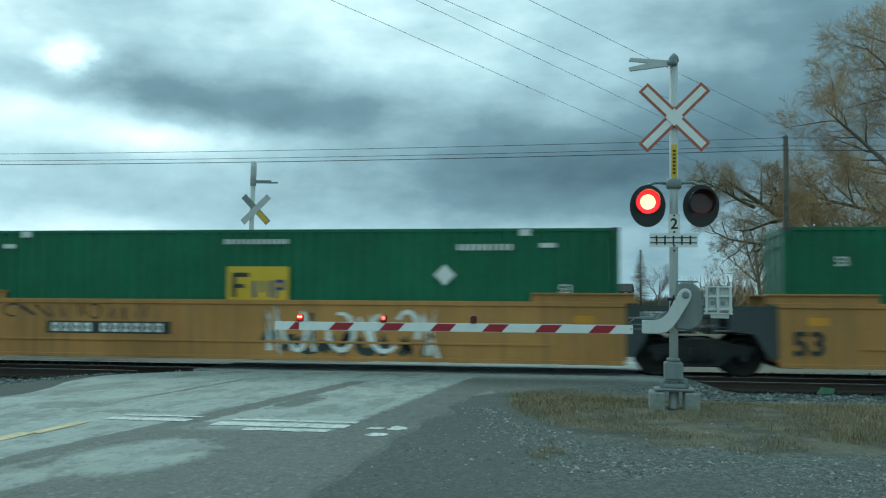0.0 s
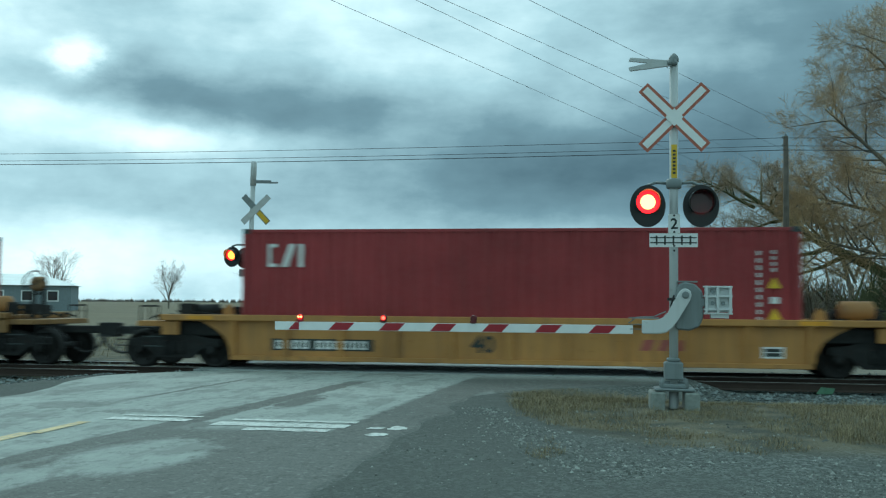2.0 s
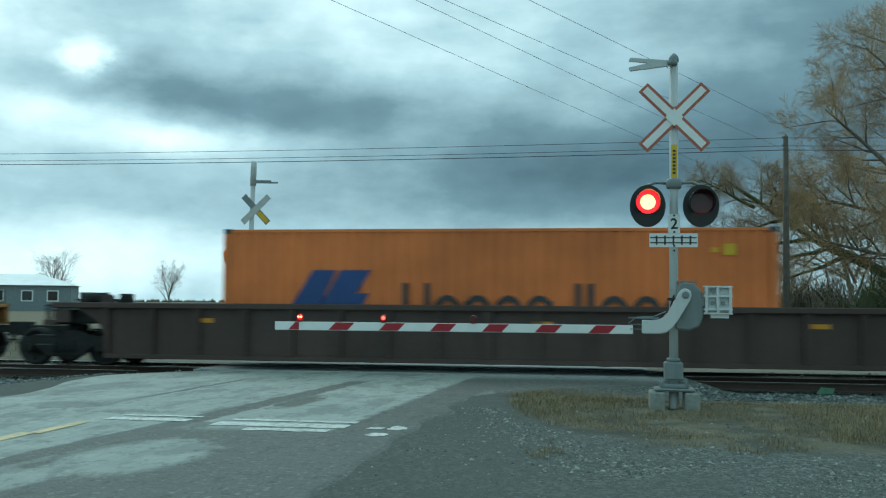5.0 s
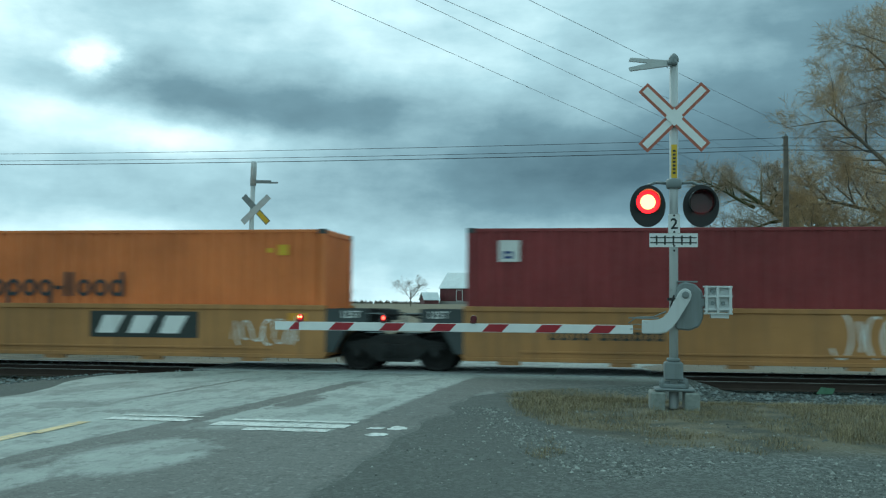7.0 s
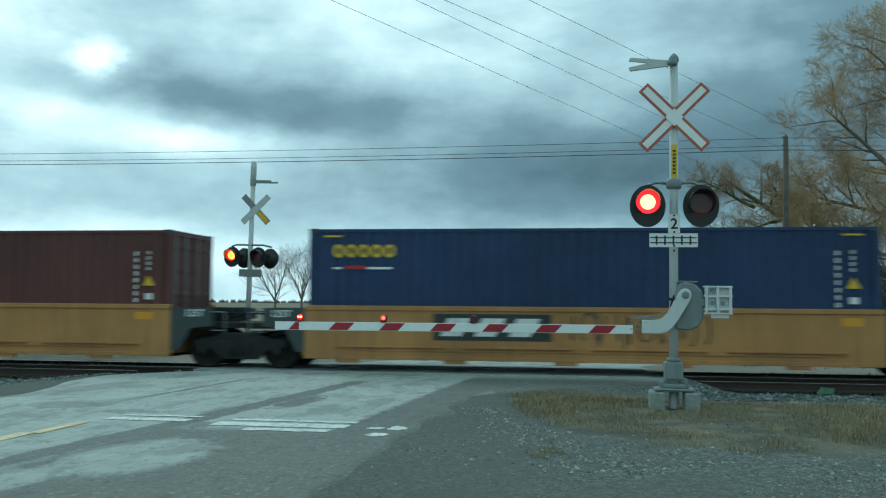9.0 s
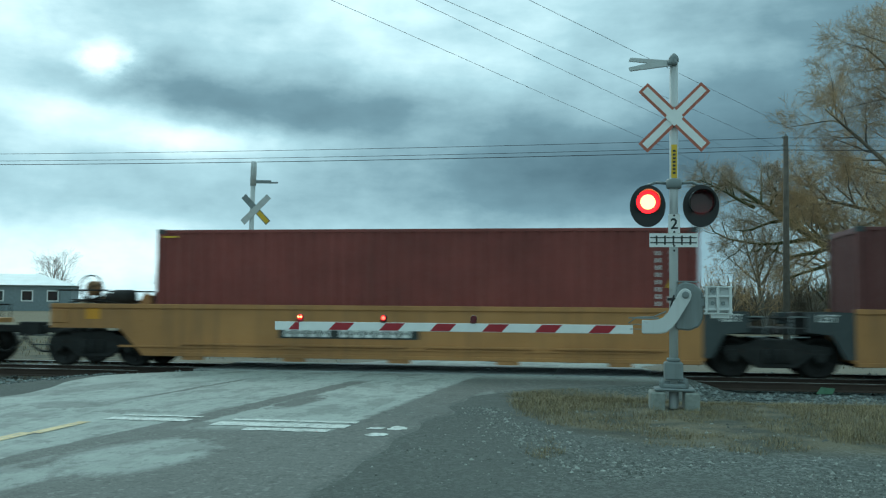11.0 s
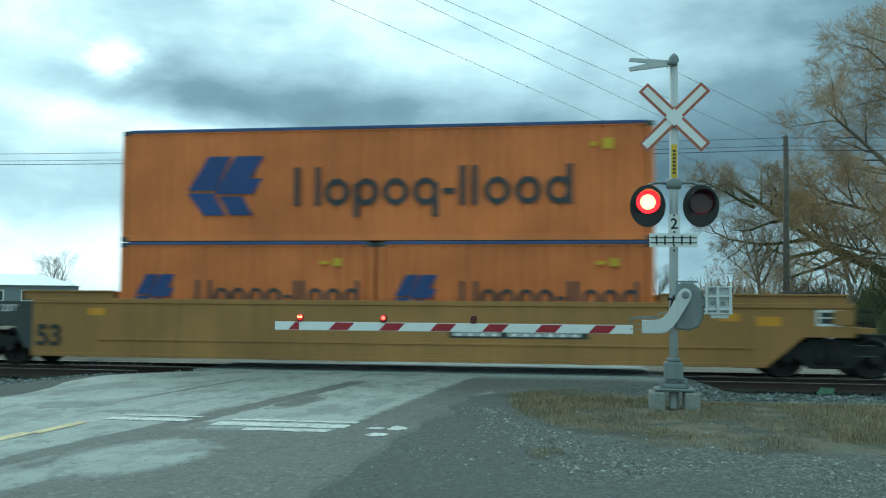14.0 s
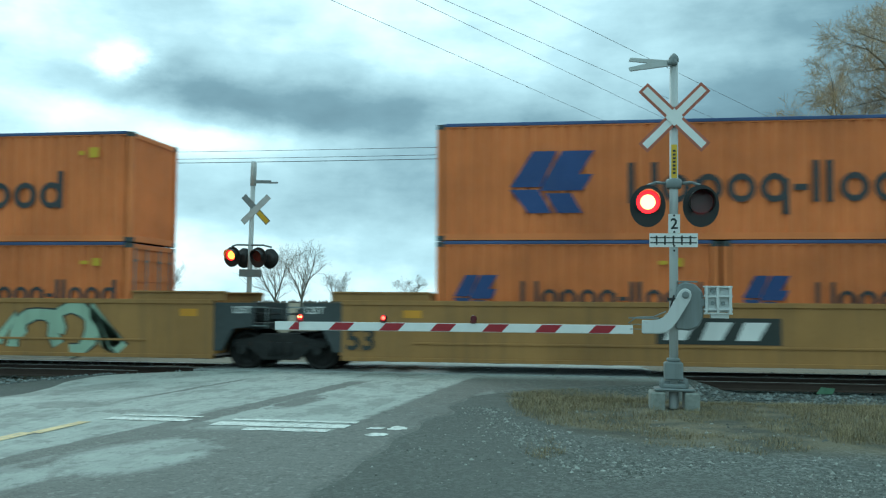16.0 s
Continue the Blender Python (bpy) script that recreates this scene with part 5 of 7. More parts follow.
def blade_field(name, spots, material, label, rr, kind="stuff"):
    verts, faces = [], []
    for x, y, z, h, w in spots:
        a, lean = rr.random() * 6.28, rr.uniform(0.2, 1.6)
        dx, dy = math.cos(a) * lean * h, math.sin(a) * lean * h
        px, py = -math.sin(a) * w, math.cos(a) * w
        k = len(verts)
        verts += [(x - px, y - py, z), (x + px, y + py, z), (x + px * 0.7 + dx * 0.4, y + py * 0.7 + dy * 0.4, z + h * 0.65), (x - px * 0.7 + dx * 0.4, y - py * 0.7 + dy * 0.4, z + h * 0.65), (x + dx, y + dy, z + h * 0.9)]
        faces += [(k, k + 1, k + 2, k + 3), (k + 3, k + 2, k + 4)]
    me = bpy.data.meshes.new(name)
    me.from_pydata(verts, [], faces)
    me.materials.append(material)
    return tagged(new(name, me), label, "grass", kind=kind)


GRASS = stone_material("dry_grass", (0.12, 0.10, 0.055), (0.50, 0.41, 0.24))
spots = []
for i in range(130000):
    y = rs.uniform(9.4, 17.9)
    x = rs.uniform(-1.9, 9.0)
    d = noise.noise((x * 0.9, y * 0.9, 2)) + 0.6 * noise.noise((x * 2.7, y * 2.7, 4))
    edge = smooth(-0.4, 1.5, y - grass_edge(x)) * (1 - smooth(16.9, 17.9, y)) * smooth(-1.9, -1.3, x)
    if d < 0.55 - edge * 0.75 + 0.25 * rs.random() - (0.25 if (x > 2.6 and y > 11.5) or (x < 0.9 and y > 13.2) else 0):
        continue
    tall = (1.7 if (x > 2.7 and 11.0 < y < 15.5) or (x < 1.0 and 13.5 < y < 16.6) else 0.9) * (1 + 1.5 * max(0, noise.noise((x * 1.7, y * 1.7, 9))))
    spots.append((x, y, ground_height(x, y) - 0.005, rs.uniform(0.02, 0.075) * tall, rs.uniform(0.001, 0.0028)))
blade_field("dry_grass", spots, GRASS, "short straw-coloured winter grass beside the mast", rs)
spots = []
for i in range(9000):
    y = rs.uniform(26, 40)
    x = rs.uniform(-22, 16)
    l_, r_ = road_edges(y)
    if l_ < x < r_:
        continue
    spots.append((x, y, ground_height(x, y) - 0.005, rs.uniform(0.06, 0.22), rs.uniform(0.004, 0.009)))
blade_field("field_grass", spots, GRASS, "straw-coloured verge grass beyond the track", rs)


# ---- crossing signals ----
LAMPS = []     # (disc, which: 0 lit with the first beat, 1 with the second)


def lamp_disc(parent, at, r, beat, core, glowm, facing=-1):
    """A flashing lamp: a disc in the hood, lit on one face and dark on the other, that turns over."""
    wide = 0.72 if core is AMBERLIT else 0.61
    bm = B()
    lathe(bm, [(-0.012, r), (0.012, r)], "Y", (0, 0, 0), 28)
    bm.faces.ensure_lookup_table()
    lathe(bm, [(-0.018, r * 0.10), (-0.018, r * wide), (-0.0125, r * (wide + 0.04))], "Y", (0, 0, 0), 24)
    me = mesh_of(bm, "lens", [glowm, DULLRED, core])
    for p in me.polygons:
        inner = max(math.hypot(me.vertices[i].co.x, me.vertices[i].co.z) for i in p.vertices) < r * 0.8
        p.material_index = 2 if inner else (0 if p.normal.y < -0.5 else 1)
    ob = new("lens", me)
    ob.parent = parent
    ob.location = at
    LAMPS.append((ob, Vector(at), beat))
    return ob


def hood_lamp(mast, x, y, z, beat, d=-1, bigr=0.262, core=None):
    """One light unit: round backboard, housing, visor and lens, facing along d."""
    bm = B()
    lathe(bm, [(0.0, bigr), (0.02, bigr), (0.03, bigr * 0.6), (0.16, bigr * 0.55), (0.18, bigr * 0.3)], "Y", (0, 0, 0), 30)
    bm.transform(Matrix.Translation((0, 0, -0.055)) @ Matrix.Diagonal((1, 1, 1.2, 1)))
    me = mesh_of(bm, "backboard", BLACK)
    unit = part("light_unit", me, None, mast, "round black backboard with hooded red lamp", at=(x, y, z))
    if d > 0:
        unit.rotation_euler = (0, 0, math.pi)
    bm = B()
    n, r, ln = 20, 0.175, 0.30
    for i in range(n):
        a0, a1 = radians(-50 + 280 * i / n), radians(-50 + 280 * (i + 1) / n)
        def dep(a):
            return 0.10 + ln * max(0, math.sin(a) * 0.5 + 0.5)
        v = []
        for a in (a0, a1):
            for rr_ in (r, r + 0.012):
                v.append((rr_ * math.cos(a), rr_ * math.sin(a), dep(a)))
        q = [bm.verts.new((p[0], 0.0, p[1])) for p in v] + [bm.verts.new((p[0], -p[2], p[1] - 0.02)) for p in v]
        for f in ((0, 2, 6, 4), (1, 5, 7, 3), (4, 6, 7, 5), (0, 1, 3, 2)):
            bm.faces.new([q[k] for k in f])
    part("visor", bm, BLACK, unit, "black lamp visor")
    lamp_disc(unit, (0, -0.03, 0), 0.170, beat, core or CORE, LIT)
    return unit


def crossbuck(mast, x, y, z, half, w, d=-1, back=False):
    part("board_bracket", B_plate(), ALU, mast, at=(x, y, z))
    for k, a in enumerate((-45, 45)):
        bm = B()
        box(bm, -half, half, -0.004, 0.004, -w / 2, w / 2)
        brd = part("crossbuck_board", bm, BORDER if not back else (ALU if k == 0 else ALUD), mast, "white board with faded red border" if not back else "grey back of a crossed board")
        brd.rotation_euler = (0, radians(a), 0)
        brd.location = (x, y - 0.012 * k * (1 if d < 0 else -1), z)
        if not back:
            for s in (-1, 1):
                bm = B()
                lo, hi = sorted((s * w * 0.36, s * (half - 0.04)))
                box(bm, lo, hi, -0.009, -0.0045, -w / 2 + 0.042, w / 2 - 0.042)
                part("white_face", bm, REFLW, brd)
            if k:
                bm = B()
                box(bm, -w * 0.5, w * 0.5, -0.0105, -0.0045, -w * 0.505, w * 0.505)
                part("white_face", bm, REFLW, brd)
        elif k == 1:
            bm = B()
            box(bm, 0.12, half - 0.02, -0.010, -0.0045, -w / 2 + 0.03, w / 2 - 0.03)
            f = part("yellow_strip", bm, GOLDP, brd, "yellow reflective strip")
            f.rotation_euler = (0, 0, 0)


def B_plate():
    bm = B()
    box(bm, -0.09, 0.09, 0.0, 0.05, -0.09, 0.09)
    return bm


def bell_sign(mast, x, y, z, d):
    """The long grey blades near the top of the mast."""
    bm = B()
    prism(bm, [(0, 0.03), (d * 0.62, 0.09), (d * 0.64, 0.03), (d * 0.30, 0.0), (d * 0.64, -0.06), (d * 0.62, -0.12), (0, -0.05)], -0.02, 0.02)
    ob = part("arm_bracket", bm, ALU, mast, "forked light-grey bracket at the mast head", bevel=0.006, at=(x, y, z))
    bm = B()
    lathe(bm, [(-0.05, 0.02), (-0.04, 0.075), (0.04, 0.075), (0.05, 0.02)], "Z", (0, 0, 0), 14)
    part("clamp", bm, ALUD, ob)


def near_mast():
    x, y = 1.10, 14.90
    mast = thing("crossing_signal", "grey crossing mast with crossbuck, red flashers and gate machine", "crossing signal", at=pose(x, y, 0, 0, 0.35, 0))
    bm = B()
    lathe(bm, [(0.25, 0.066), (5.18, 0.062)], "Z", (0, 0, 0), 20)
    part("pole", bm, ALU, mast, "galvanised round steel pole")
    bm = B()
    lathe(bm, [(5.16, 0.072), (5.22, 0.072), (5.26, 0.05), (5.29, 0.012)], "Z", (0, 0, 0), 16)
    part("cap", bm, ALUD, mast)
    bell_sign(mast, -0.03, -0.05, 5.14, -1)
    crossbuck(mast, 0.0, -0.085, 4.305, 0.645, 0.19)
    for zc in (4.45, 4.21):
        bm = B()
        lathe(bm, [(zc - 0.02, 0.076), (zc + 0.02, 0.076)], "Z", (0, 0, 0), 14)
        part("band", bm, ALUD, mast)
    bm = B()
    box(bm, -0.042, 0.042, -0.076, -0.068, 3.40, 3.90)
    yp = part("strip_sign", bm, GOLDP, mast, "narrow yellow sign strip with dark figures as bars")
    flat_marks("figure_bar", BLACKP, yp, [(-0.02, 0.02, 3.46 + i * 0.055, 3.49 + i * 0.055) for i in range(7)], -0.076)
    # cross-arm and lamps
    bm = B()
    lathe(bm, [(3.25, 0.10), (3.27, 0.115), (3.37, 0.115), (3.39, 0.10)], "Z", (0, 0, 0), 16)
    hub = part("junction_box", bm, ALUD, mast, "grey junction box")
    for s in (-1, 1):
        bm = B()
        pipe(bm, [(s * 0.10, 0.02, 3.33), (s * 0.26, 0.03, 3.345), (s * 0.39, 0.04, 3.30), (s * 0.39, 0.04, 3.16)], 0.022, 8)
        part("lamp_arm", bm, ALUD, hub)
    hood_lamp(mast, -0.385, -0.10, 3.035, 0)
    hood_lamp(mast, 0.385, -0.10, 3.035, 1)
    # number plate of tracks and rail sign
    bm = B()
    box(bm, -0.085, 0.085, -0.078, -0.070, 2.58, 2.86)
    p = part("tracks_sign", bm, REFLW, mast, "white sign with the number of tracks", bevel=0.002)
    letters("number_2", "2", 0.22, BLACKP, p, pose(0.0, -0.081, 2.71, 90))
    bm = B()
    box(bm, -0.36, 0.34, -0.086, -0.079, 2.37, 2.575)
    p = part("rail_sign", bm, REFLW, mast, "white sign with a black railway track", bevel=0.002)
    bm = B()
    for z in (2.435, 2.51):
        box(bm, -0.345, 0.325, -0.090, -0.087, z - 0.009, z + 0.009)
    for k in range(5):
        xx = -0.255 + k * 0.122
        box(bm, xx - 0.013, xx + 0.013, -0.091, -0.0872, 2.405, 2.54)
    part("track_symbol", bm, BLACKP, p)
    for z in (2.595, 2.84, 2.39, 2.32):
        bm = B()
        lathe(bm, [(-0.098, 0.016), (-0.07, 0.016)], "Y", (0, 0, z), 8)
        part("bolt", bm, BLACK, mast)
    # gate machine
    bm = B()
    prism(bm, [(0.02, 1.16), (0.02, 1.70), (0.06, 1.82), (0.14, 1.86), (0.30, 1.83), (0.41, 1.72), (0.42, 1.34), (0.36, 1.20), (0.22, 1.14)], -0.10, 0.18)
    gm = part("gate_machine", bm, ALUD, mast, "rounded grey gate machine housing", bevel=0.025)
    bm = B()
    box(bm, 0.16, 0.18, -0.108, -0.10, 1.20, 1.83)
    box(bm, 0.04, 0.34, -0.07, 0.15, 1.855, 1.875)
    part("cover_seam", bm, ALUD, gm)
    bm = B()
    box(bm, -0.10, 0.10, -0.12, -0.06, 1.58, 1.62)
    pipe(bm, [(0.0, -0.07, 1.66), (-0.05, -0.10, 1.5), (-0.02, -0.10, 1.3), (-0.28, -0.11, 1.27)], 0.012, 6)
    part("cable", bm, BLACK, gm, "thin black cable")
    # counterweights
    counterweight(mast)
    # gate arm
    bm = B()
    pts = [(0.17, 1.76), (0.225, 1.73), (0.245, 1.66), (0.215, 1.58), (0.05, 1.30), (-0.03, 1.18), (-0.12, 1.11), (-0.22, 1.09), (-0.47, 1.09), (-0.47, 1.29), (-0.22, 1.29), (-0.16, 1.32), (-0.10, 1.40), (0.02, 1.62), (0.07, 1.72), (0.12, 1.76)]
    prism(bm, pts, -0.185, -0.13)
    crank = part("arm_crank", bm, CAST, mast, "white cast crank of the gate arm", bevel=0.014)
    bm = B()
    lathe(bm, [(-0.215, 0.03), (-0.21, 0.05), (-0.18, 0.055)], "Y", (0.155, 0, 1.665), 16)
    part("pivot_bolt", bm, ALUD, crank)
    bm = B()
    box(bm, -0.64, -0.44, -0.165, -0.10, 1.15, 1.16)
    box(bm, -0.64, -0.46, -0.165, -0.10, 1.22, 1.23)
    pipe(bm, [(-0.66, -0.13, 1.24), (-0.55, -0.14, 1.33), (-0.30, -0.14, 1.34), (-0.12, -0.12, 1.42)], 0.010, 6)
    box(bm, -0.66, -0.22, -0.16, -0.10, 1.31, 1.33)
    part("arm_clamp", bm, ALUD, crank)
    arm = thing("gate_arm", "white gate arm with red reflective stripes, lowered across the lane", "crossing gate", at=pose(x - 0.01, y, 0, 0, 0.02, 0))
    x0, x1 = -6.07, -0.58
    n = 7
    bm = B()
    box(bm, x0, x1, -0.155, -0.125, 1.085, 1.215)
    part("beam", bm, REFLW, arm, bevel=0.004).rotation_euler = (0, 0, 0)
    starts = [-0.80 - 0.795 * i for i in range(7)]
    for i, s in enumerate(starts):
        bm = B()
        lo, hi, sl = s - 0.43, s - 0.02, 0.11
        pts = [(lo, 1.092), (hi - sl, 1.092), (hi, 1.208), (lo + sl, 1.208)]
        if i == 6:
            lo = s - 0.28
            pts = [(lo, 1.092), (lo + 0.17, 1.092), (lo + 0.17, 1.208), (lo + sl, 1.208)]
        prism(bm, pts, -0.159, -0.1555)
        part("red_stripe", bm, REFLR, arm)
    for lx, beat in ((-5.67, None), (-4.34, 0), (-2.95, 1)):
        bm = B()
        box(bm, -0.05, 0.05, -0.04, 0.04, -0.06, -0.035)
        box(bm, -0.03, 0.03, -0.02, 0.02, -0.075, -0.05)
        lathe(bm, [(0.0, 0.046), (0.03, 0.052), (0.06, 0.047), (0.07, 0.03)], "Y", (0, 0, 0), 16)
        lamp = part("arm_lamp", bm, REFLR if beat is None else DULLRED, arm, "small red lamp on the gate arm", at=(lx, -0.14, 1.285))
        if beat is None:
            bm = B()
            lathe(bm, [(-0.012, 0.042), (0.0, 0.045)], "Y", (0, 0, 0), 16)
            part("lens", bm, LITDIM, lamp)
            for q in (-1, 1):
                bm = B()
                lathe(bm, [(-0.02, 0.013), (-0.012, 0.016)], "Y", (q * 0.022, 0, 0.006), 10)
                part("bulb", bm, CORE, lamp, "bright bulb")
        else:
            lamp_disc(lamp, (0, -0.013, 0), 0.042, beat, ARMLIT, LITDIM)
    # base
    bm = B()
    box(bm, -0.14, 0.13, -0.14, 0.14, 0.42, 0.68)
    box(bm, -0.10, 0.09, -0.11, 0.11, 0.68, 0.74)
    jb = part("base_box", bm, ALUD, mast, "grey junction box base casting", bevel=0.02)
    bm = B()
    box(bm, -0.29, 0.30, -0.24, 0.24, 0.265, 0.30)
    box(bm, -0.17, 0.18, -0.17, 0.17, 0.30, 0.36)
    box(bm, -0.21, 0.22, -0.03, 0.03, 0.30, 0.40)
    part("base_plate", bm, ALUD, mast, bevel=0.015)
    for sx in (-0.17, 0.17):
        for sy in (-0.15, 0.15):
            bm = B()
            tube(bm, (sx, sy, 0.3), (sx, sy, 0.44), 0.02, seg=8)
            part("anchor_bolt", bm, ALUD, mast)
    for sx in (-1, 1):
        bm = B()
        box(bm, *sorted((sx * 0.14, sx * 0.35)), -0.3, 0.3, -0.35, 0.25)
        part("foundation", bm, CONC, mast, "weathered concrete pier", bevel=0.02)
    bm = B()
    lathe(bm, [(-0.3, 0.07), (0.28, 0.07)], "Z", (0, 0, 0), 14)
    part("conduit", bm, ALU, mast)
    return mast


def counterweight(mast):
    """Bolted plates in an open frame behind the gate machine."""
    bm = B()
    box(bm, 0.47, 0.80, -0.06, 0.02, 1.42, 1.78)
    cw = part("counterweight", bm, CAST, mast, "pale grey bolted counterweight plates", bevel=0.006)
    for x in (0.46, 0.62, 0.80):
        bm = B()
        box(bm, x - 0.02, x + 0.02, -0.135, 0.02, 1.40, 1.80)
        part("frame_bar", bm, CAST, cw, bevel=0.004)
    for z in (1.40, 1.46, 1.65, 1.79):
        bm = B()
        box(bm, 0.42, 0.83, -0.128, 0.02, z - 0.014, z + 0.014)
        part("frame_bar", bm, CAST, cw, bevel=0.004)
    bm = B()
    box(bm, 0.52, 0.78, -0.10, 0.0, 1.33, 1.39)
    part("lower_plate", bm, CAST, cw, bevel=0.006)
    bm = B()
    box(bm, 0.38, 0.46, -0.10, 0.0, 1.50, 1.62)
    part("shaft", bm, ALUD, cw, bevel=0.01)
    for x, z in ((0.70, 1.55), (0.55, 1.72), (0.55, 1.55)):
        bm = B()
        tube(bm, (x, -0.06, z), (x, -0.10, z), 0.03, seg=10)
        part("bolt", bm, ALUD, cw)


near_mast()


def far_mast():
    mast = thing("crossing_signal", "grey crossing mast beyond the track, seen from behind, red flashers", "crossing signal", at=pose(-11.05, 30.0, 0, 0, 1.2, 0))
    bm = B()
    lathe(bm, [(-0.2, 0.085), (5.3, 0.075)], "Z", (0, 0, 0), 16)
    part("pole", bm, ALU, mast)
    bm = B()
    lathe(bm, [(5.28, 0.095), (5.85, 0.095), (6.05, 0.09)], "Z", (0, 0, 0), 14)
    box(bm, -0.03, 0.03, -0.105, -0.09, 5.6, 5.85)
    part("bell", bm, ALU, mast, "grey bell housing at the mast head")
    bm = B()
    box(bm, 0.0, 0.82, -0.02, 0.02, 5.35, 5.40)
    box(bm, 0.1, 0.60, -0.02, 0.02, 5.40, 5.45)
    part("arm_bracket", bm, ALUD, mast)
    crossbuck(mast, 0.16, -0.11, 4.50, 0.60, 0.2, 1, back=True)
    bm = B()
    pipe(bm, [(-0.62, -0.05, 3.3), (-0.45, -0.05, 3.36), (0.45, -0.05, 3.36), (0.72, -0.05, 3.3)], 0.03, 8)
    part("lamp_arm", bm, ALUD, mast)
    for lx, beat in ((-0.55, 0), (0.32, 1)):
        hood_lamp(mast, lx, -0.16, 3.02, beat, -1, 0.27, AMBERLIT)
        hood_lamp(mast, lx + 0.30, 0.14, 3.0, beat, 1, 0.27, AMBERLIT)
    bm = B()
    box(bm, -0.32, 0.42, -0.10, -0.09, 2.34, 2.58)
    part("rail_sign", bm, ALUD, mast, "grey back of a sign plate")
    return mast


far_mast()


# ---- poles and wires ----
def add_tube(V, F, pts, radii, seg):
    k = len(V)
    for i, p in enumerate(pts):
        d = (pts[min(i + 1, len(pts) - 1)] - pts[max(i - 1, 0)])
        d = d.normalized() if d.length > 1e-6 else Vector((0, 0, 1))
        u = d.cross(Vector((0.31, 0.95, 0.05))).normalized()
        w = d.cross(u)
        for j in range(seg):
            a = 2 * math.pi * j / seg
            V.append(tuple(p + (u * math.cos(a) + w * math.sin(a)) * radii[i]))
    for i in range(len(pts) - 1):
        for j in range(seg):
            a, b = k + i * seg + j, k + i * seg + (j + 1) % seg
            F.append((a, b, b + seg, a + seg))


def utility_pole(x, y, h):
    p = thing("utility_pole", "weathered wooden utility pole with small insulators", "utility pole", at=pose(x, y, 0, 0, 0.4, 0))
    bm = B()
    lathe(bm, [(-0.3, 0.17), (h * 0.5, 0.145), (h, 0.115)], "Z", (0, 0, 0), 12)
    part("pole", bm, POLEWOOD, p)
    for s in (-0.5, -0.12, 0.0):
        bm = B()
        lathe(bm, [(0.0, 0.02), (0.04, 0.045), (0.10, 0.045), (0.14, 0.02)], "Z", (-0.13 if s else 0, 0, h + s), 8)
        part("insulator", bm, ALUD, p)


utility_pole(8.73, 48.0, 9.6)
utility_pole(-46.0, 48.0, 9.6)
utility_pole(42.0, 48.0, 9.6)


def wire(a, b, sag, r=0.012):
    bm = B()
    a, b = Vector(a), Vector(b)
    n = 24
    pts = []
    for i in range(n + 1):
        f = i / n
        p = a.lerp(b, f)
        p.z -= sag * 4 * f * (1 - f)
        pts.append(p)
    bm.free()
    V, F = [], []
    add_tube(V, F, pts, [r] * len(pts), 5)
    me = bpy.data.meshes.new("overhead_wire")
    me.from_pydata(V, [], F)
    me.materials.append(WIRE)
    tagged(new("overhead_wire", me), "thin dark overhead wire", "wire", "overhead wires")


for z, r in ((9.50, 0.012), (9.12, 0.012), (8.92, 0.017)):
    wire((8.7, 47.9, z), (-46, 47.9, z + 0.1), 0.22, r)
    wire((8.7, 47.9, z), (42, 47.9, z), 0.2, r)
for x0, slope, z in ((-6.75, 0.41, 9.50), (-4.75, 0.44, 9.55), (-3.95, 0.512, 9.50), (-2.0, 0.523, 9.55)):
    wire((x0 - 20 * slope, 5, z + 0.05), (x0 + 47 * slope, 72, z - 0.2), 0.0, 0.0065)


# ---- trees ----
def bark(name, lo, hi):
    m, t, b = nodes(name, 0.9)
    n = noise_tex(t, coords(t, (4, 4, 1)), 3.0, 5, 0.7)
    g = t.nodes.new("ShaderNodeNewGeometry")
    col = mixc(t, n, lo, hi)
    col = mixc(t, mathn(t, "MULTIPLY", g.outputs["Random Per Island"], 0.6), col, hi)
    t.links.new(col, b.inputs["Base Color"])
    return m


BARK = bark("grey_bark", (0.08, 0.07, 0.058), (0.19, 0.165, 0.13))
TWIG = bark("golden_willow_twigs", (0.30, 0.215, 0.125), (0.57, 0.395, 0.215))
DULLTWIG = bark("brown_willow_twigs", (0.20, 0.155, 0.105), (0.42, 0.31, 0.20))
GREYTWIG = bark("grey_brown_twigs", (0.09, 0.08, 0.07), (0.22, 0.19, 0.15))
FIR = bark("dark_fir_needles", (0.010, 0.020, 0.013), (0.028, 0.05, 0.028))
MOSS = bark("mossy_bark", (0.045, 0.055, 0.025), (0.12, 0.125, 0.06))


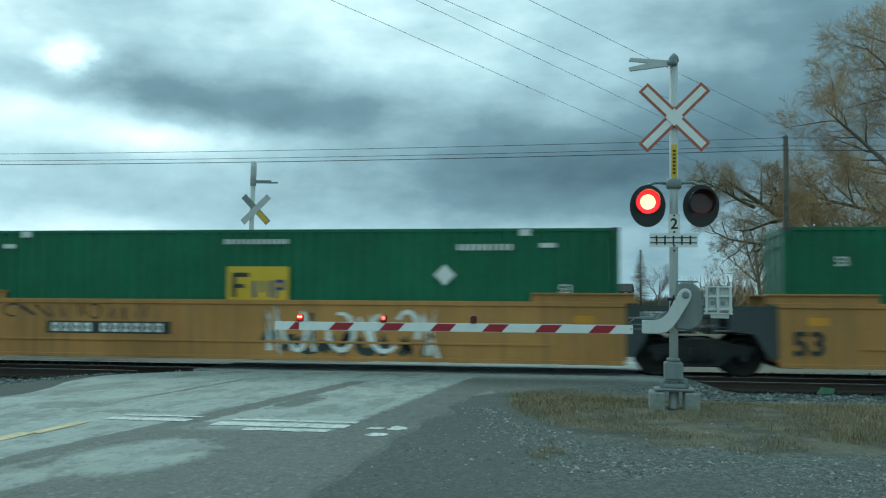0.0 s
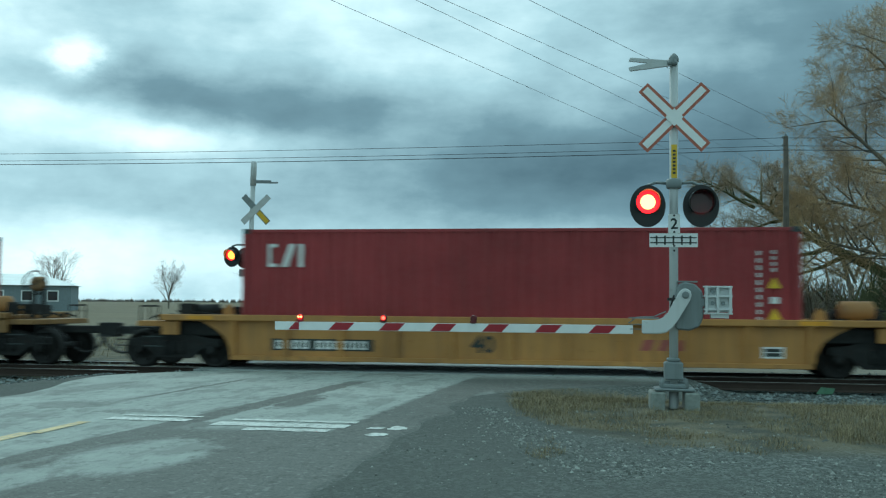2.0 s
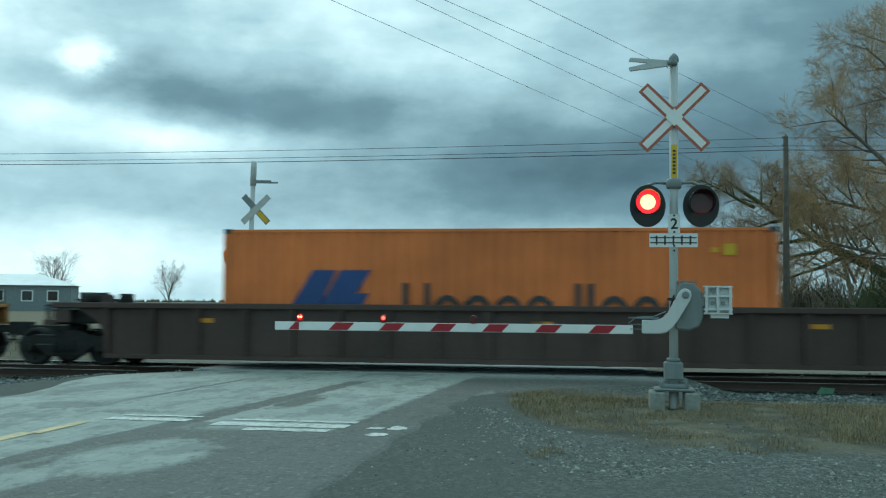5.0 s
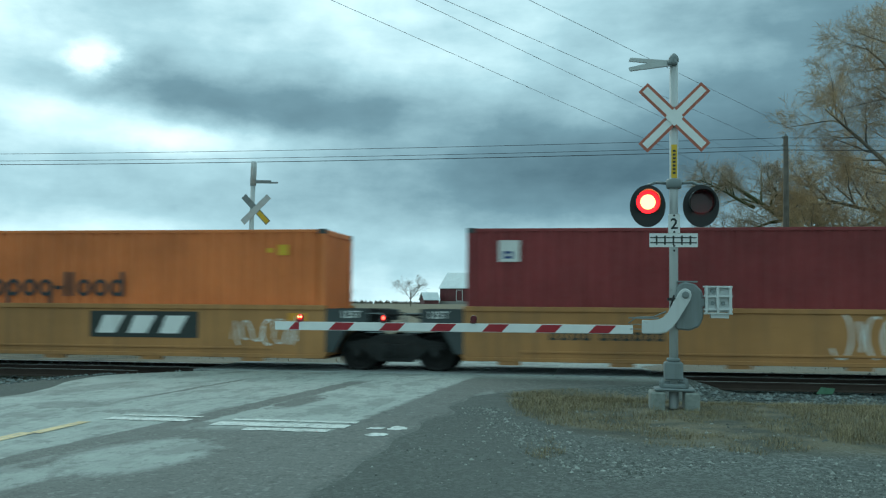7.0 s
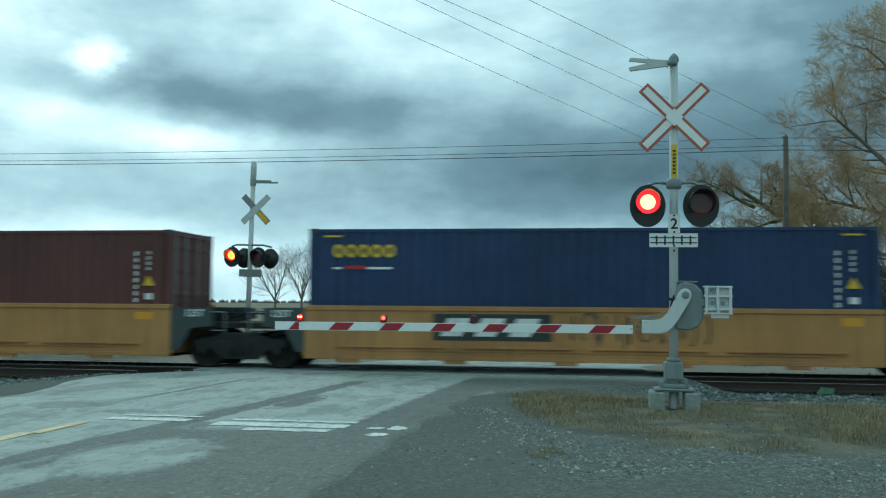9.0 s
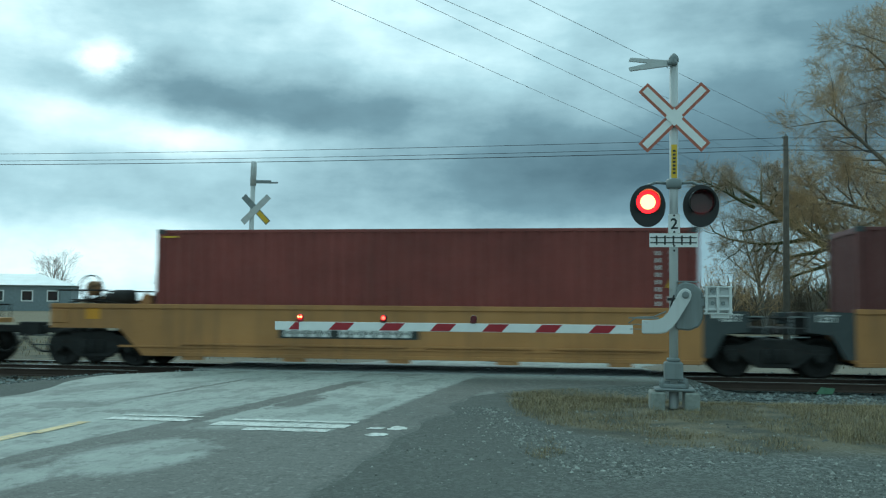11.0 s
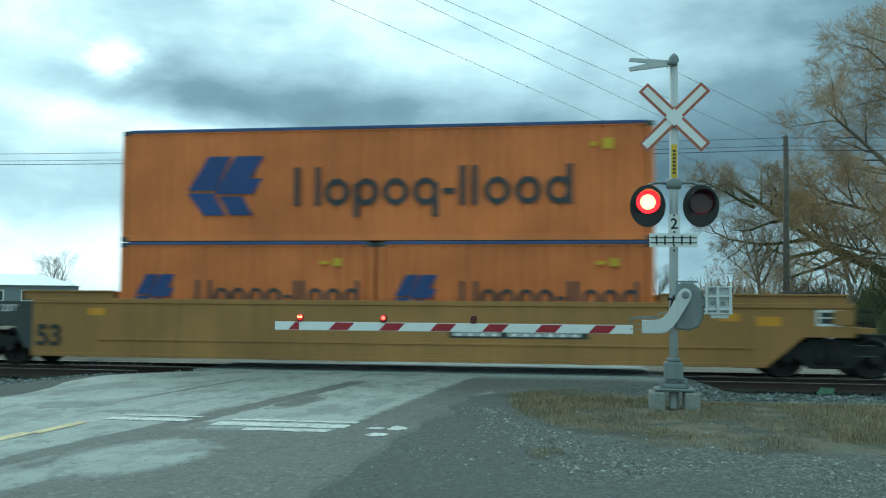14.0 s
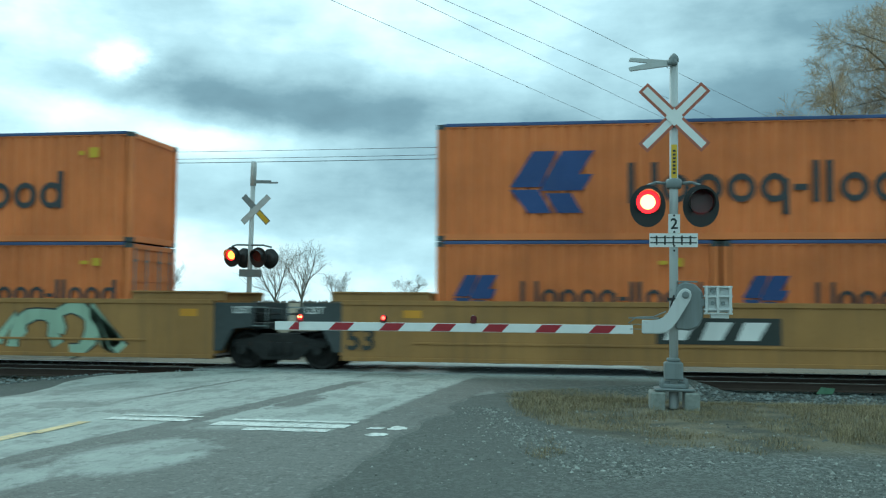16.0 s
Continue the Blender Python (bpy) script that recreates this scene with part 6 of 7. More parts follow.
def grow(rr, out, p, d, L, r, level, spec):
    """One branch and what springs from it. spec: per level (children, length ratio, spread, bend up, wobble)."""
    kids, ratio, spread, lift, wob = spec[level]
    n = 6 if level < 2 else (5 if level < 3 else 3)
    pts, rad = [Vector(p)], [r]
    cur, dirv = Vector(p), Vector(d).normalized()
    for i in range(n):
        dirv = (dirv + Vector((rr.gauss(0, wob), rr.gauss(0, wob), rr.gauss(0, wob) + lift))).normalized()
        cur = cur + dirv * (L / n)
        pts.append(cur.copy())
        rad.append(max(r * (1 - 0.75 * (i + 1) / n), 0.004))
    out.append((level, pts, rad))
    if level + 1 < len(spec):
        for c in range(kids):
            f = 0.22 + 0.78 * (c + rr.random()) / kids
            i = min(int(f * n), n - 1)
            q = pts[i].lerp(pts[i + 1], f * n - i)
            t = (pts[i + 1] - pts[i]).normalized()
            side = t.cross(Vector((rr.gauss(0, 1), rr.gauss(0, 1), rr.gauss(0, 1)))).normalized()
            grow(rr, out, q, t * (1 - spread) + side * spread, L * ratio * (1.15 - 0.5 * f) * rr.uniform(0.75, 1.2), rad[i] * 0.55, level + 1, spec)


def tree(name, label, seed, base, starts, spec, bark_m, twig_m, split=2, thin=0.0052, category="tree"):
    """starts: rows of (start, direction, length, radius) of the trunk and main stems, from the tree's foot."""
    rr = random.Random(seed)
    out = []
    for s, d, L, r in starts:
        grow(rr, out, s, d, L, r, 0, spec)
    root = thing(name, label, category, at=pose(*base))
    for nm, m, sel in (("trunk", bark_m, lambda l: l < split), ("crown", twig_m, lambda l: l >= split)):
        V, F = [], []
        for level, pts, rad in out:
            if sel(level):
                add_tube(V, F, pts, [max(x, thin) for x in rad], 7 if level == 0 else (5 if level == 1 else 3))
        me = bpy.data.meshes.new(nm)
        me.from_pydata(V, [], F)
        me.polygons.foreach_set("use_smooth", [True] * len(F))
        me.materials.append(m)
        part(nm, me, None, root)
    return root


WILLOW = [(14, 0.40, 0.55, 0.02, 0.08), (9, 0.55, 0.55, 0.02, 0.13), (8, 0.55, 0.55, 0.02, 0.16), (6, 1.05, 0.45, 0.02, 0.14), (0, 0, 0, 0.0, 0.12)]
LEAN = [(13, 0.40, 0.60, 0.03, 0.10), (9, 0.52, 0.55, 0.0, 0.14), (6, 0.60, 0.50, 0.02, 0.16), (4, 1.1, 0.42, 0.02, 0.14), (0, 0, 0, 0.0, 0.10)]
LIGHT = [(9, 0.60, 0.50, 0.06, 0.08), (7, 0.55, 0.55, 0.04, 0.12), (6, 0.50, 0.55, 0.02, 0.16), (0, 0.5, 0.5, 0.0, 0.2)]

tree("willow_tree", "tall bare willow with golden-brown twigs", 3, (18.5, 55.0, 0.2),
     [((0, 0, -0.3), (-0.04, 0, 1), 9.5, 0.42), ((-0.1, 0, 6.2), (-0.66, 0, 0.62), 8.6, 0.20), ((0.1, 0, 8.0), (-0.36, -0.1, 0.9), 9.5, 0.18), ((0, 0, 8.6), (-0.52, 0.1, 0.8), 8.5, 0.17), ((0, 0, 9.0), (-0.18, -0.1, 1), 9.5, 0.17), ((-0.1, 0, 5.0), (-0.88, 0.1, 0.30), 8.0, 0.19), ((-0.1, 0, 3.8), (-0.95, -0.1, 0.12), 8.0, 0.16), ((0.1, 0, 5.5), (0.5, 0.1, 0.9), 9.0, 0.18)], WILLOW, BARK, TWIG, thin=0.005)
tree("leaning_willow", "leaning mossy willow trunk with fanned brown twigs", 8, (17.5, 58.0, 0.2),
     [((0, 0, -0.3), (-0.40, 0, 0.9), 4.4, 0.45), ((-1.5, 0, 3.2), (-0.86, 0, 0.47), 10.5, 0.34), ((-4.5, 0.2, 4.9), (-0.40, 0.2, 0.88), 4.2, 0.17), ((-6.5, -0.2, 6.0), (-0.55, -0.1, 0.80), 3.2, 0.13), ((-5.2, 0, 5.2), (-0.97, 0.1, -0.05), 6.0, 0.13), ((-8.6, 0.1, 7.0), (-0.9, 0.1, 0.35), 3.5, 0.11)], LEAN, MOSS, DULLTWIG, split=2, thin=0.0045)
tree("bare_tree", "bare grey-brown tree behind the willows", 12, (18.5, 75.0, 0.3), [((0, 0, -0.3), (0, 0, 1), 9, 0.25), ((0, 0, 3), (-0.5, 0, 1), 6, 0.14), ((0, 0, 3.5), (0.5, 0.2, 1), 6, 0.14)], LIGHT, BARK, GREYTWIG)
tree("bare_tree", "bare grey-brown tree behind the willows", 13, (13.0, 82.0, 0.3), [((0, 0, -0.3), (0.05, 0, 1), 8, 0.22), ((0, 0, 2.5), (-0.5, 0, 1), 6, 0.12), ((0, 0, 3), (0.5, 0.2, 1), 6, 0.12)], LIGHT, BARK, GREYTWIG)
tree("bare_tree", "bare grey-brown tree behind the willows", 14, (24.0, 85.0, 0.3), [((0, 0, -0.3), (0.05, 0, 1), 9, 0.25), ((0, 0, 2.5), (-0.5, 0, 1), 7, 0.14), ((0, 0, 3), (0.5, 0.2, 1), 6, 0.12)], LIGHT, BARK, GREYTWIG)
for i, (x, y, h) in enumerate(((8.2, 62, 4.6), (10.2, 64, 5.0), (12.6, 62, 4.4), (15.6, 60, 4.8), (19, 62, 5))):
    tree("shrub", "golden-brown bare willow shrub", 30 + i, (x, y, 0.1), [((dx, dy, -0.2), (dx * 0.9, dy, 1), h * 0.8, 0.05) for dx, dy in ((-0.5, 0), (0.1, 0.3), (0.5, -0.2), (-0.1, -0.4))], [(8, 0.5, 0.4, 0.05, 0.1), (7, 0.5, 0.5, 0.02, 0.14), (6, 0.5, 0.5, 0, 0.18), (0, 0, 0, -0.04, 0.2)], BARK, TWIG if i < 2 else GREYTWIG, split=1, category="shrub")
far_spec = [(9, 0.66, 0.42, 0.05, 0.06), (6, 0.62, 0.45, 0.05, 0.10), (4, 0.8, 0.45, 0.03, 0.12), (0, 0, 0, 0.02, 0.12)]


def field_tree(px_x, y, h, seed, spread=1.0, m=None):
    az = math.atan((px_x - 784) / 1735) + yaw
    x = math.tan(az) * y
    h *= 1.15
    tree("bare_tree", "bare winter tree standing in the fields", seed, (x, y, ground_height(x, y)), [((0, 0, -0.2), (0, 0, 1), h * 0.62, h * 0.022), ((0, 0, h * 0.2), (-0.45 * spread, 0.1, 1), h * 0.6, h * 0.013), ((0, 0, h * 0.25), (0.5 * spread, -0.1, 1), h * 0.58, h * 0.013)], far_spec, BARK, m or GREYTWIG, thin=0.0005 * h + 0.00004 * y)


field_tree(488, 110, 6.6, 41)
field_tree(535, 118, 7.4, 42, 0.8)
field_tree(597, 130, 4.6, 43)
field_tree(728, 200, 5.4, 44, 1.4)
field_tree(300, 150, 6.2, 45, 0.7)
field_tree(100, 170, 8.6, 46, 0.9)
field_tree(962, 320, 15.5, 47, 1.1)
field_tree(945, 330, 13.0, 48, 1.2)
field_tree(1012, 330, 11.5, 49, 1.2, TWIG)
field_tree(1165, 240, 8.5, 51, 1.2)
field_tree(1035, 340, 12, 52, 1.3, TWIG)


def conifer(px_x, y, h, seed, thin=False):
    az = math.atan((px_x - 784) / 1735) + yaw
    x = math.tan(az) * y
    rr = random.Random(seed)
    root = thing("conifer", "dark green conifer in the farmyard" if not thin else "tall sparse larch, bare of needles", "tree", at=pose(x, y, ground_height(x, y)))
    bm = B()
    lathe(bm, [(-0.2, h * 0.02), (h * 0.98, 0.03)], "Z", (0, 0, 0), 7)
    part("trunk", bm, BARK, root)
    V, F = [], []
    for i in range(900 if not thin else 520):
        z = h * (0.06 + 0.92 * rr.random() ** 0.9)
        R = (h * (0.34 if not thin else 0.26) * (1 - z / h) ** 0.8 + 0.15) * rr.uniform(0.55, 1.1)
        a = rr.random() * 6.28
        p0 = Vector((0, 0, z))
        p1 = Vector((R * math.cos(a), R * math.sin(a), z - R * rr.uniform(0.05, 0.5) * (1 if not thin else -0.3)))
        if thin:
            add_tube(V, F, [p0, p0.lerp(p1, 0.5), p1], [0.05, 0.035, 0.02], 3)
        else:
            s = Vector((-math.sin(a), math.cos(a), 0)) * R * 0.45
            k = len(V)
            V += [tuple(p0), tuple(p0.lerp(p1, 0.8) + s), tuple(p1), tuple(p0.lerp(p1, 0.8) - s), tuple(p0.lerp(p1, 0.55) + Vector((0, 0, -R * 0.18)))]
            F += [(k, k + 1, k + 2), (k, k + 2, k + 3), (k, k + 4, k + 1), (k + 1, k + 4, k + 2), (k + 2, k + 4, k + 3), (k + 3, k + 4, k)]
    me = bpy.data.meshes.new("crown")
    me.from_pydata(V, [], F)
    me.materials.append(FIR if not thin else GREYTWIG)
    part("crown", me, None, root)


conifer(985, 305, 11.0, 61)
conifer(971, 310, 9.5, 62)
conifer(960, 312, 8.5, 65)
conifer(1030, 300, 10.2, 63)
conifer(1040, 304, 6.5, 66)
conifer(1134, 250, 14.4, 64, True)


# ---- farm buildings ----
BARNRED = paint("barn_red_boards", (0.10, 0.017, 0.022), amount=0.3)
TIN = paint("pale_tin_roof", (0.66, 0.72, 0.74), amount=0.15, rough=0.4, fade=0.1)
SHINGLE = plain("dark_shingles", (0.055, 0.05, 0.052), 0.9, 0, 0.3, 3)
BRICKW = plain("dark_brick_wall", (0.075, 0.036, 0.032), 0.9, 0, 0.3, 8)
SIDING = plain("white_siding", (0.70, 0.72, 0.72), 0.7, 0, 0.08, 3)
GREYSIDE = plain("blue_grey_siding", (0.20, 0.24, 0.26), 0.7, 0, 0.15, 3)
STONEW = plain("fieldstone_base", (0.30, 0.29, 0.27), 0.95, 0, 0.3, 5)
m_, t_, b_ = nodes("window_glass", 0.08)
b_.inputs["Base Color"].default_value = (0.03, 0.035, 0.04, 1)
GLASSD = m_


def gabled(name, label, x, y, turn, L, Wd, eave, ridge, wall_m, roof_m, gambrel=False, over=0.35, category="house"):
    """A building with a ridge along its local x, its front towards -y."""
    z = ground_height(x, y)
    h = thing(name, label, category, at=pose(x, y, z, 0, 0, turn))
    t = 0.25
    for s in (-1, 1):
        bm = B()
        box(bm, -L / 2, L / 2, *sorted((s * (Wd / 2 - t), s * Wd / 2)), -0.5, eave)
        part("wall", bm, wall_m, h)
        bm = B()
        prof = [(-Wd / 2 + t, -0.5), (Wd / 2 - t, -0.5), (Wd / 2 - t, eave)]
        prof += [(Wd * 0.30, eave + (ridge - eave) * 0.62)] if gambrel else []
        prof += [(0, ridge - 0.15)]
        prof += [(-Wd * 0.30, eave + (ridge - eave) * 0.62)] if gambrel else []
        prof += [(-Wd / 2 + t, eave)]
        prism(bm, prof, *sorted((s * (L / 2 - t), s * L / 2)), "X")
        part("gable", bm, wall_m, h)
        bm = B()
        mid = [(s * Wd * 0.30, eave + (ridge - eave) * 0.66)] if gambrel else []
        path = [(s * (Wd / 2 + over), eave - 0.15)] + mid + [(0, ridge)]
        pts = path + [(p[0], p[1] + 0.16) for p in path[::-1]]
        prism(bm, pts, -L / 2 - over, L / 2 + over, "X")
        part("roof", bm, roof_m, h)
    return h


def opening(h, x, z0, z1, w, yface, name="window", frame=None, axis="Y"):
    bm = B()
    f = 0.16
    for a, b, c, d in ((x - w / 2 - f, x - w / 2, z0, z1), (x + w / 2, x + w / 2 + f, z0, z1), (x - w / 2 - f, x + w / 2 + f, z1, z1 + f), (x - w / 2 - f, x + w / 2 + f, z0 - f, z0)):
        if axis == "Y":
            box(bm, a, b, yface - 0.10, yface + 0.05, c, d)
        else:
            box(bm, yface - 0.05, yface + 0.10, a, b, c, d)
    win = part(name, bm, frame or SIDING, h, "white-framed opening")
    bm = B()
    if axis == "Y":
        box(bm, x - w / 2, x + w / 2, yface - 0.03, yface + 0.02, z0, z1)
    else:
        box(bm, yface - 0.02, yface + 0.03, x - w / 2, x + w / 2, z0, z1)
    part("pane" if name == "window" else "leaf", bm, GLASSD if name == "window" else BARNRED, win)


barn = gabled("barn", "dark red barn with a pale tin roof", -34.8, 304, -18, 25.5, 11.5, 5.0, 9.8, BARNRED, TIN, False, category="barn")
for x in (-6.0, 4.3):
    opening(barn, x, 1.1, 4.3, 1.9, -5.75, "door")
for x in (-2.0, 0.8):
    opening(barn, x, 2.7, 3.0, 0.5, -5.75)
for s in (-1, 1):
    bm = B()
    box(bm, 12.60, 12.80, *sorted((s * 5.55, s * 5.80)), 0, 4.8)
    part("corner_board", bm, SIDING, barn, "white corner board")
bm = B()
box(bm, -12.9, 12.9, -5.95, -5.76, -0.5, 0.95)
part("stone_base", bm, STONEW, barn, "grey fieldstone base")
shed = gabled("shed", "small red shed with a pale roof beside the barn", -51.6, 300, 25, 4.6, 5.6, 1.3, 3.5, BARNRED, TIN, category="shed")
house = gabled("farmhouse", "two-storey dark brick farmhouse with a chimney", 6.0, 300, -8, 8.2, 8.0, 4.2, 6.4, BRICKW, SHINGLE)
for x in (-2.6, 0.2, 2.8):
    for z in (0.7, 2.6):
        opening(house, x, z, z + 1.1, 0.7, -4.0)
bm = B()
box(bm, -4.1, -3.4, -0.4, 0.4, 3.5, 8.2)
part("chimney", bm, BRICKW, house)
for px_, L_, yy in ((1010, 5.5, 296), (1046, 9.5, 292)):
    xx = math.tan(math.atan((px_ - 784) / 1735) + yaw) * yy
    b2 = gabled("bungalow", "low white house with a grey roof", xx, yy, 6, L_, 6.0, 2.3, 3.7, SIDING, SHINGLE)
    opening(b2, -L_ * 0.22, 0.9, 1.9, 1.1, -3.0)
    opening(b2, L_ * 0.2, 0.0, 2.0, 0.9, -3.0)
# blue-grey building with a hipped roof
gz = ground_height(-76, 122)
gh_ = thing("grey_building", "blue-grey house with a pale hipped roof beyond the track", "house", at=pose(-78.8, 124, gz + 0.3, 0, 0, 24))
bm = B()
box(bm, -7.5, 7.5, -5, 5, -0.5, 3.2)
part("wall", bm, GREYSIDE, gh_)
bm = B()
vs = [bm.verts.new(p) for p in ((-8, -5.5, 3.1), (8, -5.5, 3.1), (8, 5.5, 3.1), (-8, 5.5, 3.1), (-3, 0, 4.7), (3, 0, 4.7))]
for f in ((0, 1, 5, 4), (1, 2, 5), (2, 3, 4, 5), (3, 0, 4), (3, 2, 1, 0)):
    bm.faces.new([vs[i] for i in f])
part("roof", bm, TIN, gh_)
for x in (-5.0, -1.6, 2.0, 5.2):
    opening(gh_, x, 1.1, 2.3, 1.2, -5.0)


# ---- far woods along the horizon ----
def far_woods(name, y, x0, x1, hmin, hmax, seed, m, label):
    rr = random.Random(seed)
    V, F = [], []
    x = x0
    while x < x1:
        h = rr.uniform(hmin, hmax)
        w = h * rr.uniform(0.35, 0.6)
        yy = y + rr.uniform(-15, 15)
        z = ground_height(x, yy)
        for i in range(64):
            a = rr.random() * 3.14
            q = Vector((x + w * math.cos(a) * rr.random(), yy, z + h * (0.35 + 0.65 * math.sin(a) * rr.random())))
            bx = x + rr.uniform(-w, w)
            add_tube(V, F, [Vector((bx, yy, z)), Vector((bx, yy, z + h * 0.2)).lerp(q, 0.4), q], [0.10, 0.06, 0.025], 3)
        x += w * rr.uniform(0.3, 0.9)
    me = bpy.data.meshes.new(name)
    me.from_pydata(V, [], F)
    me.materials.append(m)
    tagged(new(name, me), label, "woods", kind="stuff")


far_woods("far_woods", 950, -760, -180, 2, 5, 71, GREYTWIG, "low hazy line of bare woods on the horizon")
far_woods("far_woods", 1000, -280, 260, 2, 4, 72, GREYTWIG, "low hazy line of bare woods on the horizon")
far_woods("far_hedge", 330, -40, 30, 2, 5, 73, GREYTWIG, "bare hedge and scrub round the farm")
far_woods("scrub", 68, 14.5, 34, 3.0, 5.5, 75, MOSS, "dark tangled scrub behind the willows")
far_woods("scrub", 74, 8, 34, 2.5, 4.5, 76, GREYTWIG, "dark tangled scrub behind the willows")
far_woods("far_hedge", 140, 12, 70, 3, 6, 74, GREYTWIG, "bare scrub behind the willows")


# ---- the sky beyond ----
def cloud_material():
    m = bpy.data.materials.new("cloud_sky")
    m.use_nodes = True
    m.cycles.emission_sampling = "NONE"
    t = m.node_tree
    t.nodes.remove(t.nodes["Principled BSDF"])
    em = t.nodes.new("ShaderNodeEmission")
    t.links.new(em.outputs[0], t.nodes["Material Output"].inputs[0])
    c = t.nodes.new("ShaderNodeTexCoord")
    sep = t.nodes.new("ShaderNodeSeparateXYZ")
    t.links.new(c.outputs["Object"], sep.inputs[0])
    az = mathn(t, "ARCTAN2", sep.outputs[0], sep.outputs[1])
    el = mathn(t, "DIVIDE", sep.outputs[2], 1900.0)
    com = t.nodes.new("ShaderNodeCombineXYZ")
    t.links.new(az, com.inputs[0])
    t.links.new(el, com.inputs[1])

    def fbm(sx, sy, scale, detail, rough, off):
        mp = t.nodes.new("ShaderNodeMapping")
        mp.inputs["Scale"].default_value = (sx, sy, 1)
        mp.inputs["Location"].default_value = (off, off * 0.7, 0)
        t.links.new(com.outputs[0], mp.inputs[0])
        return noise_tex(t, mp.outputs[0], scale, detail, rough)
    w1 = mathn(t, "MULTIPLY_ADD", fbm(1, 1.5, 9, 7, 0.62, 0.3), 0.10, -0.05)
    w2 = mathn(t, "MULTIPLY_ADD", fbm(1, 1.5, 9, 7, 0.62, 4.1), 0.07, -0.035)
    # across: 0 to 1 from left to right of the view at the start; up: 0 at the horizon to 1 at its top
    a = mathn(t, "ADD", mathn(t, "MULTIPLY_ADD", az, 1.107, 0.674), w1)
    e = mathn(t, "ADD", mathn(t, "MULTIPLY", el, 3.21), mathn(t, "MULTIPLY", w2, 1.6))
    L = mathn(t, "MULTIPLY_ADD", fbm(1, 1.5, 8, 6, 0.48, 2.0), 0.40, 0.45)
    L = mathn(t, "ADD", L, mathn(t, "MULTIPLY_ADD", fbm(1, 1.4, 26, 4, 0.5, 7.0), 0.15, -0.075))
    L = mathn(t, "ADD", L, mathn(t, "MULTIPLY_ADD", fbm(0.8, 2.6, 13, 6, 0.58, 11.0), 0.22, -0.11))
    for ca, ce, sa, se, amp in CLOUDS:
        da = mathn(t, "MULTIPLY", mathn(t, "SUBTRACT", a, ca), 1 / sa)
        de = mathn(t, "MULTIPLY", mathn(t, "SUBTRACT", e, ce), 1 / se)
        q = mathn(t, "ADD", mathn(t, "MULTIPLY", da, da), mathn(t, "MULTIPLY", de, de))
        g = mathn(t, "POWER", 2.718, mathn(t, "MULTIPLY", q, -1.0))
        L = mathn(t, "ADD", L, mathn(t, "MULTIPLY", g, amp))
    col = ramp(t, L, [(0.0, (0.10, 0.150, 0.182)), (0.35, (0.208, 0.292, 0.336)), (0.65, (0.49, 0.615, 0.655)), (1.0, (1.06, 1.14, 1.13))])
    t.links.new(col, em.inputs[0])
    em.inputs[1].default_value = 1.0
    return m


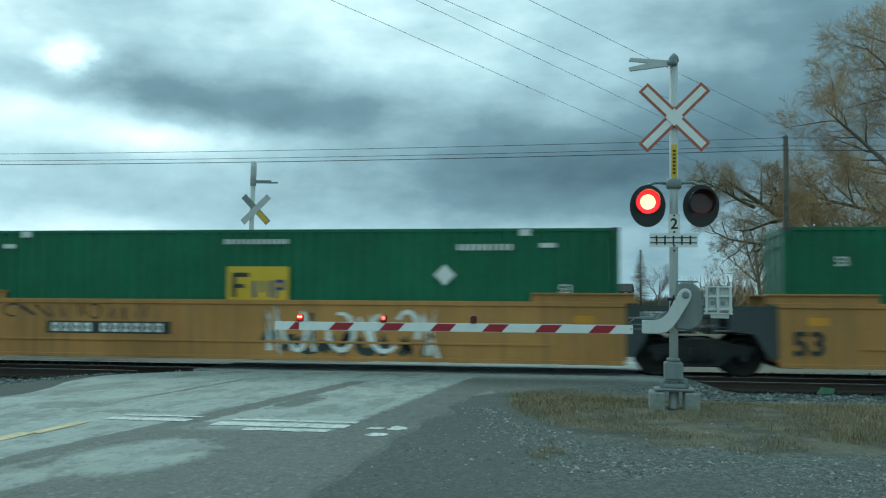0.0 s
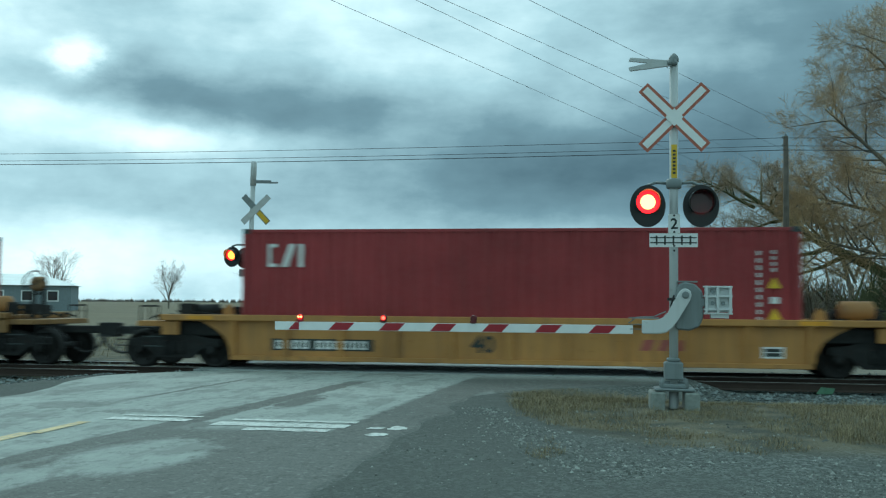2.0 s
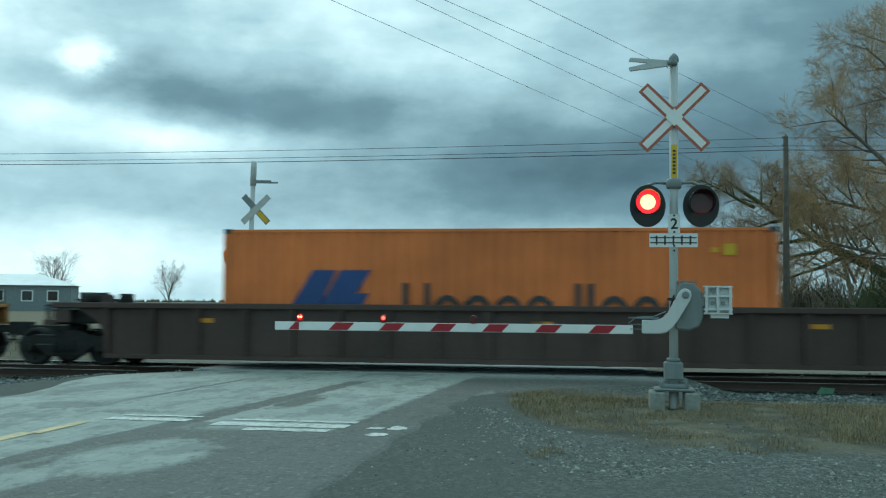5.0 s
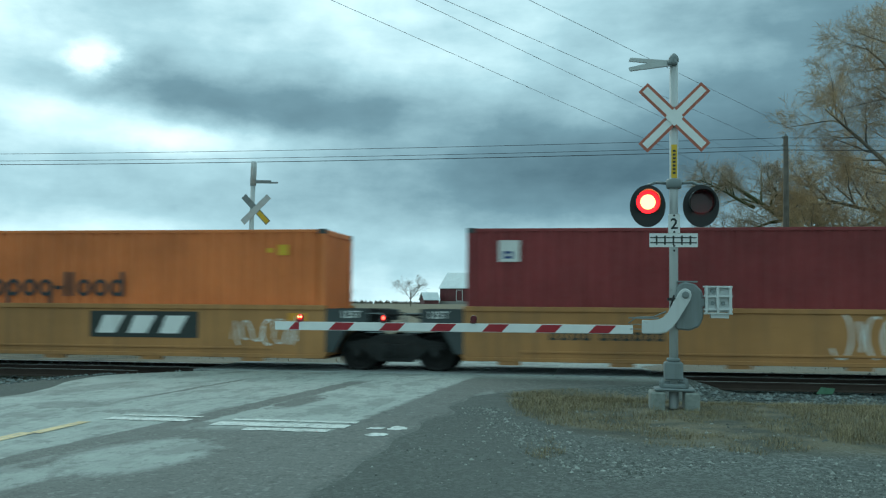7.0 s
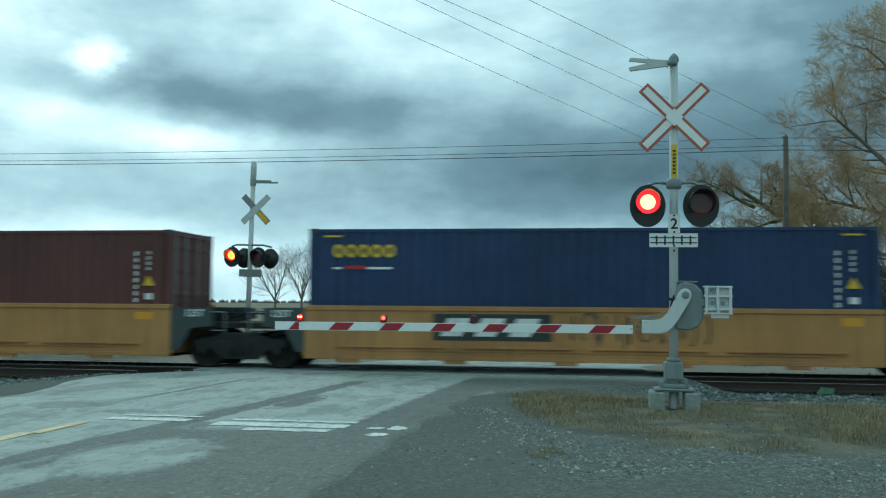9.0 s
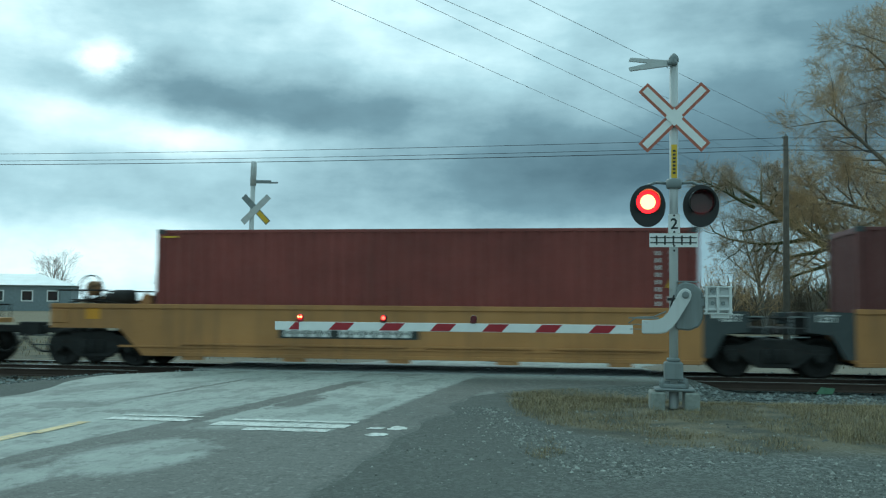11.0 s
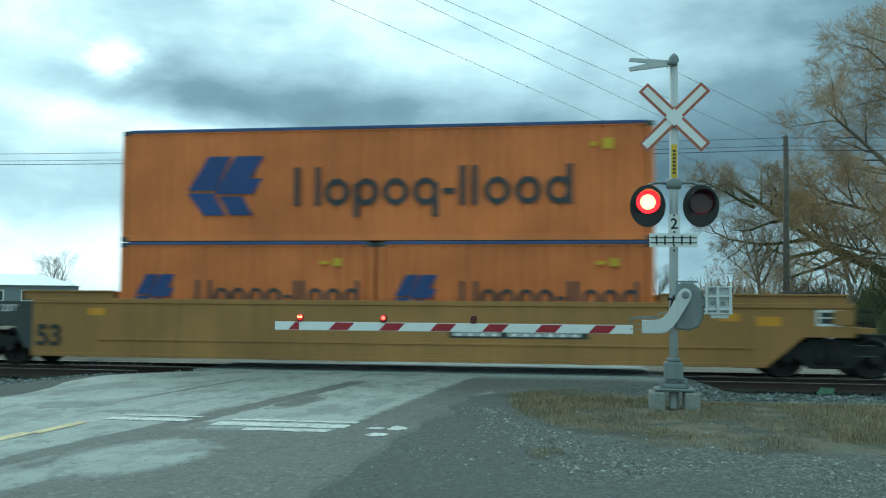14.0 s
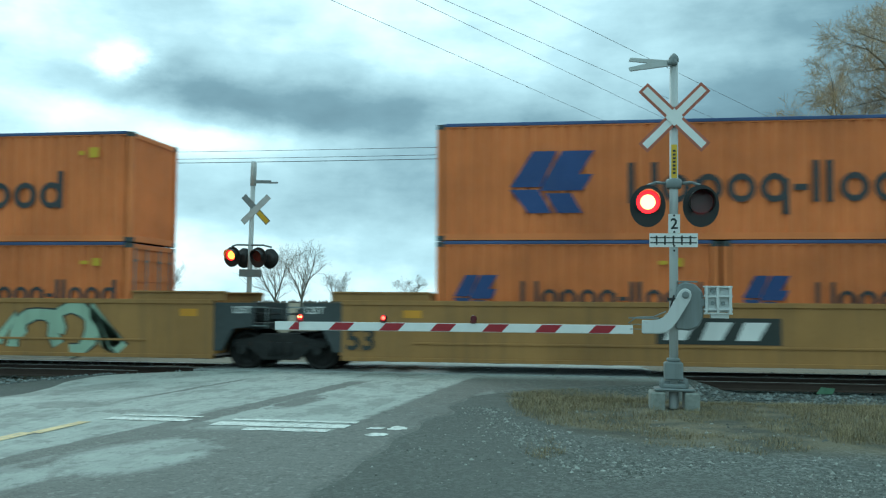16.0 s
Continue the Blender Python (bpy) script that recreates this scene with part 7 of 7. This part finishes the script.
CLOUDS = ((0.088, 0.76, 0.026, 0.055, 0.55), (0.00, 0.90, 0.05, 0.14, 0.26), (0.16, 0.68, 0.12, 0.09, -0.26), (0.36, 0.64, 0.16, 0.10, -0.28),
          (0.60, 0.42, 0.26, 0.16, -0.36), (1.00, 0.74, 0.25, 0.42, -0.45), (0.86, 0.50, 0.14, 0.16, -0.18), (0.66, 0.48, 0.18, 0.17, -0.21), (0.06, 0.60, 0.10, 0.05, 0.26), (0.19, 0.52, 0.13, 0.05, 0.34), (0.08, 0.14, 0.22, 0.15, 0.30),
          (0.38, 1.0, 0.12, 0.22, 0.20), (0.58, 0.85, 0.12, 0.16, 0.10), (0.44, 0.02, 0.12, 0.07, 0.25), (0.62, 0.22, 0.16, 0.05, 0.06), (0.30, 0.30, 0.22, 0.07, -0.12),
          (0.75, 0.12, 0.20, 0.14, -0.10))
bm = B()
nseg, R_ = 48, 1900.0
ring0, ring1 = [], []
for i in range(nseg + 1):
    a_ = radians(-60 + 110 * i / nseg)
    ring0.append(bm.verts.new((R_ * math.sin(a_), R_ * math.cos(a_), -30)))
    ring1.append(bm.verts.new((R_ * math.sin(a_), R_ * math.cos(a_), 1200)))
for i in range(nseg):
    bm.faces.new((ring0[i], ring1[i], ring1[i + 1], ring0[i + 1])).smooth = True
me_ = bpy.data.meshes.new("sky_backdrop")
bm.to_mesh(me_)
bm.free()
me_.materials.append(cloud_material())
backdrop = tagged(new("sky_backdrop", me_), "dark drifting rain clouds with bright breaks", "sky", kind="structure")


# ---- what moves ----
def train_shift(t):
    u = (t - 8) / 8
    s = 109.037 * u - 0.41976 * u * u - 0.10949 * u ** 3
    if abs(t - 15.5) < 0.01:
        s -= 0.36
    return s


def motions():
    times = [0.5 * i for i in range(33)]
    times = sorted(times + [15.4, 15.6])
    for ob, xi, z in MOVED:
        walk(ob, [(t, pose(xi + train_shift(t), TRACK, z)) for t in times])
    walk(backdrop, [(0.0, pose(0, 0, 1.49)), (16.0, pose(0, 0, 1.49, 0, 0, -2.6))])
    # wheels roll with the train
    steps = [i / FPS for i in range(16 * FPS + 1)]
    for ws, dx in SPINNING:
        walk(ws, [(t, pose(dx, 0, 0.432, 0, math.degrees((109.037 * (t - 8) / 8) / 0.432) % 360, 0)) for t in steps])
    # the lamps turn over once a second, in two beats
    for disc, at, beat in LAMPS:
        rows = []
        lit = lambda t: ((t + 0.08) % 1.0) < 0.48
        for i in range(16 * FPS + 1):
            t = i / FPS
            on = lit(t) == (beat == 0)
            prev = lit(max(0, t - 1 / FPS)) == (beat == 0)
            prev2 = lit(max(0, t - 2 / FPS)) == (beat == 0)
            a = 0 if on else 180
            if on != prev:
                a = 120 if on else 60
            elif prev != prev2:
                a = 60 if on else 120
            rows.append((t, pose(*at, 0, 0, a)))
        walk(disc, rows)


motions()
